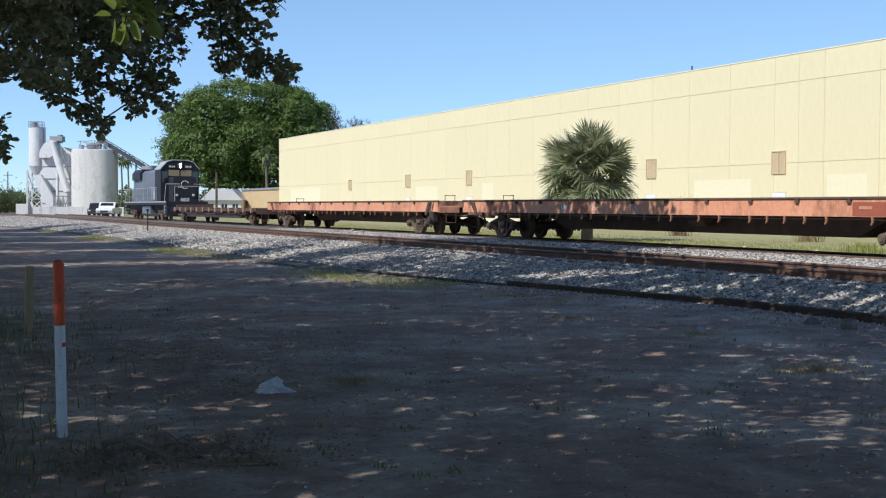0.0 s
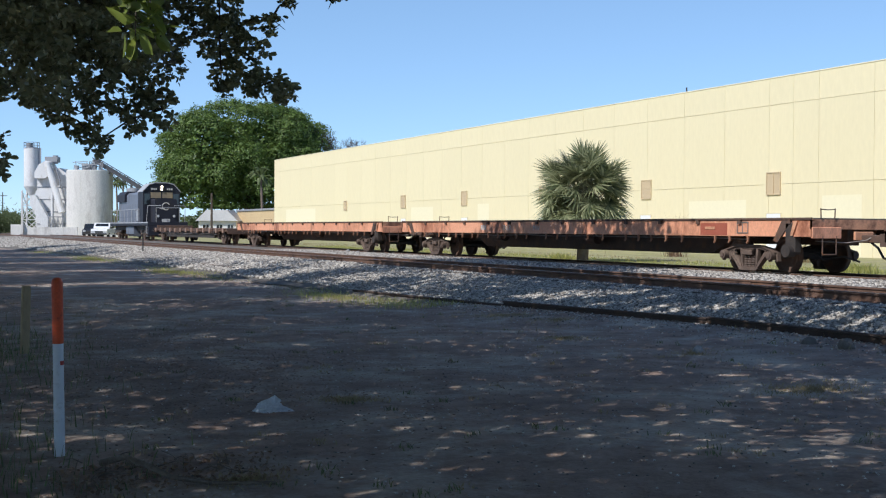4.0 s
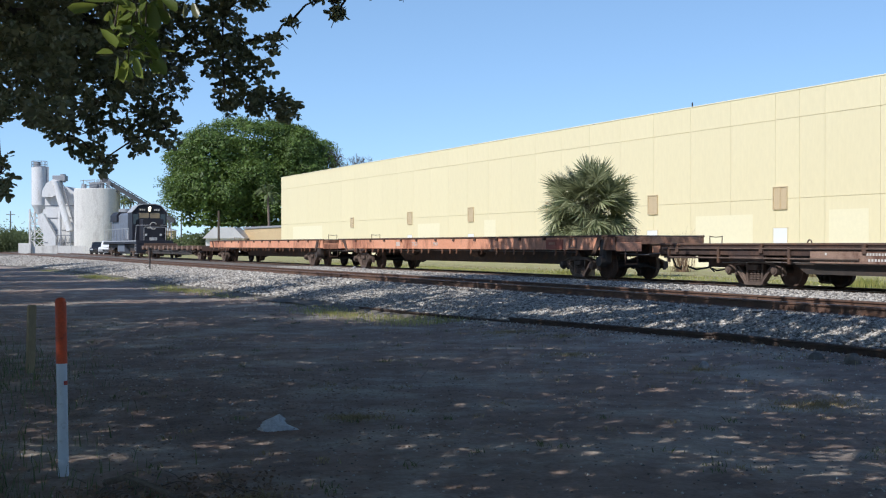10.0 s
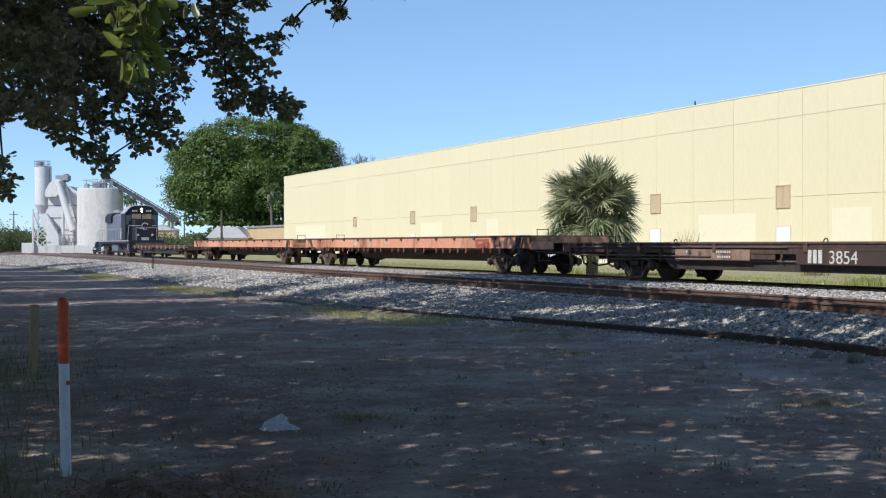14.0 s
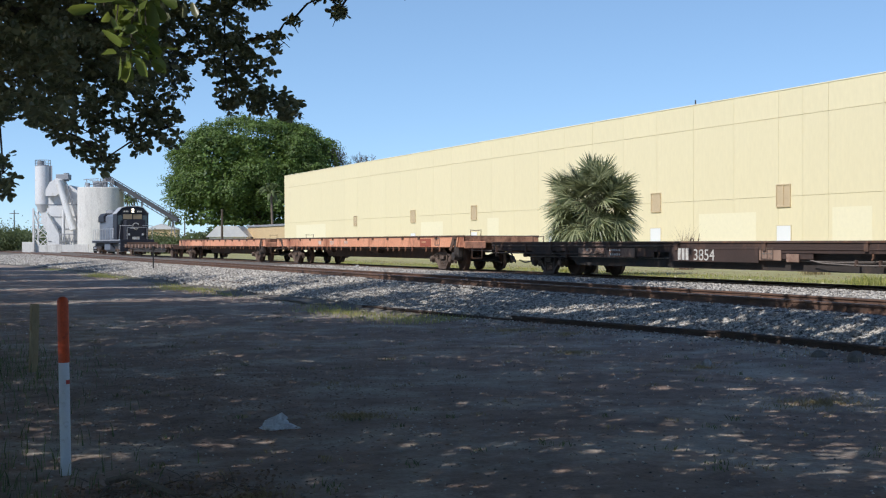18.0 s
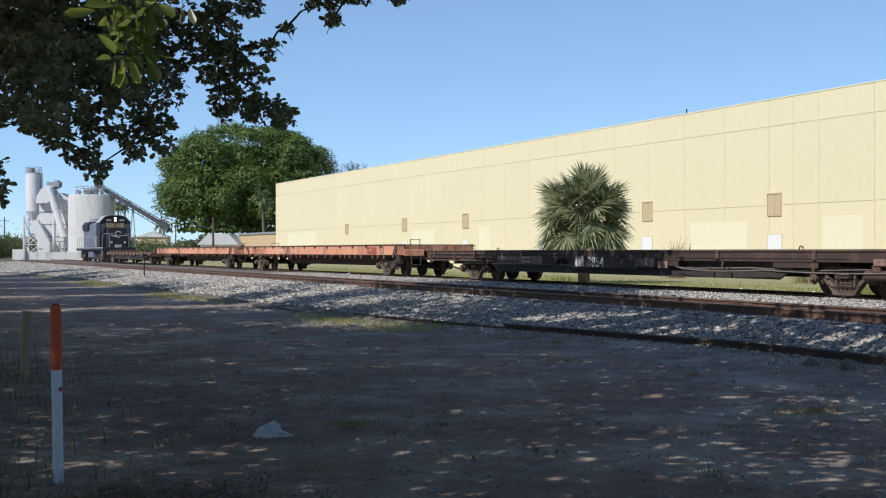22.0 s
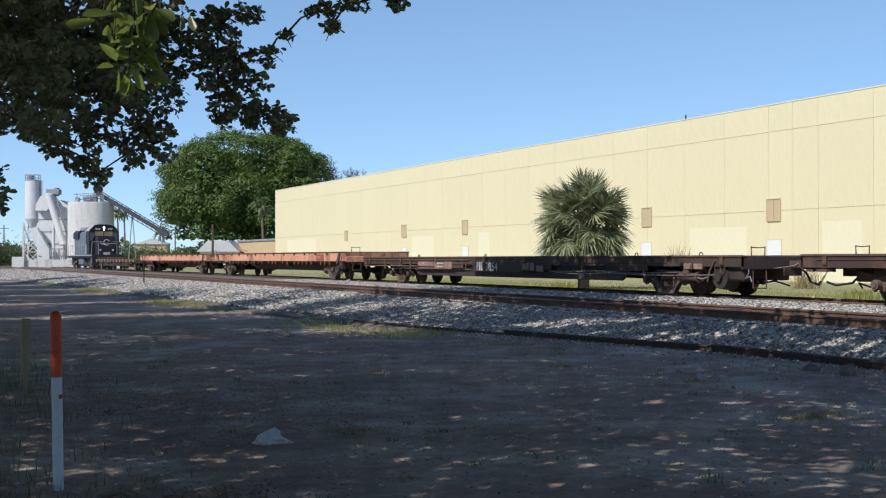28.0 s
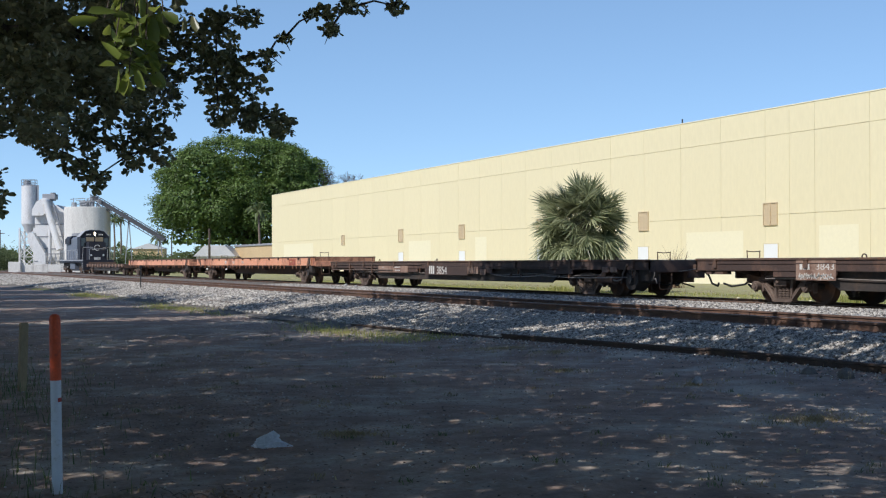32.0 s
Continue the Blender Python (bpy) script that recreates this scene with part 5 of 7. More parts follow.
def build_warehouse():
    wh = thing("warehouse", "long cream stucco warehouse with panel joints and tan louvres", "warehouse", (WALL_X, 0, 0))
    part("wall_core", Form().box((0.06, 22.8, 0.0), (0.36, WALL_END - 0.02, TOP_Z - 0.05)), M["groove"], wh, "joint backing behind the panels")
    part("end_wall", Form().box((0.36, WALL_END - 0.3, 0.0), (34, WALL_END, TOP_Z - 0.02)), M["cream"], wh)
    part("roof", Form().box((0.36, 22.8, TOP_Z - 0.75), (34, WALL_END - 0.3, TOP_Z - 0.5)), M["roofgrey"], wh)
    part("rear_wall", Form().box((33.7, 22.8, 0), (34, WALL_END - 0.3, TOP_Z - 0.75)), M["cream"], wh)
    edges = [22.8] + [JOINT_0 + JOINT * k for k in range(-5, 26)] + [WALL_END]
    edges = sorted(set(round(v, 3) for v in edges if 22.8 <= v <= WALL_END) | {round(JOINT_0 + JOINT * 1.5, 3)})
    levels = [0.2, 4.33, 8.82, TOP_Z]
    cache = {}
    for a, b in zip(edges[:-1], edges[1:]):
        for z0, z1 in zip(levels[:-1], levels[1:]):
            key = (round(b - a, 2), z0)
            if key not in cache:
                w = (b - a) / 2 - 0.008
                cache[key] = Form().box((0, -w, 0.008), (0.06, w, z1 - z0 - 0.008), 0.006).mesh("panel")
            part("panel", cache[key], M["cream"], wh, "", (0, (a + b) / 2, z0))
    part("parapet_cap", Form().box((-0.03, 22.8, TOP_Z - 0.012), (0.4, WALL_END, TOP_Z + 0.05), 0.01), M["patch"], wh, "pale metal parapet cap")
    # louvres
    slat = Form().prism([(-0.026, 0.0), (-0.012, 0.075), (0.0, 0.075), (-0.016, 0.0)], -0.42, 0.42).mesh("slat")
    for y, z0, hgt, w, tone, two in ((54.49, 3.73, 1.30, 1.19, "louvre", True), (67.03, 3.73, 1.28, 1.12, "louvre", False), (80.73, 3.73, 1.28, 1.12, "louvre", False), (94.43, 3.73, 1.26, 1.12, "louvre", False), (107.87, 3.70, 1.23, 1.12, "louvre", False), (123.81, 3.62, 1.09, 0.92, "darkmetal", False)):
        f = Form()
        f.box((-0.07, -w / 2, 0), (0, -w / 2 + 0.05, hgt)).box((-0.07, w / 2 - 0.05, 0), (0, w / 2, hgt))
        f.box((-0.07, -w / 2 + 0.05, 0), (0, w / 2 - 0.05, 0.05)).box((-0.07, -w / 2 + 0.05, hgt - 0.05), (0, w / 2 - 0.05, hgt))
        if two:
            f.box((-0.075, -0.03, 0.05), (-0.002, 0.03, hgt - 0.05))
        lv = part("louvre", f, M["louvre"], wh, "tan metal wall louvre" if tone == "louvre" else "dark wall opening", (-0.004, y, z0))
        part("backing", Form().box((-0.012, -w / 2 + 0.04, 0.03), (-0.002, w / 2 - 0.04, hgt - 0.03)), M[tone], lv)
        k = int(hgt / 0.085)
        for i in range(k - 1):
            part("slat", slat, M[tone], lv, "", Matrix.Translation((-0.012, 0, 0.06 + i * 0.085)) @ Matrix.Diagonal((1, (w - 0.1) / 0.84, 1, 1)))
    # personnel doors under the louvres
    for y in (54.48, 67.10, 80.73, 94.43, 107.87):
        f = Form().box((-0.035, -0.64, 0), (0, -0.59, 2.39)).box((-0.035, 0.59, 0), (0, 0.64, 2.39)).box((-0.035, -0.59, 2.35), (0, 0.59, 2.39))
        d = part("door", Form().box((-0.03, -0.585, 0.0), (-0.002, 0.585, 2.345), 0.006), M["door"], wh, "white steel personnel door", (0, y, 0.34))
        part("door_frame", f, M["groove"], d, "painted door frame")
        part("door_handle", Form().box((-0.09, -0.4, 1.0), (-0.03, -0.3, 1.04), 0.01), M["steelgrey"], d)
    # reflected sunlight on the wall, put in as thin paler panels
    for y0, y1, z1 in ((133.8, 144.9, 4.00), (89.8, 91.9, 3.84), (101.0, 106.0, 3.73), (56.9, 62.4, 3.51), (47.7, 50.6, 3.62), (72.2, 74.5, 3.40)):
        part("paint_patch", Form().box((-0.004, y0, 0.3), (-0.0005, y1, z1)), M["patch"], wh, "paler patch standing for reflected sunlight")
    part("roof_pin", Form().tube((0.2, 63.03, TOP_Z), (0.2, 63.03, TOP_Z + 0.35), 0.05, n=6), M["darkmetal"], wh)
    part("roof_unit", Form().box((3, 101.5, TOP_Z - 0.5), (4.5, 103.6, TOP_Z + 0.6), 0.05), M["steelgrey"], wh, "grey roof unit")
    part("roof_unit", Form().tube((2, 111.1, TOP_Z - 0.5), (2, 111.1, TOP_Z + 0.4), 0.15, n=10), M["steelgrey"], wh)
    # low annex at the far corner
    ax = thing("annex", "low tan stucco annex beside the warehouse", "building", (46.3, 150.42, 0))
    part("wall", Form().box((0, 0, 0.0), (8.0, 18.2, 4.0), 0.02), M["stucco"], ax)
    part("roof_edge", Form().box((-0.15, -0.05, 4.0), (8.1, 18.4, 4.27), 0.02), M["steelgrey"], ax, "grey roof edge")
    part("end_bay", Form().box((-0.1, 18.45, 0.0), (7.5, 22.0, 3.83), 0.02), M["steelgrey"], ax, "grey end bay")


# ---- the batching plant ----


def build_plant():
    X, Y = afar(-19.75, 140)
    sl = thing("storage_silo", "broad pale concrete storage silo with fluted sides", "silo", pose(X, Y, 0.45, 0, 0, -AXIS))
    ring = [(3.2 * math.copysign(abs(math.cos(q)) ** 0.8, math.cos(q)), 2.9 * math.copysign(abs(math.sin(q)) ** 0.8, math.sin(q))) for q in [2 * math.pi * k / 56 for k in range(56)]]
    drum = Form().add([(x, y, z) for z in (0.0, 9.3) for x, y in ring], [(k, (k + 1) % 56, 56 + (k + 1) % 56, 56 + k) for k in range(56)], True)
    part("drum", drum, M["concrete"], sl, "pale oblong concrete drum")
    part("top_slab", Form().add([(x * 0.985, y * 0.985, z) for z in (9.3, 9.42) for x, y in ring], [(k, (k + 1) % 56, 56 + (k + 1) % 56, 56 + k) for k in range(56)] + [tuple(range(56, 112))], True), M["concrete"], sl)
    for k in range(36, 52, 5):
        x, y = ring[k]
        part("seam", Form().box((-0.02, -0.03, 0), (0.012, 0.03, 9.25), 0.006), M["concrete"], sl, "raised formwork seam", pose(x, y, 0, 0, 0, math.degrees(math.atan2(y, x))))
    rng = random.Random(17)
    rack = Form()
    for i in range(16):
        x, y = rng.uniform(-2.2, 2.4), rng.uniform(-2.0, 0.6)
        rack.beam((x, y, 9.4), (x + rng.uniform(-0.3, 0.3), y, 10.0 + rng.uniform(0, 0.8)), 0.09, 0.09)
    for i in range(7):
        x, y, z = rng.uniform(-2.4, 0.6), rng.uniform(-2.0, 0.4), 9.7 + i * 0.14
        rack.beam((x, y, z), (x + rng.uniform(1.0, 2.4), y, z + rng.uniform(-0.15, 0.4)), 0.10, 0.10)
    part("pipe_rack", rack, M["steelgrey"], sl, "tangle of steel pipes and rails")
    part("head_house", Form().box((-0.9, -1.0, 9.4), (0.5, 0.6, 10.3), 0.08).tube((0.9, -0.8, 9.4), (0.9, -0.8, 10.7), 0.32, n=12).box((0.5, -0.7, 10.3), (1.5, 0.5, 11.0), 0.06).tube((-1.6, -1.0, 9.4), (-1.6, -1.0, 10.1), 0.3, n=12), M["steelgrey"], sl, "grey conveyor head and dust collectors")
    # inclined conveyor
    cv = thing("conveyor", "long grey inclined conveyor running down from the silo", "conveyor", pose(X, Y, 0.45, 0, 0, -AXIS))
    a, b = Vector((0.9, -0.6, 10.9)), Vector((11.6, -1.5, 4.6))
    part("belt", Form().beam(a, b, 0.9, 0.5), M["beltgrey"], cv)
    for o in (-0.5, 0.5):
        tr = Form().beam(a + Vector((o * 0.5, o * 0.86, 0.35)), b + Vector((o * 0.5, o * 0.86, 0.35)), 0.1, 0.1)
        tr.beam(a + Vector((o * 0.5, o * 0.86, -0.45)), b + Vector((o * 0.5, o * 0.86, -0.45)), 0.1, 0.1)
        for i in range(16):
            p, q = a.lerp(b, i / 16), a.lerp(b, (i + 1) / 16)
            w = Vector((o * 0.5, o * 0.86, 0))
            tr.beam(p + w + Vector((0, 0, 0.35)), q + w + Vector((0, 0, -0.45)), 0.06, 0.06)
        part("truss", tr, M["beltgrey"], cv)
    lg = Form()
    for t in (0.5, 0.93):
        p = a.lerp(b, t)
        lg.beam((p.x - 0.6, p.y, 0), (p.x, p.y, p.z), 0.12, 0.12).beam((p.x + 0.6, p.y, 0), (p.x, p.y, p.z), 0.12, 0.12)
    part("trestle", lg, M["steelgrey"], cv)
    # slim tower silo on a steel stand
    X2, Y2 = afar(-22.75, 147)
    tw = thing("cement_silo", "slim white cement silo on a steel lattice stand", "silo", pose(X2, Y2, 0.45, 0, 0, -AXIS) @ Matrix.Scale(1.05, 4))
    part("barrel", Form().tube((0, 0, 7.0), (0, 0, 12.5), 1.1, n=28), M["steelwhite"], tw, "white steel barrel")
    part("cone", Form().tube((0, 0, 5.6), (0, 0, 7.0), 0.35, 1.1, 28), M["steelwhite"], tw)
    part("cap", Form().tube((0, 0, 12.5), (0, 0, 12.7), 1.1, 0.8, 28).tube((-0.3, 0, 12.6), (-0.3, 0, 13.3), 0.45, n=14), M["steelgrey"], tw)
    st = Form()
    for sx in (-1.05, 1.05):
        for sy in (-1.05, 1.05):
            st.beam((sx, sy, 0), (sx, sy, 6.4), 0.22, 0.22)
    for z in (0.2, 2.2, 4.2):
        for sx in (-1.05, 1.05):
            st.beam((sx, -1.05, z), (sx, 1.05, z + 1.9), 0.1, 0.1).beam((sx, 1.05, z), (sx, -1.05, z + 1.9), 0.1, 0.1)
            st.beam((-1.05, sx, z), (1.05, sx, z + 1.9), 0.1, 0.1).beam((1.05, sx, z), (-1.05, sx, z + 1.9), 0.1, 0.1)
            st.beam((sx, -1.05, z), (sx, 1.05, z), 0.1, 0.1).beam((-1.05, sx, z), (1.05, sx, z), 0.1, 0.1)
    part("stand", st, M["steelwhite"], tw, "white lattice stand")
    ring2 = Form()
    for k in range(12):
        q, q2 = 2 * math.pi * k / 12, 2 * math.pi * (k + 1) / 12
        ring2.tube((1.1 * math.cos(q), 1.1 * math.sin(q), 12.5), (1.1 * math.cos(q), 1.1 * math.sin(q), 13.4), 0.03, n=5)
        for z in (12.95, 13.4):
            ring2.tube((1.1 * math.cos(q), 1.1 * math.sin(q), z), (1.1 * math.cos(q2), 1.1 * math.sin(q2), z), 0.03, n=5)
    part("guard_rail", ring2, M["steelgrey"], tw)
    part("cage_ladder", Form().beam((1.25, -0.3, 0.5), (1.25, -0.3, 12.6), 0.4, 0.08), M["steelgrey"], tw)
    # mixing house with hood and chute between the two
    X3, Y3 = afar(-21.28, 143)
    mx = thing("mixing_house", "tall pale metal mixing house with slanting white chute", "plant", pose(X3, Y3, 0.45, 0, 0, -AXIS))
    part("body", Form().prism([(-2.8, 0), (2.9, 0), (2.9, 7.4), (2.2, 8.6), (0.3, 9.9), (-2.8, 8.4)], -2.0, 2.6), M["steelwhite"], mx, "pale metal cladding")
    for i in range(4):
        part("girt", Form().box((-2.85, -2.08, 1.6 + i * 1.8), (2.95, -2.0, 1.72 + i * 1.8), 0.02), M["steelgrey"], mx)
    part("hood", Form().prism([(-2.9, 8.3), (-2.9, 9.2), (-2.3, 10.3), (-1.3, 10.9), (-0.5, 10.7), (-0.2, 9.9), (-0.5, 8.9), (-1.4, 8.3)], -3.0, -1.2), M["steelwhite"], mx, "bent sheet-metal hood")
    part("top_drive", Form().box((-1.6, -2.4, 10.7), (0.3, -1.0, 11.5), 0.06).tube((-0.2, -1.8, 10.5), (-0.2, -1.8, 11.7), 0.4, n=12), M["steelgrey"], mx)
    part("chute", Form().tube((-0.9, -3.3, 10.5), (1.45, -4.0, 3.3), 0.48, n=16), M["steelwhite"], mx, "white slanting chute")
    part("chute_rail", Form().tube((0.2, -2.9, 10.0), (2.0, -3.3, 4.0), 0.12, n=8), M["steelgrey"], mx)
    part("column", Form().tube((-0.2, -3.2, 0), (-0.2, -3.2, 6.2), 0.22, n=10), M["steelwhite"], mx)
    part("side_hopper", Form().prism([(-3.4, 5.8), (-2.6, 5.8), (-0.7, 2.4), (-0.7, 0.4), (-1.2, 0.4), (-3.4, 4.4)], -3.4, -2.4), M["steelwhite"], mx, "sloping side hopper")
    for i in range(4):
        part("post", Form().beam((-0.6 + i * 0.7, -3.8, 0), (-0.6 + i * 0.7, -3.8, 2.6), 0.12, 0.12), M["steelgrey"], mx)
        if i < 3:
            part("brace", Form().beam((-0.6 + i * 0.7, -3.8, 0.2), (0.1 + i * 0.7, -3.8, 2.5), 0.08, 0.08), M["steelgrey"], mx)
            part("brace", Form().beam((0.1 + i * 0.7, -3.88, 0.2), (-0.6 + i * 0.7, -3.88, 2.5), 0.08, 0.08), M["steelgrey"], mx)
    part("header_beam", Form().beam((-0.7, -3.8, 2.68), (1.6, -3.8, 2.68), 0.15, 0.15), M["steelgrey"], mx)
    # yard wall
    xa, ya = afar(-23.2, 124)
    xb, yb = afar(-18.2, 124)
    d = Vector((xb - xa, yb - ya, 0))
    wl = thing("yard_wall", "low grey concrete block yard wall", "wall", Matrix.Translation((xa, ya, 0.45)) @ Matrix.Rotation(math.atan2(d.y, d.x), 4, "Z"))
    n = 7
    for i in range(n):
        w = d.length / n
        part("bay", Form().box((i * w + 0.01, -0.1, 0), ((i + 1) * w - 0.01, 0.1, 1.15 + 0.05 * (i % 2)), 0.02), M["concrete"], wl)
    part("pier", Form().box((-1.4, -0.5, 0), (0.2, 0.5, 1.5), 0.03), M["concrete"], wl, "pale concrete pier")


def build_house():
    X, Y = afar(-12.5, 133)
    hs = thing("white_house", "low white house with pale hipped roof", "house", pose(X, Y, 0.45, 0, 0, -AXIS) @ Matrix.Scale(0.84, 4))
    part("wall", Form().box((-3.5, -2, 0), (2.6, 4, 2.62), 0.02), M["housewhite"], hs)
    part("roof", Form().prism([(-3.9, 2.6), (3.0, 2.6), (1.2, 4.4), (-2.1, 4.4)], -2.6, 4.6), M["roofgrey"], hs, "pale hipped roof")
    for x in (-2.8, -0.6, 1.2):
        w = part("window", Form().box((x, -2.03, 0.9), (x + 1.0, -1.98, 2.0)), M["pane"], hs)
        part("window_frame", frame_form(1.1, 1.2, 0.08), M["housewhite"], w, "", Matrix.Translation((x + 0.5, -2.03, 0.85)) @ Matrix.Rotation(radians(90), 4, "Z"))
    X, Y = afar(-16.4, 190)
    sh = thing("brown_shed", "small brown shed by the plant", "shed", pose(X, Y, 0.45, 0, 0, -AXIS))
    part("wall", Form().box((-3, -1.5, 0), (3, 1.5, 4.2), 0.02), M["stucco"], sh)
    part("roof", Form().prism([(-3.4, 4.1), (3.4, 4.1), (0, 5.2)], -1.8, 1.8), M["roofgrey"], sh)
    X, Y = afar(-13.1, 118)
    pp = thing("utility_pole", "dark wooden utility pole by the big tree", "utility pole", (X, Y, 0.35))
    part("pole", Form().tube((0, 0, 0), (0, 0, 5.6), 0.16, 0.13, 10), M["bark"], pp)
    # far poles and wires
    for brg, dep, hh in ((-24.2, 230, 9.5), (-16.0, 210, 9.0), (-15.2, 215, 8.5)):
        X, Y = afar(brg, dep)
        p = thing("utility_pole", "distant wooden utility pole with crossarm", "utility pole", pose(X, Y, 0.35, 0, 0, -AXIS), "far utility poles")
        part("pole", Form().tube((0, 0, 0), (0, 0, hh), 0.17, 0.12, 8), M["bark"], p)
        part("crossarm", Form().box((-1.1, -0.06, hh - 0.9), (1.1, 0.06, hh - 0.75)), M["bark"], p)


def build_vehicle(label, at, paint, van):
    c = thing("parked_car", label, "car", at, "cars parked by the plant")
    if van == "pickup":
        prof = [(-2.7, 0.45), (2.6, 0.45), (2.65, 0.85), (2.5, 1.08), (1.35, 1.15), (0.75, 1.8), (-0.55, 1.82), (-0.75, 1.15), (-2.7, 1.12)]
    else:
        prof = [(-2.3, 0.4), (2.25, 0.4), (2.3, 0.8), (2.15, 1.0), (1.25, 1.08), (0.6, 1.68), (-1.7, 1.72), (-2.2, 1.1)]
    f = Form().prism(prof, -0.92, 0.92, "yz")
    part("body", f, M[paint], c)
    top = [p for p in prof if p[1] > 1.3]
    f = Form().prism([(max(p[0] for p in top) + 0.42, 1.2), (max(p[0] for p in top) + 0.02, 1.66), (min(p[0] for p in top) + 0.1, 1.66), (min(p[0] for p in top) - 0.05, 1.2)], -0.935, 0.935, "yz")
    part("side_glass", f, M["pane"], c, "dark side windows")
    y1 = max(p[0] for p in top)
    part("windscreen", Form().add([(-0.8, y1 + 0.55, 1.2), (0.8, y1 + 0.55, 1.2), (0.7, y1 + 0.08, 1.72), (-0.7, y1 + 0.08, 1.72), (-0.8, y1 + 0.45, 1.2), (0.8, y1 + 0.45, 1.2), (0.7, y1 - 0.02, 1.72), (-0.7, y1 - 0.02, 1.72)], [(0, 1, 2, 3), (7, 6, 5, 4), (0, 4, 5, 1), (3, 2, 6, 7), (0, 3, 7, 4), (1, 5, 6, 2)]), M["pane"], c)
    for sx in (-1, 1):
        part("headlight", Form().box((sx * 0.5, max(p[0] for p in prof) - 0.12, 0.72), (sx * 0.85, max(p[0] for p in prof) + 0.02, 0.9), 0.03), M["lens"], c, "clear headlight")
        for y in (-1.45, 1.5):
            w = part("wheel", Form().tube((sx * 0.70, y, 0.34), (sx * 0.94, y, 0.34), 0.34, n=18), M["rubber"], c)
            part("rim", Form().tube((sx * 0.935, y, 0.34), (sx * 0.95, y, 0.34), 0.2, n=14), M["silver"], w)
    part("bumper", Form().box((-0.88, max(p[0] for p in prof) - 0.05, 0.42), (0.88, max(p[0] for p in prof) + 0.08, 0.62), 0.04), M["darkmetal"], c)
    part("grille", Form().box((-0.45, max(p[0] for p in prof) - 0.08, 0.66), (0.45, max(p[0] for p in prof) + 0.03, 0.86), 0.02), M["darkmetal"], c)


def build_cars():
    for brg, dep, turn, paint, van, lab in ((-19.0, 112, 158, "carwhite", "pickup", "white pickup truck parked by the plant"), (-19.55, 117, 160, "cardark", "suv", "black car with dark glass parked by the plant")):
        x, y = afar(brg, dep)
        build_vehicle(lab, pose(x, y, 0.37, 0, 0, turn), paint, van)


# ---- trees and plants ----


def axis_coords(x, y, z):
    """Across, along and up from the standing place, in the camera's resting axes."""
    c, s = math.cos(radians(AXIS)), math.sin(radians(AXIS))
    return x * c - y * s, y * c + x * s, z - EYE.z


def limb_form(pts, r0, r1, n=8):
    return Form().path([Vector(p) for p in pts], r0, n, r1)


# edge of the wanted shade, fitted to the camera's view
SHADE_Y = [-14, 4, 9, 13, 16.5, 18.5, 25, 27.5, 33, 45, 60]
SHADE_X = [13.4, 13.4, 13.5, 13.7, 14.4, 20.4, 20.4, 15.0, 11.0, 10.2, 12.0]


# sun streaks on yard and bank, fitted to the view: place and half length
YARD_STREAKS = ((8.12, 11.68, 0.26), (8.95, 11.3, 0.2), (9.15, 10.0, 0.45), (9.67, 10.61, 0.38), (6.36, 9.81, 0.16), (6.83, 9.51, 0.19), (6.71, 8.71, 0.2), (5.54, 9.99, 0.16), (5.09, 8.3, 0.25), (4.2, 8.8, 0.1), (3.69, 7.64, 0.13), (8.13, 8.41, 0.1), (8.12, 9.9, 0.14), (3.61, 12.66, 0.22), (6.59, 16.47, 0.33), (4.55, 11.54, 0.26), (2.45, 10.15, 0.21), (1.52, 9.82, 0.24), (1.32, 13.33, 0.13))
BANK_STREAKS = ((13.0, 23.0, 0.5), (13.3, 22.5, 0.8), (13.5, 22.05, 0.9), (13.6, 21.6, 0.9), (13.8, 21.1, 0.7), (14.2, 20.6, 0.5), (12.9, 20.3, 0.5), (13.9, 19.6, 0.5), (13.2, 18.8, 0.6), (13.3, 18.2, 0.5), (13.9, 17.5, 0.4), (13.0, 16.8, 0.3), (13.9, 14.9, 0.4), (13.8, 14.2, 0.45), (14.0, 13.3, 0.4))


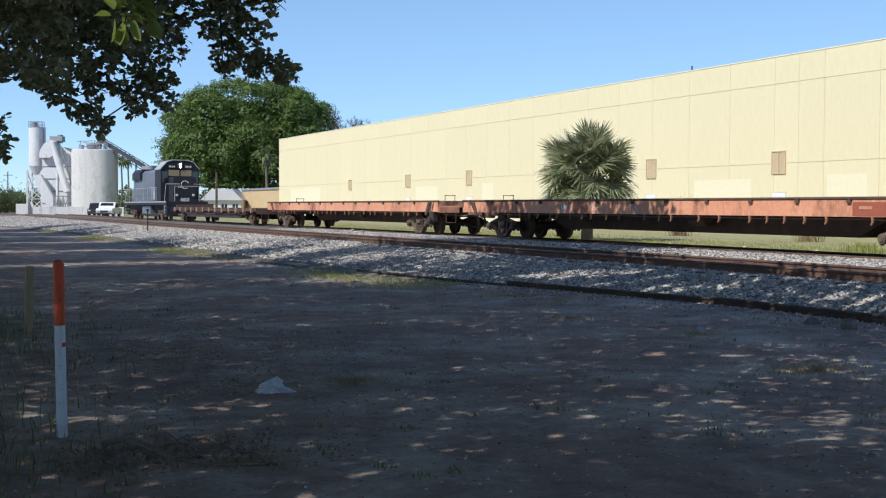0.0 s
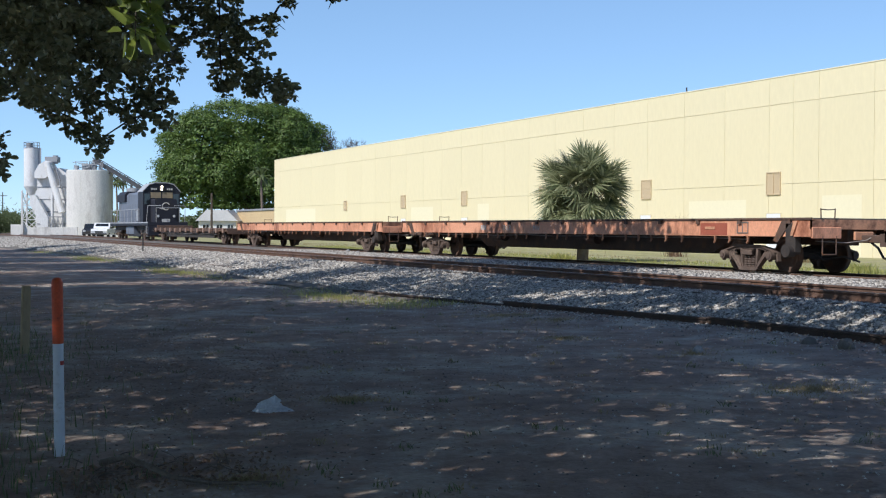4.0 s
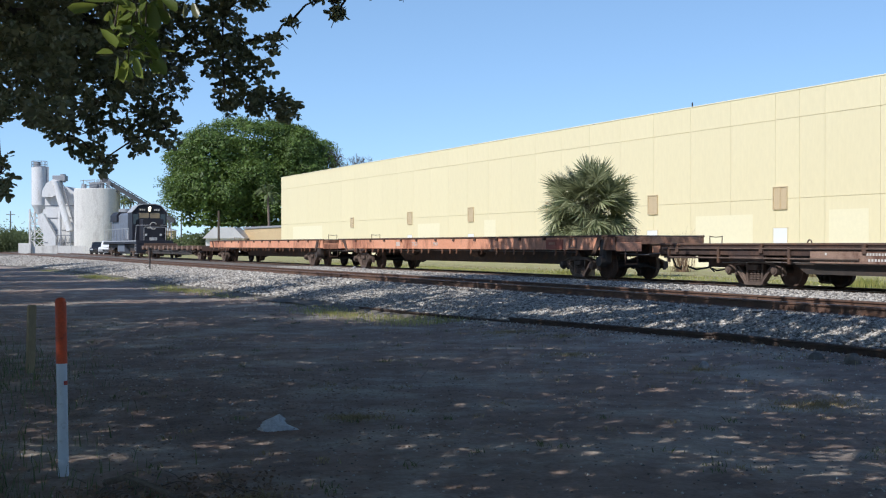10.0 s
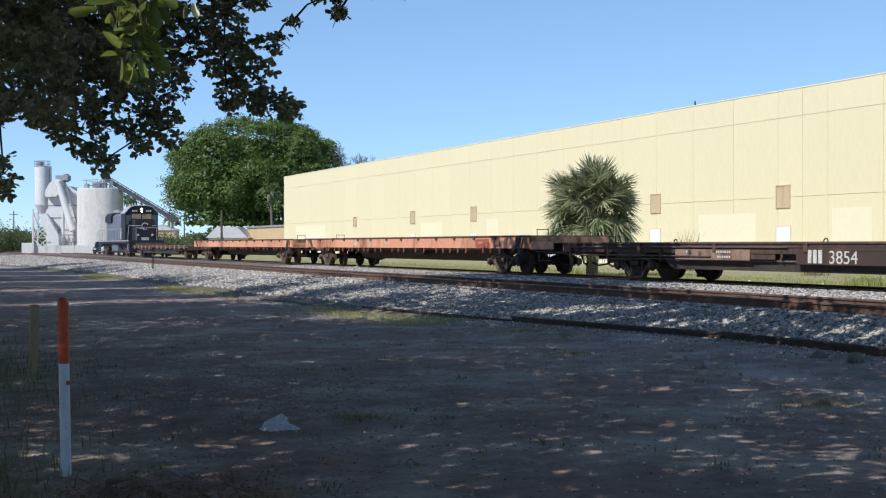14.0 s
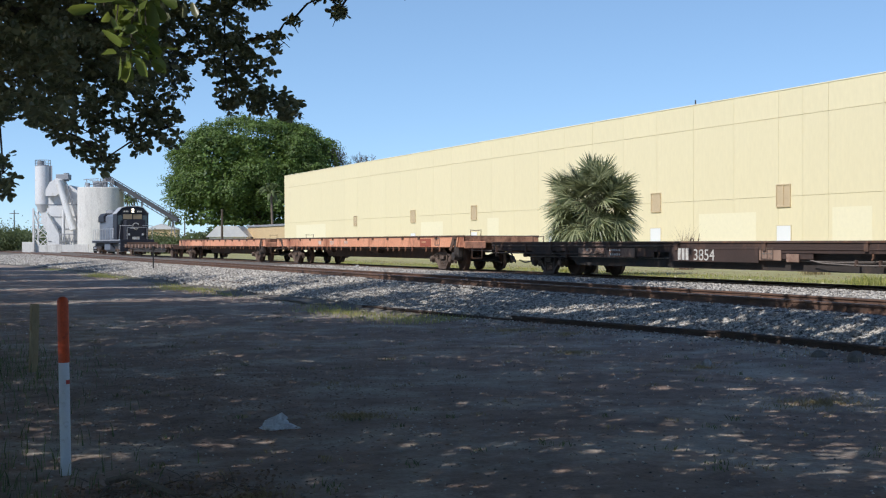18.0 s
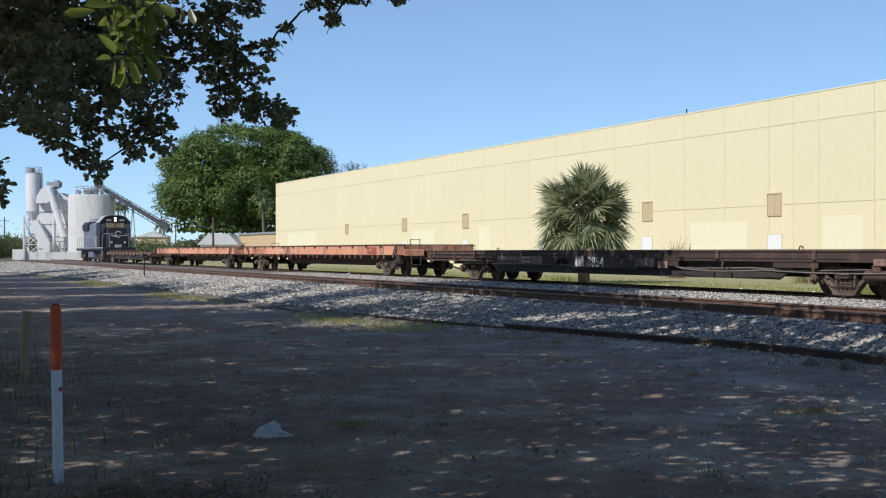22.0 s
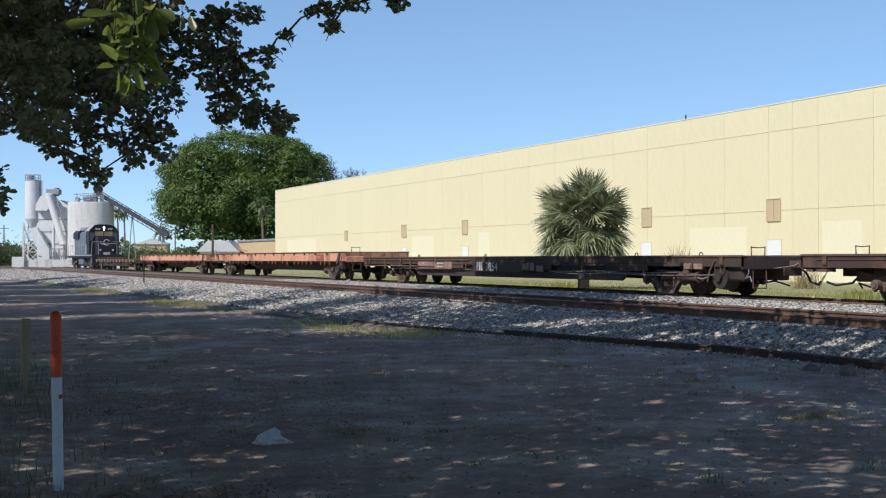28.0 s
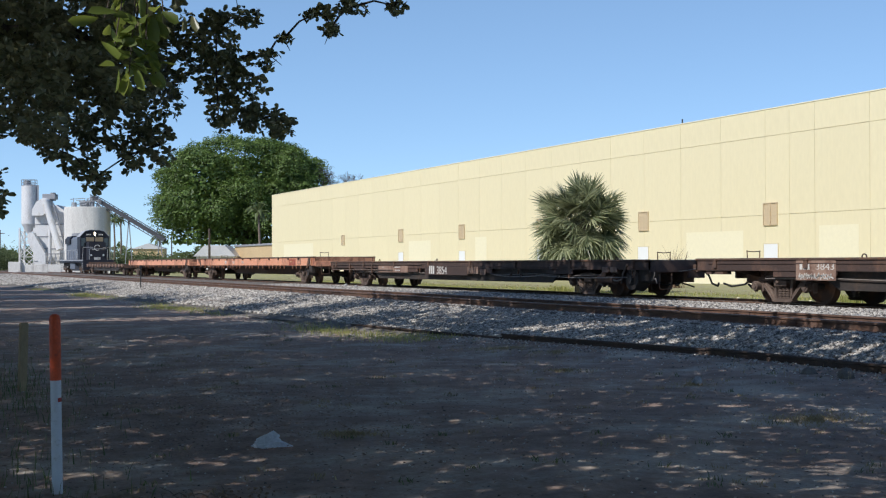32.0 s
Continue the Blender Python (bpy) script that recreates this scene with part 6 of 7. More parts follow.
def build_oaks():
    """Unseen oaks added to shade the yard and track bed as the view needs."""
    rng = np.random.default_rng(11)
    trees = []
    for x, y, lab in ((-6.0, 1.5, "unseen spreading oak added to shade the yard"), (-7.5, 24.0, "unseen tall oak added beside the yard for shade"), (-8.5, 42.0, "unseen oak added at the far edge for shade"), (-5.0, -9.0, "unseen oak added behind the standing place for shade")):
        x, y = site(x, y)
        t = thing("unseen_oak", lab, "tree", (x, y, 0.0), "oaks along the yard")
        part("trunk", limb_form([(0, 0, -0.1), (0.1, 0.05, 1.6), (0.0, 0.25, 3.4), (0.3, 0.3, 5.2)], 0.55, 0.36, 12), M["bark"], t)
        for k in range(5):
            a = 2 * math.pi * k / 5 + x + 0.62
            part("limb", limb_form([(0.2, 0.25, 4.2 + k * 0.2), (1.6 * math.cos(a), 1.6 * math.sin(a), 6.6), (3.6 * math.cos(a), 3.6 * math.sin(a), 8.6), (5.0 * math.cos(a), 5.0 * math.sin(a), 10.2)], 0.24, 0.05), M["bark"], t)
        trees.append((t, x, y))
    cot = 1 / math.tan(radians(SUN_UP))
    n = 25000
    gy = rng.uniform(-9, 69, n)
    edge = np.interp(gy, SHADE_Y, SHADE_X)
    gx = rng.uniform(-7, 20.6, n)
    keep = gx < edge + rng.normal(size=n) * 0.45 - 0.5
    # leaves left out to light patches of the bank and the turf below
    ripple = np.sin(gy * 1.25 + 0.4 * gx) * np.sin(gx * 1.1 - gy * 0.45) + 0.3 * np.sin(gy * 3.1 + gx)
    keep &= ~((gx > 9.6) & (gx < 14.6) & (gy > 17.5) & (ripple > 0.12))
    keep &= ~((np.abs(gx - 9.1) < 1.2) & (gy > 17) & (np.sin(gy * 0.42 + 0.6) > 0.35))
    # leaves left out to light a few lanes
    keep &= ~((gy > 21) & (gx > 2) & (np.sin(gy * 0.75 + 0.05 * gx) > 0.80))
    # leaves thinned to shape the dapples, two spots fitted to the view
    thin = 0.5 + 0.5 * np.sin(gx * 0.75 + 1.7 * np.sin(gy * 0.33 + 0.4)) * np.sin(gy * 0.62 - 0.3 * gx + 0.8)
    thin = thin * (1 - 0.9 * np.exp(-((gx - 2.6) / 1.9) ** 2 - ((gy - 9.6) / 2.6) ** 2))
    thin = thin + 0.7 * np.exp(-((gx - 1.9) / 1.3) ** 2 - ((gy - 6.4) / 0.5) ** 2)
    keep &= rng.random(n) > 0.02 + np.where((gx < 13.5) & (gy < 17), 0.20, 0.60) * thin ** 2
    gx, gy = site(gx[keep], gy[keep])
    # clusters raised until out of the camera's view, the rest dropped
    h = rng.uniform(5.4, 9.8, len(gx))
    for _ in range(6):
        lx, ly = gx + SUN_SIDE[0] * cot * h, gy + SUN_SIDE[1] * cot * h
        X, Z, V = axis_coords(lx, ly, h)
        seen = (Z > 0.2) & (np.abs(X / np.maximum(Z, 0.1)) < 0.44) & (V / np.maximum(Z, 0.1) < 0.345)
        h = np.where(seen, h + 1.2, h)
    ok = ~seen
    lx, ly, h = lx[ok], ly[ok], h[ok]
    fx, fy = lx - SUN_SIDE[0] * cot * h, ly - SUN_SIDE[1] * cot * h
    close = (fx > -1.5) & (fx < 14.5) & (fy > 4) & (fy < 24)
    spots = np.stack([lx, ly, h], 1)
    c = np.concatenate([np.repeat(spots[~close], 30, 0), np.repeat(spots[close], 72, 0)])
    size = np.concatenate([np.full((~close).sum() * 30, 0.278), np.full(close.sum() * 72, 0.18)])
    c = c + rng.normal(size=c.shape) * np.array([0.62, 0.62, 0.45])
    # leaves that still show to the camera are dropped
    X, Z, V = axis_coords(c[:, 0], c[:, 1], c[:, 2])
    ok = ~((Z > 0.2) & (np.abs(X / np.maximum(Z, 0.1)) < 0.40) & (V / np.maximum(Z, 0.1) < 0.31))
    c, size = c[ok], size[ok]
    # long openings cut so that sun streaks land where they fit the view
    fx, fy = c[:, 0] - SUN_SIDE[0] * cot * c[:, 2], c[:, 1] - SUN_SIDE[1] * cot * c[:, 2]
    ca, sa = math.cos(radians(AXIS)), math.sin(radians(AXIS))
    chance = [(x, y, rng.uniform(0.08, 0.22), 0.015) for x, y in zip(rng.uniform(1.5, 10, 100), rng.uniform(6, 22, 100))]
    shut = np.ones(len(c), bool)
    for px, py, r, w in [(*q, 0.045) for q in YARD_STREAKS] + [(*q, 0.11) for q in BANK_STREAKS] + chance:
        dx, dy = fx - px, fy - py
        shut &= (((dx * ca - dy * sa) / (r + 0.05)) ** 2 + ((dx * sa + dy * ca) / (w + 0.05)) ** 2 > 1) | (rng.random(len(c)) > 0.96)
    c, size = c[shut], size[shut]
    # an opening that lets the sun onto the near sprig
    off = c - np.array(SPRIG)
    run = off @ np.array(to_sun)
    ok = (np.linalg.norm(off - run[:, None] * np.array(to_sun), axis=1) > 0.75) | (run < 0)
    c, size = c[ok], size[ok]
    # each leaf goes to the nearest of the unseen trunks
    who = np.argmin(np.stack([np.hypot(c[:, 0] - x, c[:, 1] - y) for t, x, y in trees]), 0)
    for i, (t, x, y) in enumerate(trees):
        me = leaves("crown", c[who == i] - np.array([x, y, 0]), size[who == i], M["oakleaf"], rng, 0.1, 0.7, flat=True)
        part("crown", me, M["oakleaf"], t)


SPRIG = (0.70, 3.853, 2.44)


def build_boughs():
    """Low boughs of the oak that hang into view. Each cluster: hundredths across and up the view per metre of depth, and its spread."""
    rng = np.random.default_rng(21)
    bough = thing("oak_bough", "dark hanging oak boughs with clustered round leaves", "branch", (0, 0, 0))
    c30, s30 = math.cos(radians(AXIS)), math.sin(radians(AXIS))

    def at(u, v, d):
        x = u / 100 * d
        e = d * REACH
        return np.array([x * c30 + e * s30, e * c30 - x * s30, EYE.z + v / 100 * d])

    mass = ((-45, 23.5, 7, 6, 9), (-38, 24, 7, 6, 10), (-43, 17.5, 5, 4.5, 9), (-37, 18.5, 4.5, 4.2, 9), (-32, 20.5, 3.6, 5, 9.5), (-32, 26, 4, 3, 9), (-46.5, 14.4, 1.6, 2.0, 8), (-41, 13.4, 2.4, 1.8, 8.5))
    hang = ((-45.8, 7.2, 1.0, 2.6, 7.5), (-28.6, 12.0, 1.2, 2.2, 9), (-35.4, 8.6, 1.2, 1.6, 9), (-31.6, 10.6, 0.9, 1.4, 9), (-39.5, 11.6, 1.4, 1.2, 9), (-37.0, 11.5, 2.0, 3.2, 9), (-33.8, 14.2, 2.3, 2.8, 9), (-30.5, 13.2, 1.4, 2.6, 9), (-28.5, 18.0, 2.4, 3.4, 9.5), (-26.2, 22.4, 2.8, 3.4, 9.5), (-22.8, 23.6, 2.6, 2.4, 9.5))
    out = ((-22.8, 19.4, 2.2, 2.2, 9.2), (-22.6, 15.2, 1.6, 1.9, 9.2), (-19.8, 17.6, 2.1, 2.2, 9.2), (-18.2, 14.6, 2.2, 1.4, 9.2), (-16.2, 14.2, 1.4, 1.6, 9.2), (-20.8, 20.6, 2.0, 1.4, 9.2), (-17.4, 21.4, 1.0, 0.5, 9.2), (-15.8, 23.0, 0.6, 0.5, 9.2), (-17.6, 20.0, 0.5, 0.7, 9.2), (-20.4, 25.4, 2.2, 1.0, 9.4))
    tips = ((-12.4, 25.6, 1.6, 0.7, 8.6), (-10.8, 24.2, 0.9, 0.8, 8.6), (-8.6, 26.3, 1.6, 0.8, 8.6), (-4.2, 26.4, 1.1, 0.5, 8.6))
    pts, nodes = [], []
    for grp, dens in ((mass, 58), (hang, 36), (out, 42), (tips, 36)):
        for u, v, ru, rv, d in grp:
            n = int(dens * ru * rv) + 10
            for _ in range(n // 4 + 1):
                a, r = rng.uniform(0, 2 * math.pi), math.sqrt(rng.uniform(0, 1))
                dd = d + rng.normal() * (0.9 if grp is mass else 0.25)
                q = at(u + ru * r * math.cos(a), v + rv * r * math.sin(a), dd)
                k = rng.integers(6, 11)
                pts.append(q + rng.normal(size=(k, 3)) * 0.012)
            nodes.append(at(u, v, d))
    c = np.concatenate(pts)
    part("foliage", leaves("leaves", c, 0.064, M["oakleaf"], rng, 0.2, 0.64, 0.10, None, True), M["oakleaf"], bough)
    # twigs from cluster to cluster
    tw = Form()
    for i, p in enumerate(nodes):
        best = sorted(range(i), key=lambda j: np.linalg.norm(nodes[j] - p))[:1]
        for j in best:
            a, b = Vector(nodes[j]), Vector(p)
            mid = a.lerp(b, 0.5) + Vector((0, 0, 0.05))
            tw.path([a, mid, b], 0.013, 5, 0.006)
        for _ in range(4):
            q = Vector(p) + Vector(rng.normal(size=3) * 0.07)
            tw.path([Vector(p), q], 0.007, 4, 0.003)
    part("twig_spray", tw, M["bark"], bough, "thin dark twigs")
    lim = limb_form([(-6.7, 0.8, 5.2), (-4.6, 4.6, 6.0), (-2.6, 8.2, 6.0), tuple(nodes[0]), tuple(nodes[1]), tuple(nodes[4])], 0.17, 0.03)
    part("limb", lim, M["bark"], bough)
    # pale lace caught in the leaves
    lc = np.repeat(at(-28.0, 18.2, 9.0)[None], 160, 0) + rng.normal(size=(160, 3)) * np.array([0.07, 0.07, 0.12])
    tagged(part("pale_lace", leaves("pale_lace", lc, 0.06, M["moss"], rng, 0.8, 0.12), M["moss"], bough, "pale grey lace of dry growth"), kind="stuff")
    # nodding near sprig; its sunlit tone is put into the leaf colour
    hub = np.array(SPRIG)
    sp = thing("leafy_sprig", "near sprig of sunlit yellow-green leaves", "branch", tuple(hub))
    tws = Form()
    tip = [np.array(q) for q in ((0.0, 0.0, 0.10), (0.02, 0.02, -0.04), (0.05, 0.0, -0.12), (-0.05, -0.02, -0.10), (0.09, 0.03, -0.17), (0.0, 0.0, -0.19), (-0.08, 0.0, -0.02), (0.10, 0.0, 0.02))]
    base = Vector((0.02, 0.01, 0.55))
    ctr = []
    for q in tip:
        tws.path([base, Vector(q).lerp(base, 0.5) + Vector((0.01, 0, 0.02)), Vector(q)], 0.005, 5, 0.002)
        ctr.append(q * 0.85 + rng.normal(size=(8, 3)) * 0.02)
    part("foliage", leaves("sprig_leaves", np.concatenate(ctr), 0.078, M["sunleaf"], rng, 0.8, 0.46, 0.1, None, True), M["sunleaf"], sp, "leaves coloured as sunlit")
    part("twig_spray", tws, M["bark"], sp)
    far_tip = thing("leafy_sprig", "near sprig of dim green leaves against the crown", "branch", tuple(at(-28.5, 27.8, 3.3)))
    ctr = np.concatenate([rng.normal(size=(7, 3)) * 0.03 + np.array((dx, 0, dz)) for dx, dz in ((0, 0), (0.05, -0.06), (-0.06, 0.02), (0.1, 0.05), (-0.02, -0.11))])
    part("foliage", leaves("sprig_leaves", ctr, 0.07, M["oakleaf"], rng, 0.5, 0.42, 0.1, None, True), M["oakleaf"], far_tip)
    return sp, hub


def build_big_tree():
    """The broad shade tree beyond the end of the warehouse."""
    rng = np.random.default_rng(31)
    X, Y = afar(-11.2, 150)
    t = thing("shade_tree", "broad dark green shade tree with lobed crown", "tree", Matrix.Translation((X, Y, 0.35)) @ Matrix.Scale(1.19, 4))
    part("trunk", limb_form([(0.8, 0, 0), (1.0, 0, 2.2), (0.4, 0, 4.6), (0, 0, 7)], 0.75, 0.5, 12), M["bark"], t)
    for k in range(9):
        a = 2 * math.pi * k / 9 + 0.3
        part("limb", limb_form([(0.6, 0, 3.0 + 0.2 * k), (3 * math.cos(a), 3 * math.sin(a), 6.5), (6.5 * math.cos(a), 6.5 * math.sin(a), 9.4), (9 * math.cos(a), 9 * math.sin(a), 11.5)], 0.36, 0.08), M["bark"], t)
    n = 125
    lobes = []
    c, s = math.cos(radians(AXIS)), math.sin(radians(AXIS))
    while len(lobes) < n:
        a = rng.uniform(0, 2 * math.pi)
        e = rng.uniform(-0.66, 1.0)
        r = math.sqrt(max(0.0, 1 - max(e, 0) ** 2.6)) * rng.uniform(0.80, 1.0)
        lx, ly = 11.3 * r * math.cos(a), 10.2 * r * math.sin(a)
        z = 9.1 + 7.6 * e - 0.12 * max(-lx - 4, 0) - 0.10 * max(lx - 3, 0)
        if z < 4.5 + 0.42 * max(-lx - 5, 0):
            continue
        lobes.append((lx * c + ly * s, -lx * s + ly * c, z, rng.uniform(1.0, 2.1)))
    pts, face = [], []
    for x, y, z, r in lobes:
        k = int(300 * r * r)
        d = rng.normal(size=(k, 3))
        d[:, 2] += 0.7
        d /= np.linalg.norm(d, axis=1)[:, None]
        lump = 1 + 0.30 * np.sin(6 * d[:, :1] + x) * np.sin(6 * d[:, 1:2] + y) + 0.16 * np.sin(11 * d[:, 2:] + z)
        pts.append(np.array([x, y, z]) + d * r * lump * np.array([1.15, 1.15, 0.74]) * rng.uniform(0.72, 1.08, (k, 1)))
        face.append(d * 0.8 + np.array([0, 0, 0.35]))
    part("crown", leaves("crown", np.concatenate(pts), 0.27, M["figleaf"], rng, 0.35, 0.55, 0.18, np.concatenate(face)), M["figleaf"], t)
    inner = np.clip(rng.normal(size=(24000, 3)), -1.75, 1.75) * np.array([4.8, 4.6, 3.0]) + np.array([0, 0, 9.2])
    part("inner_crown", leaves("inner_crown", inner, 0.5, M["figleaf"], rng, 0.2, 0.62), M["figleaf"], t, "dark inner foliage")


def frond_mesh(name, rng, L=0.78, n=30, droop=0.25):
    """A fan leaf: stalk along +x, blades spread from its end."""
    v, q = [], []

    def strip(a, b, cpt, w):
        d = b - a
        side = np.cross(d, np.array([0, 0, 1.0]))
        side = side / (np.linalg.norm(side) + 1e-6) * w
        o = len(v)
        v.extend([a - side * 0.5, a + side * 0.5, b + side, b - side, cpt + side * 0.12, cpt - side * 0.12])
        q.extend([(o, o + 1, o + 2, o + 3), (o + 3, o + 2, o + 4, o + 5)])

    root, hub = np.zeros(3), np.array([1.06, 0, 0.06])
    strip(root, np.array([0.5, 0, 0.08]), hub, 0.016)
    tilt = 0.10 + droop * 1.7
    e1 = np.array([math.cos(tilt), 0, -math.sin(tilt)])
    e2 = np.array([math.sin(tilt), 0, math.cos(tilt)])
    for i in range(n):
        a = lerp(-2.3, 2.3, i / (n - 1)) + rng.normal() * 0.03
        ln = L * (1.0 - 0.22 * abs(a) / 2.3) * rng.uniform(0.9, 1.08)
        d = e1 * math.cos(a) + np.array([0, 1.0, 0]) * math.sin(a) + e2 * (0.12 + rng.normal() * 0.05)
        b = hub + d * ln * 0.55
        e = hub + d * ln - np.array([0, 0, droop * ln * rng.uniform(0.2, 0.7)])
        strip(hub + d * 0.03, b, e, 0.027)
    return numpy_mesh(name, np.array(v), q, M["palmleaf"])


def build_palm():
    rng = np.random.default_rng(41)
    p = thing("cabbage_palm", "full round cabbage palm with fan leaves and dead skirts", "palm", Matrix.Translation((*PALM, 0.32)) @ Matrix.Scale(1.30, 4))
    part("trunk", limb_form([(0, 0, -0.1), (0.03, 0, 0.9), (0.0, 0.02, 1.6), (0, 0, 2.45)], 0.2, 0.17, 12), M["palmbark"], p, "rough grey-brown trunk")
    bt = Form().box((-0.03, -0.05, 0), (0.03, 0.05, 0.3), 0.01).mesh("leaf_boot")
    for i in range(36):
        a, z = i * 2.4, 0.6 + i * 0.045
        part("leaf_boot", bt, M["palmbark"], p, "", pose(0.17 * math.cos(a), 0.17 * math.sin(a), z, 0, 25, math.degrees(a)))
    var = [frond_mesh("frond", rng, 0.66 + 0.03 * i, 26, d) for i, d in enumerate((0.03, 0.10, 0.20, 0.36))]
    n = 165
    for i in range(n):
        f = i / (n - 1)
        e = math.degrees(math.asin(lerp(0.99, -0.82, f))) + rng.uniform(-9, 9)
        s = rng.uniform(0.90, 1.1) * (0.68 if i % 4 == 0 else 1.0)
        m = Matrix.Translation((0, 0, 2.22 - 0.5 * max(f - 0.6, 0))) @ Euler((0, radians(-e), radians(i * 137.5 + rng.uniform(-12, 12)))).to_matrix().to_4x4() @ Matrix.Rotation(radians(rng.uniform(-50, 50)), 4, "X") @ Matrix.Scale(s, 4)
        part("frond", var[min(3, int(rng.uniform(0, 1.4) + 2.6 * f))], M["palmleaf"], p, "", m)
    for i in range(40):
        m = Matrix.Translation((0, 0, 2.40)) @ Euler((0, radians(rng.uniform(-80, 25)), radians(i * 137.5))).to_matrix().to_4x4() @ Matrix.Rotation(radians(rng.uniform(-60, 60)), 4, "X") @ Matrix.Scale(rng.uniform(0.45, 0.72), 4)
        part("frond", var[i % 3], M["palmleaf"], p, "", m)
    for i in range(34):
        m = Matrix.Translation((0, 0, rng.uniform(1.55, 1.95))) @ Euler((0, radians(rng.uniform(2, 34)), radians(i * 137.5 + rng.uniform(-12, 12)))).to_matrix().to_4x4() @ Matrix.Rotation(radians(rng.uniform(-35, 35)), 4, "X") @ Matrix.Scale(rng.uniform(0.92, 1.1), 4)
        part("frond", var[2 + i % 2], M["palmleaf"], p, "", m)
    dead = [frond_mesh("dead_frond", rng, 0.6, 20, 0.6) for _ in range(2)]
    for d in dead:
        d.materials.clear()
        d.materials.append(M["deadfrond"])
    for i in range(10):
        m = Matrix.Translation((0, 0, 2.0)) @ Euler((0, radians(rng.uniform(38, 72)), radians(i * 49))).to_matrix().to_4x4()
        part("dead_frond", dead[i % 2], M["deadfrond"], p, "pale dead hanging frond", m)


PALM = (26.9, 43.9)


def far_palm(brg, dep, hgt, seed):
    rng = np.random.default_rng(seed)
    x, y = afar(brg, dep)
    t = thing("tall_palm", "distant tall palm behind the plant", "palm", (x, y, 0.35), "distant palms")
    part("trunk", limb_form([(0, 0, 0), (0.2, 0, hgt * 0.5), (0, 0, hgt)], 0.22, 0.16, 8), M["palmbark"], t)
    fr = Form()
    for i in range(26):
        a, e = i * 2.4, rng.uniform(-0.6, 1.2)
        d = Vector((math.cos(a) * math.cos(e), math.sin(a) * math.cos(e), math.sin(e)))
        b = Vector((0, 0, hgt)) + d * 1.3
        c = b + d * 1.0 - Vector((0, 0, 0.9))
        w = d.cross(Vector((0, 0, 1))).normalized() * 0.28
        fr.add([(0, 0, hgt), b + w, c, b - w, b + Vector((0, 0, 0.15))], [(0, 1, 4), (1, 2, 4), (2, 3, 4), (3, 0, 4)])
    part("crown", fr, M["farleaf"], t)


def build_far_greens():
    rng = np.random.default_rng(51)
    # bushes along the plant and the yard's far edge
    spots = [(-25.4, 150, 5, 5.2), (-23.9, 168, 6, 4.6), (-24.7, 150, 4, 4.4), (-26.6, 140, 5, 5.5), (-16.3, 122, 2.6, 3.0), (-15.6, 120, 2.2, 2.4), (-17.3, 150, 3.5, 3.6), (-14.2, 150, 3.0, 3.2), (-10.9, 170, 6, 4.5), (-12.2, 140, 3, 2.6)]
    for brg, dep, r, hh in spots:
        x, y = afar(brg, dep)
        b = thing("far_bush", "distant green bush beside the plant", "bush", (x, y, 0.35), "distant bushes")
        n = int(1300 * r)
        k = rng.normal(size=(n, 3)) * np.array([r * 0.42, r * 0.42, hh * 0.2]) + np.array([0, 0, hh * 0.40])
        k[:, 2] = np.abs(k[:, 2])
        part("foliage", leaves("foliage", k, 0.24, M["farleaf"], rng, 0.1, 0.65), M["farleaf"], b)
        part("stem", limb_form([(0, 0, -0.1), (0.1, 0, hh * 0.6)], 0.1, 0.04, 6), M["bark"], b)
    for brg, dep, hh, sd in ((-18.35, 200, 10.5, 1), (-18.0, 205, 11.2, 2), (-15.9, 190, 6.5, 3), (-10.3, 135, 8.6, 4)):
        far_palm(brg, dep, hh, sd)
    n = 26000
    brg = rng.uniform(-40, 45, n)
    dep = rng.uniform(260, 330, n)
    x = dep * np.tan(np.radians(brg))
    dep = dep * REACH
    c, s = math.cos(radians(AXIS)), math.sin(radians(AXIS))
    z = rng.random(n) ** 1.2 * 4.6 * (1 + 0.35 * np.sin(brg * 1.3) + 0.2 * np.sin(brg * 4.1)) + 0.4
    pts = np.stack([x * c + dep * s, dep * c - x * s, z], 1)
    tagged(new("far_woods", leaves("far_woods", pts, 1.15, M["farleaf"], rng, 0.1, 0.8)), "low green line of distant woods", "woods", kind="stuff")
    # bare brown tree behind the warehouse
    x, y = afar(-5.3, 150)
    t = thing("bare_tree", "sparse brown leafless tree behind the warehouse", "tree", (x, y, 0.35))
    f = Form()

    def grow(p, d, ln, r, lv):
        q = p + d * ln
        f.tube(p, q, r, r * 0.6, 5, False)
        if lv:
            for _ in range(3):
                w = (d + Vector(rng.normal(size=3) * 0.5) + Vector((0, 0, 0.15))).normalized()
                grow(q, w, ln * 0.68, r * 0.6, lv - 1)

    for k in range(9):
        o = Vector(((k - 4.0) * 1.15, (k % 3) * 0.8, 7.8 - 0.2 * k))
        grow(o, Vector((rng.normal() * 0.25, 0, 1)).normalized(), 3.4, 0.16, 4)
    part("twig_crown", f, M["bark"], t, "bare brown crown of twigs")
    part("trunk", limb_form([(0, 0, -0.1), (0, 0, 5.6)], 0.4, 0.3, 8).path([Vector((-4.6, 0, 8.2)), Vector((0, 0, 4.2)), Vector((4.6, 0, 6.6))], 0.2, 6), M["bark"], t)


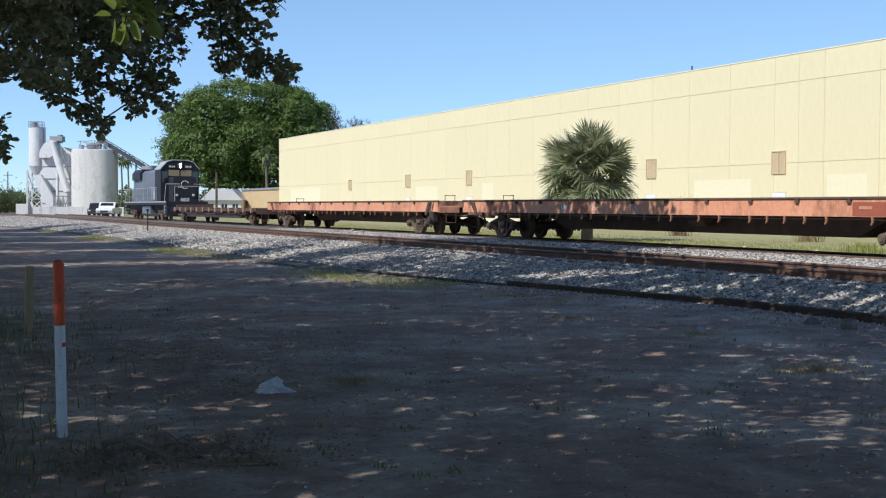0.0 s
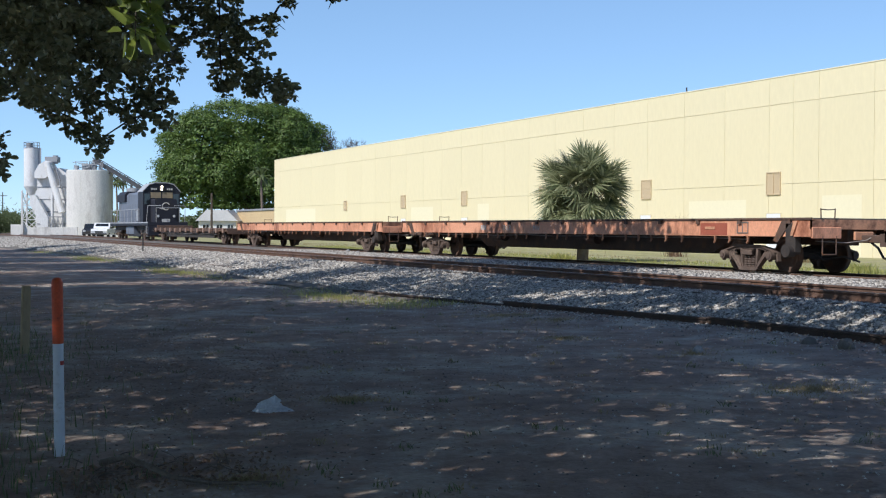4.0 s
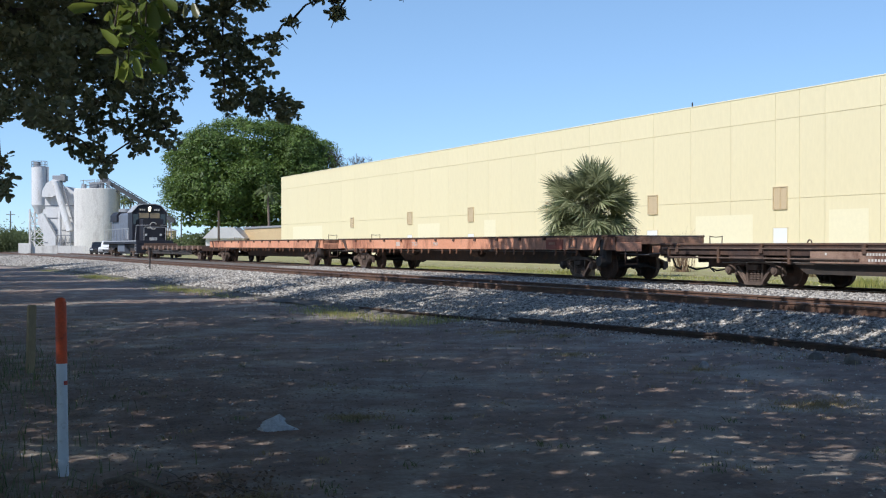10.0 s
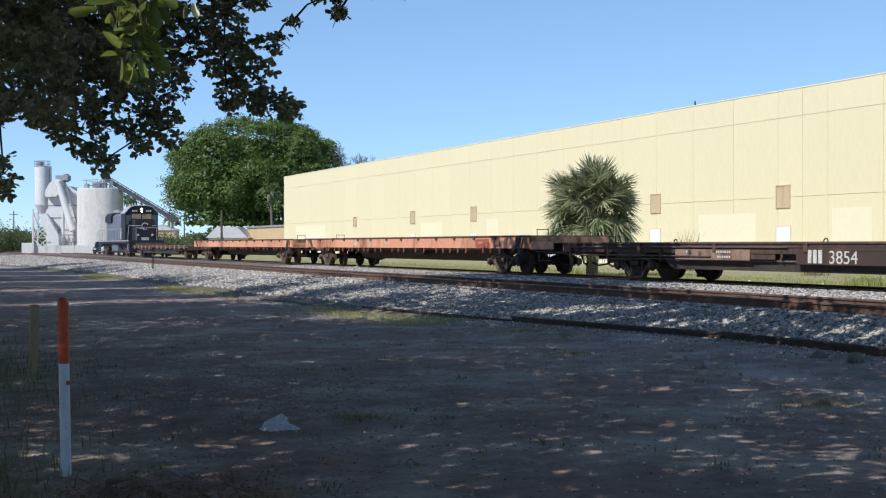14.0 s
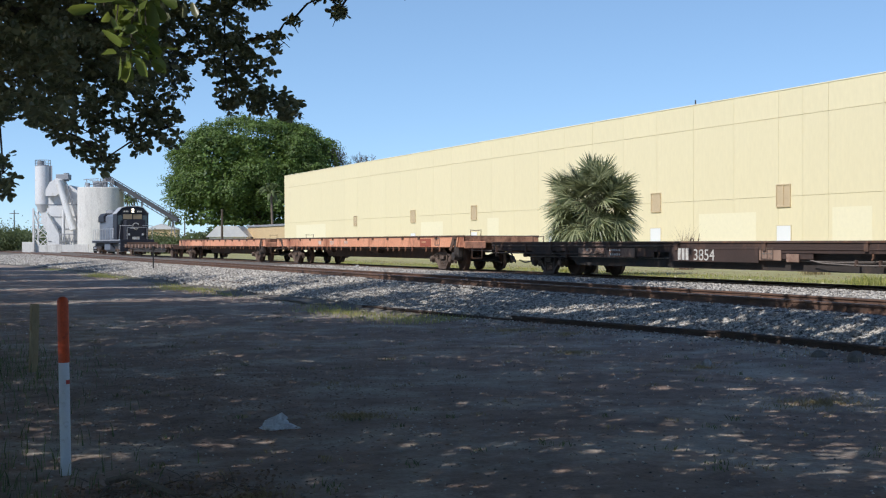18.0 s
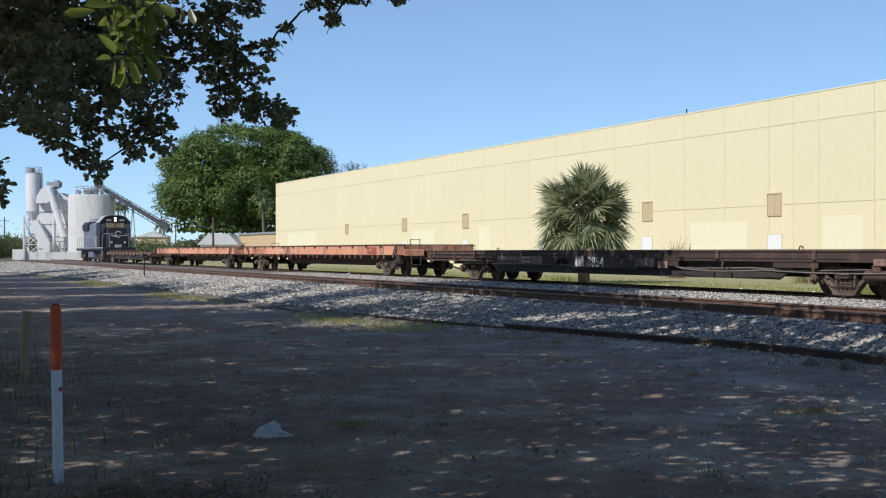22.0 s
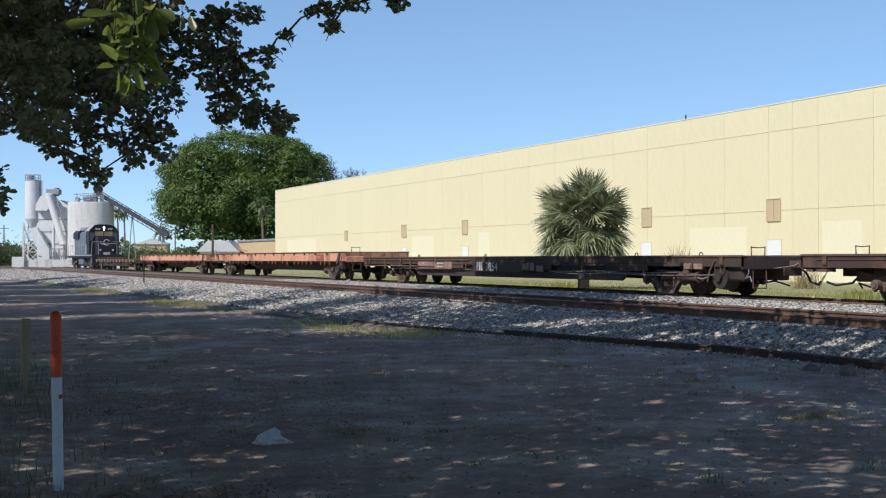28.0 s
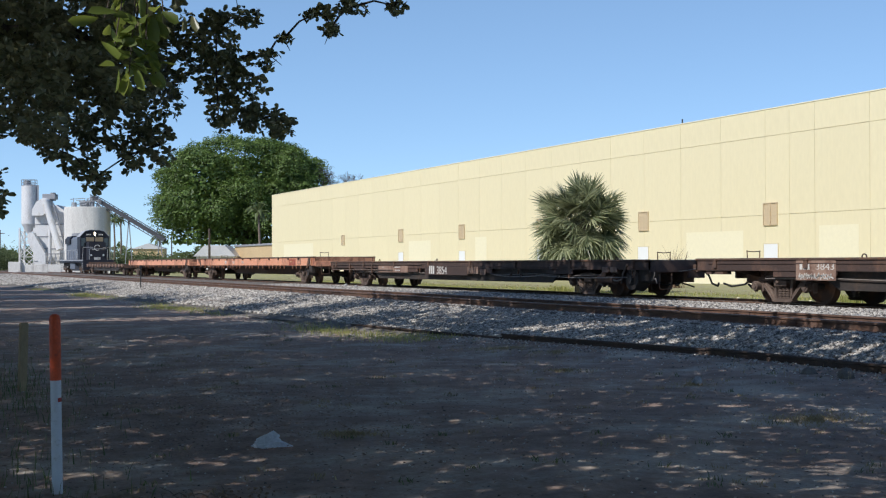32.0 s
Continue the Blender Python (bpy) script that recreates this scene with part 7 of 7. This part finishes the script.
def build_grass():
    rng = np.random.default_rng(61)

    def lay(name, lab, n, x0, x1, y0, y1, hgt, mat_, dens=None, width=0.006, on=ground_z):
        x, y = rng.uniform(x0, x1, n), rng.uniform(y0, y1, n)
        if dens is not None:
            k = dens(x, y) > rng.random(n)
            x, y = x[k], y[k]
        x, y = site(x, y)
        f = np.stack([x, y, on(x, y) - 0.01], 1)
        tagged(new(name, blades(name, f, hgt, width, M[mat_], rng)), lab, "grass", kind="stuff")

    patchy = lambda x, y: 0.25 + 0.75 * (np.sin(x * 1.7 + y * 0.6) * np.sin(y * 1.1 - x * 0.4) > -0.1)
    lay("verge_grass", "sunlit green grass on the verge behind the tracks", 30000, 20.4, 27, 6, 60, 0.10, "grass", patchy, 0.012)
    lay("verge_straw", "dry straw among the verge grass", 12000, 20.4, 30, 6, 70, 0.09, "drygrass", patchy, 0.012)
    # strips of turf at the foot of the ballast
    strip = lambda x, y: (np.sin(y * 0.42 + 0.6) * 0.5 + 0.5) ** 1.5 * np.exp(-((x - 8.9 - 0.3 * np.sin(y * 0.9)) / 0.55) ** 2)
    lay("toe_grass", "patchy green grass at the foot of the ballast", 64000, 7.4, 10.4, 16, 62, 0.10, "grass", strip, 0.006)
    near = lambda x, y: 0.28 * (np.sin(y * 0.8 + 1.0) * np.sin(x * 1.3) > 0.2) * np.exp(-((x - 10.0) / 0.9) ** 2)
    lay("toe_straw", "thin dry grass by the old rail", 9000, 8.0, 11.0, 4, 24, 0.08, "drygrass", near, 0.005)
    # rank growth round the marker posts
    post = lambda x, y: np.exp(-((x - 0.2) / 0.75) ** 2 - ((y - 6.6) / 1.5) ** 2) + 0.8 * np.exp(-((x - 0.95) / 0.8) ** 2 - ((y - 13.0) / 2.4) ** 2)
    lay("post_weeds", "rank green weeds round the marker posts", 16000, -1.6, 2.6, 4.2, 17, 0.14, "farleaf", post, 0.006)
    for k, (cx, cy, r, n) in enumerate(((3.62, 7.75, 0.26, 600), (7.8, 6.2, 0.55, 900), (9.3, 13.8, 0.6, 700), (8.2, 10.6, 0.4, 420), (8.3, 5.3, 0.5, 500), (8.6, 8.6, 0.4, 260), (9.6, 12.6, 0.5, 420), (1.9, 5.6, 0.3, 400))):
        a, q = rng.uniform(0, 2 * math.pi, n), np.abs(rng.normal(size=n)) * r * 0.6
        x, y = site(cx, cy)
        x, y = x + q * np.cos(a) * 1.3, y + q * np.sin(a)
        f = np.stack([x, y, ground_z(x, y) - 0.005], 1)
        tagged(new("straw_patch", blades("straw_patch", f, 0.035, 0.005, M["drygrass"], rng, 1.0)), "flattened patch of dry straw on the dirt", "straw", kind="stuff")
    # weeds against the wall and by the rails
    for x, y, hh, n, m in ((32.0, 33.0, 1.9, 60, "litter"), (32.0, 33.1, 1.6, 60, "litter"), (31.0, 25.0, 0.9, 160, "drygrass"), (24.2, 17.6, 0.35, 500, "grass"), (24.3, 31.6, 0.3, 400, "grass")):
        x, y = site(x, y)
        f = np.array([x, y, 0.30]) + rng.normal(size=(n, 3)) * np.array([0.28, 0.28, 0])
        tagged(new("tall_weed", blades("tall_weed", f, hh, 0.014, M[m], rng, 0.5)), "clump of tall weeds on the verge", "weeds", "weed clumps", "stuff")
    # thin tufts over the yard
    for mat_, lab, m, hgt in (("drygrass", "sparse dry tufts on the dirt yard", 170, 0.04), ("farleaf", "sparse green tufts on the dirt yard", 120, 0.05)):
        tx, ty = site(rng.uniform(-0.5, 10.2, m), 4.5 + 16 * rng.random(m) ** 1.3)
        q = np.repeat(np.stack([tx, ty], 1), 14, 0) + rng.normal(size=(m * 14, 2)) * 0.045
        f = np.stack([q[:, 0], q[:, 1], ground_z(q[:, 0], q[:, 1]) - 0.005], 1)
        tagged(new("yard_tufts", blades("yard_tufts", f, hgt, 0.005, M[mat_], rng, 0.7)), lab, "grass", kind="stuff")
    # dead leaves over the yard
    n = 26000
    x, y = rng.uniform(-1.5, 11, n), rng.uniform(3.2, 30, n)
    drift = 0.5 + 0.5 * np.sin(x * 1.1 + 1.5 * np.sin(y * 0.5)) * np.sin(y * 0.9 - x * 0.45 + 0.7)
    heap = rng.random(n) < 0.08 + 0.5 * drift ** 2.5
    x, y = site(x[heap], y[heap])
    c = np.stack([x, y, ground_z(x, y) + 0.012], 1)
    me = leaves("leaf_litter", c, 0.042, M["litter"], rng, 0.0, 0.6)
    co = np.empty(len(me.vertices) * 3, np.float32)
    me.vertices.foreach_get("co", co)
    co = co.reshape(-1, 3)
    gz = ground_z(co[:, 0], co[:, 1])
    co[:, 2] = gz + 0.003 + (co[:, 2] - gz) * 0.25
    me.vertices.foreach_set("co", co.ravel())
    tagged(new("leaf_litter", me), "scattered brown dead leaves on the dirt", "leaves", kind="stuff")
    # brown leaf flakes over one part of the yard, placed to fit the view
    n = 9000
    x, y = site(2.7 + rng.normal(size=n) * 1.5, 9.8 + rng.normal(size=n) * 2.2)
    me = leaves("leaf_mould", np.stack([x, y, ground_z(x, y) + 0.006], 1), 0.036, M["flake"], rng, 0.0, 0.6)
    co = np.empty(len(me.vertices) * 3, np.float32)
    me.vertices.foreach_get("co", co)
    co = co.reshape(-1, 3)
    gz = ground_z(co[:, 0], co[:, 1])
    co[:, 2] = gz + 0.004 + np.abs(co[:, 2] - gz) * 0.3
    me.vertices.foreach_set("co", co.ravel())
    tagged(new("leaf_mould", me), "brown leaf flakes on one part of the dirt", "leaves", kind="stuff")
    n = 9000
    x, y = site(rng.uniform(-1.5, 11, n), rng.uniform(3.2, 24, n))
    c = np.stack([x, y, ground_z(x, y) + 0.002], 1)
    tagged(new("yard_gravel", stones("yard_gravel", c, 0.014, M["stone"], rng)), "fine loose gravel on the dirt yard", "gravel", kind="stuff")


# ---- small things of the yard ----


def build_yard_things():
    rng = np.random.default_rng(71)
    z = float(ground_z(1.190, 9.256))
    p = thing("marker_post", "white marker post with an orange top and red mark", "marker post", pose(1.190, 9.256, z, 0.6, -1.0, 0))
    part("shaft", Form().tube((0, 0, -0.05), (0, 0, 0.827), 0.0385, n=20), M["postwhite"], p, "white plastic tube")
    part("cap", Form().tube((0, 0, 0.827), (0, 0, 1.275), 0.0405, n=20).tube((0, 0, 1.275), (0, 0, 1.298), 0.0405, 0.033, 20).tube((0, 0, 1.298), (0, 0, 1.31), 0.033, 0.016, 20), M["postorange"], p, "orange plastic sleeve")
    tape = Form()
    ring = [radians(-78 + i * 14) for i in range(7)]
    vs = [(r * math.cos(q), r * math.sin(q), zz) for q in ring for r, zz in ((0.0386, 0.67), (0.0386, 0.70), (0.040, 0.70), (0.040, 0.67))]
    tape.add(vs, [(4 * i + k, 4 * i + (k + 1) % 4, 4 * i + 4 + (k + 1) % 4, 4 * i + 4 + k) for i in range(6) for k in range(4)] + [(0, 1, 2, 3), (27, 26, 25, 24)])
    part("red_mark", tape, M["redtape"], p, "small red mark")
    z = float(ground_z(1.725, 16.717))
    s = thing("wooden_stake", "weathered wooden stake among weeds", "stake", pose(1.725, 16.717, z, 0, 1.5, 20))
    part("stake", Form().box((-0.055, -0.03, -0.1), (0.055, 0.03, 0.88), 0.008).box((-0.05, -0.026, 0.88), (0.05, 0.026, 0.895)), M["wood"], s)
    x, y = site(11.18, 47.8)
    b = thing("trackside_post", "thin black post at the edge of the ballast", "post", (x, y, float(bed_z(x, y))))
    part("post", Form().tube((0, 0, -0.1), (0, 0, 1.2), 0.035, n=8).box((-0.07, -0.05, 1.12), (0.07, 0.05, 1.24), 0.01), M["blackpost"], b)
    # crumpled bag
    n, k = 22, 10
    f = Form()
    v = []
    for j in range(k):
        e = j / (k - 1)
        for i in range(n):
            a = 2 * math.pi * i / n
            r = (1 - e ** 1.6) * (0.9 + 0.16 * math.sin(3 * a + j) + 0.10 * math.sin(7 * a + 2 * j))
            hgt = 0.155 * e ** 0.8 * (0.9 + 0.2 * math.sin(2 * a + 1.0))
            v.append((0.17 * r * math.cos(a) + 0.075 * e - 0.02, 0.10 * r * math.sin(a), hgt))
    f.add(v, [(j * n + i, j * n + (i + 1) % n, (j + 1) * n + (i + 1) % n, (j + 1) * n + i) for j in range(k - 1) for i in range(n)])
    f.add([(0.10, -0.05, 0.0), (0.26, -0.02, 0.012), (0.23, 0.03, 0.02), (0.08, 0.05, 0.08), (0.1, 0.0, 0.005)], [(0, 1, 2, 3), (3, 4, 0)])
    bag = thing("plastic_bag", "crumpled white plastic bag on the dirt", "bag", pose(3.220, 10.701, float(ground_z(3.220, 10.701)) - 0.005, 0, 0, -AXIS) @ Matrix.Scale(0.9, 4))
    part("film", f, M["bag"], bag)
    # fallen branch by the post
    bx, by = site(1.32, 6.05)
    fb = thing("fallen_branch", "fallen dead branch with twigs and dry leaves", "branch", (bx, by, float(ground_z(bx, by))))
    part("stem", limb_form([(-0.12, 0.42, 0.04), (0.0, 0.2, 0.11), (0.12, -0.05, 0.08), (0.22, -0.25, 0.04), (0.42, -0.5, 0.03), (0.8, -0.7, 0.04)], 0.024, 0.012, 9), M["palmbark"], fb)
    for i in range(30):
        a = Vector((rng.uniform(-0.45, 0.75), rng.uniform(-0.3, 0.4), rng.uniform(0.0, 0.07)))
        d = Vector((rng.normal(), rng.normal(), abs(rng.normal()) * 0.22)).normalized() * rng.uniform(0.10, 0.26)
        part("twig", Form().path([a, a + d * 0.5 + Vector((0, 0, 0.02)), a + d], 0.005, 5, 0.002), M["palmbark"], fb)
    lc = np.stack([rng.uniform(-0.5, 1.1, 620), rng.uniform(-0.5, 0.45, 620), rng.uniform(0.0, 0.05, 620)], 1)
    part("dry_foliage", leaves("dry_leaves", lc, 0.038, M["litter"], rng, 0.2, 0.5), M["litter"], fb, "curled dry leaves")
    # rocks
    for x, y, r, lab in ((8.73, 8.64, 0.075, "pale rock lying on the dirt"), (10.42, 8.35, 0.11, "grey rock beside the old rail"), (10.4, 7.75, 0.15, "grey rock beside the old rail"), (10.5, 7.2, 0.10, "grey rock beside the old rail"), (10.35, 6.6, 0.12, "grey rock beside the old rail"), (11.1, 42.5, 0.15, "white rock on the ballast"), (16.2, 35.0, 0.10, "white block between the tracks"), (16.0, 33.6, 0.09, "white block between the tracks")):
        x, y = site(x, y)
        me = stones("rock", np.zeros((1, 3)), r, M["rock"], rng, 0.8)
        bm = bmesh.new()
        bm.from_mesh(me)
        bmesh.ops.subdivide_edges(bm, edges=bm.edges, cuts=2, use_grid_fill=True, smooth=0.7, fractal=0.5, seed=int(x * 7))
        bm.to_mesh(me)
        bm.free()
        zz = float(ground_z(x, y)) if x < 12.2 else float(bed_z(x, y))
        dull = lab.startswith("grey")
        me.materials.clear()
        tagged(part("rock", me, M["ballast" if dull else "rock"], None, "", (x, y, zz + r * (0.12 if dull else 0.35))), lab, "rock", "rocks")
    # small pale stakes behind the track
    for x, y in ((21.3, 22.4), (21.3, 19.4), (21.4, 17.0), (21.3, 14.7)):
        x, y = site(x, y)
        tagged(part("marker_stub", Form().box((-0.04, -0.04, -0.05), (0.04, 0.04, 0.2), 0.012), M["patch"], None, "", pose(x, y, float(ground_z(x, y)), 0, 6, 20)), "short white stub in the verge grass", "stub", "white stubs")


# ---- what moves ----


def travel(t):
    """How far the train has rolled along the track at t seconds."""
    T = np.arange(0, 33, 2.0)
    S = np.array([-24.78, -22.21, -19.63, -16.88, -14.19, -11.42, -8.79, -6.19, -3.65, -1.23, 1.20, 3.52, 5.77, 7.96, 10.10, 12.17, 13.86])
    D = np.gradient(S, T)
    i = min(int(t // 2), 15)
    u = (t - T[i]) / 2
    return float((2 * u ** 3 - 3 * u ** 2 + 1) * S[i] + (u ** 3 - 2 * u ** 2 + u) * 2 * D[i] + (-2 * u ** 3 + 3 * u ** 2) * S[i + 1] + (u ** 3 - u ** 2) * 2 * D[i + 1])


def motions():
    steps = [i * 0.5 for i in range(65)]
    for ob, y in ROLLING:
        walk(ob, [(t, pose(FAR + bend(y + travel(t)), y + travel(t), RAIL_TOP, 0, 0, -math.degrees(bend(y + travel(t) + 1) - bend(y + travel(t) - 1)) / 2)) for t in steps])
    fine = [i * 0.4 for i in range(81)]
    for w, y in ROLLERS:
        walk(w, [(t, pose(0, y, WHEEL, -math.degrees(travel(t) / WHEEL))) for t in fine])
    for i, (sp, hub) in enumerate(SWAYING):
        walk(sp, [(t, pose(*hub, 2.2 * math.sin(0.9 * t + i), 3.0 * math.sin(0.63 * t + 1.0), 4.0 * math.sin(0.4 * t))) for t in steps])


build_ground()
build_bed()
build_track(NEAR, "empty rusty railway track on grey ballast", (5.2, 17.1, 29.0, 40.9, 52.8))
build_track(FAR, "railway track carrying the flat cars", (8.0, 19.9, 31.8, 43.7))
build_old_rail()
build_train()
build_warehouse()
build_plant()
build_house()
build_cars()
build_oaks()
SWAYING = [build_boughs()]
build_big_tree()
build_palm()
build_far_greens()
build_grass()
build_yard_things()
motions()
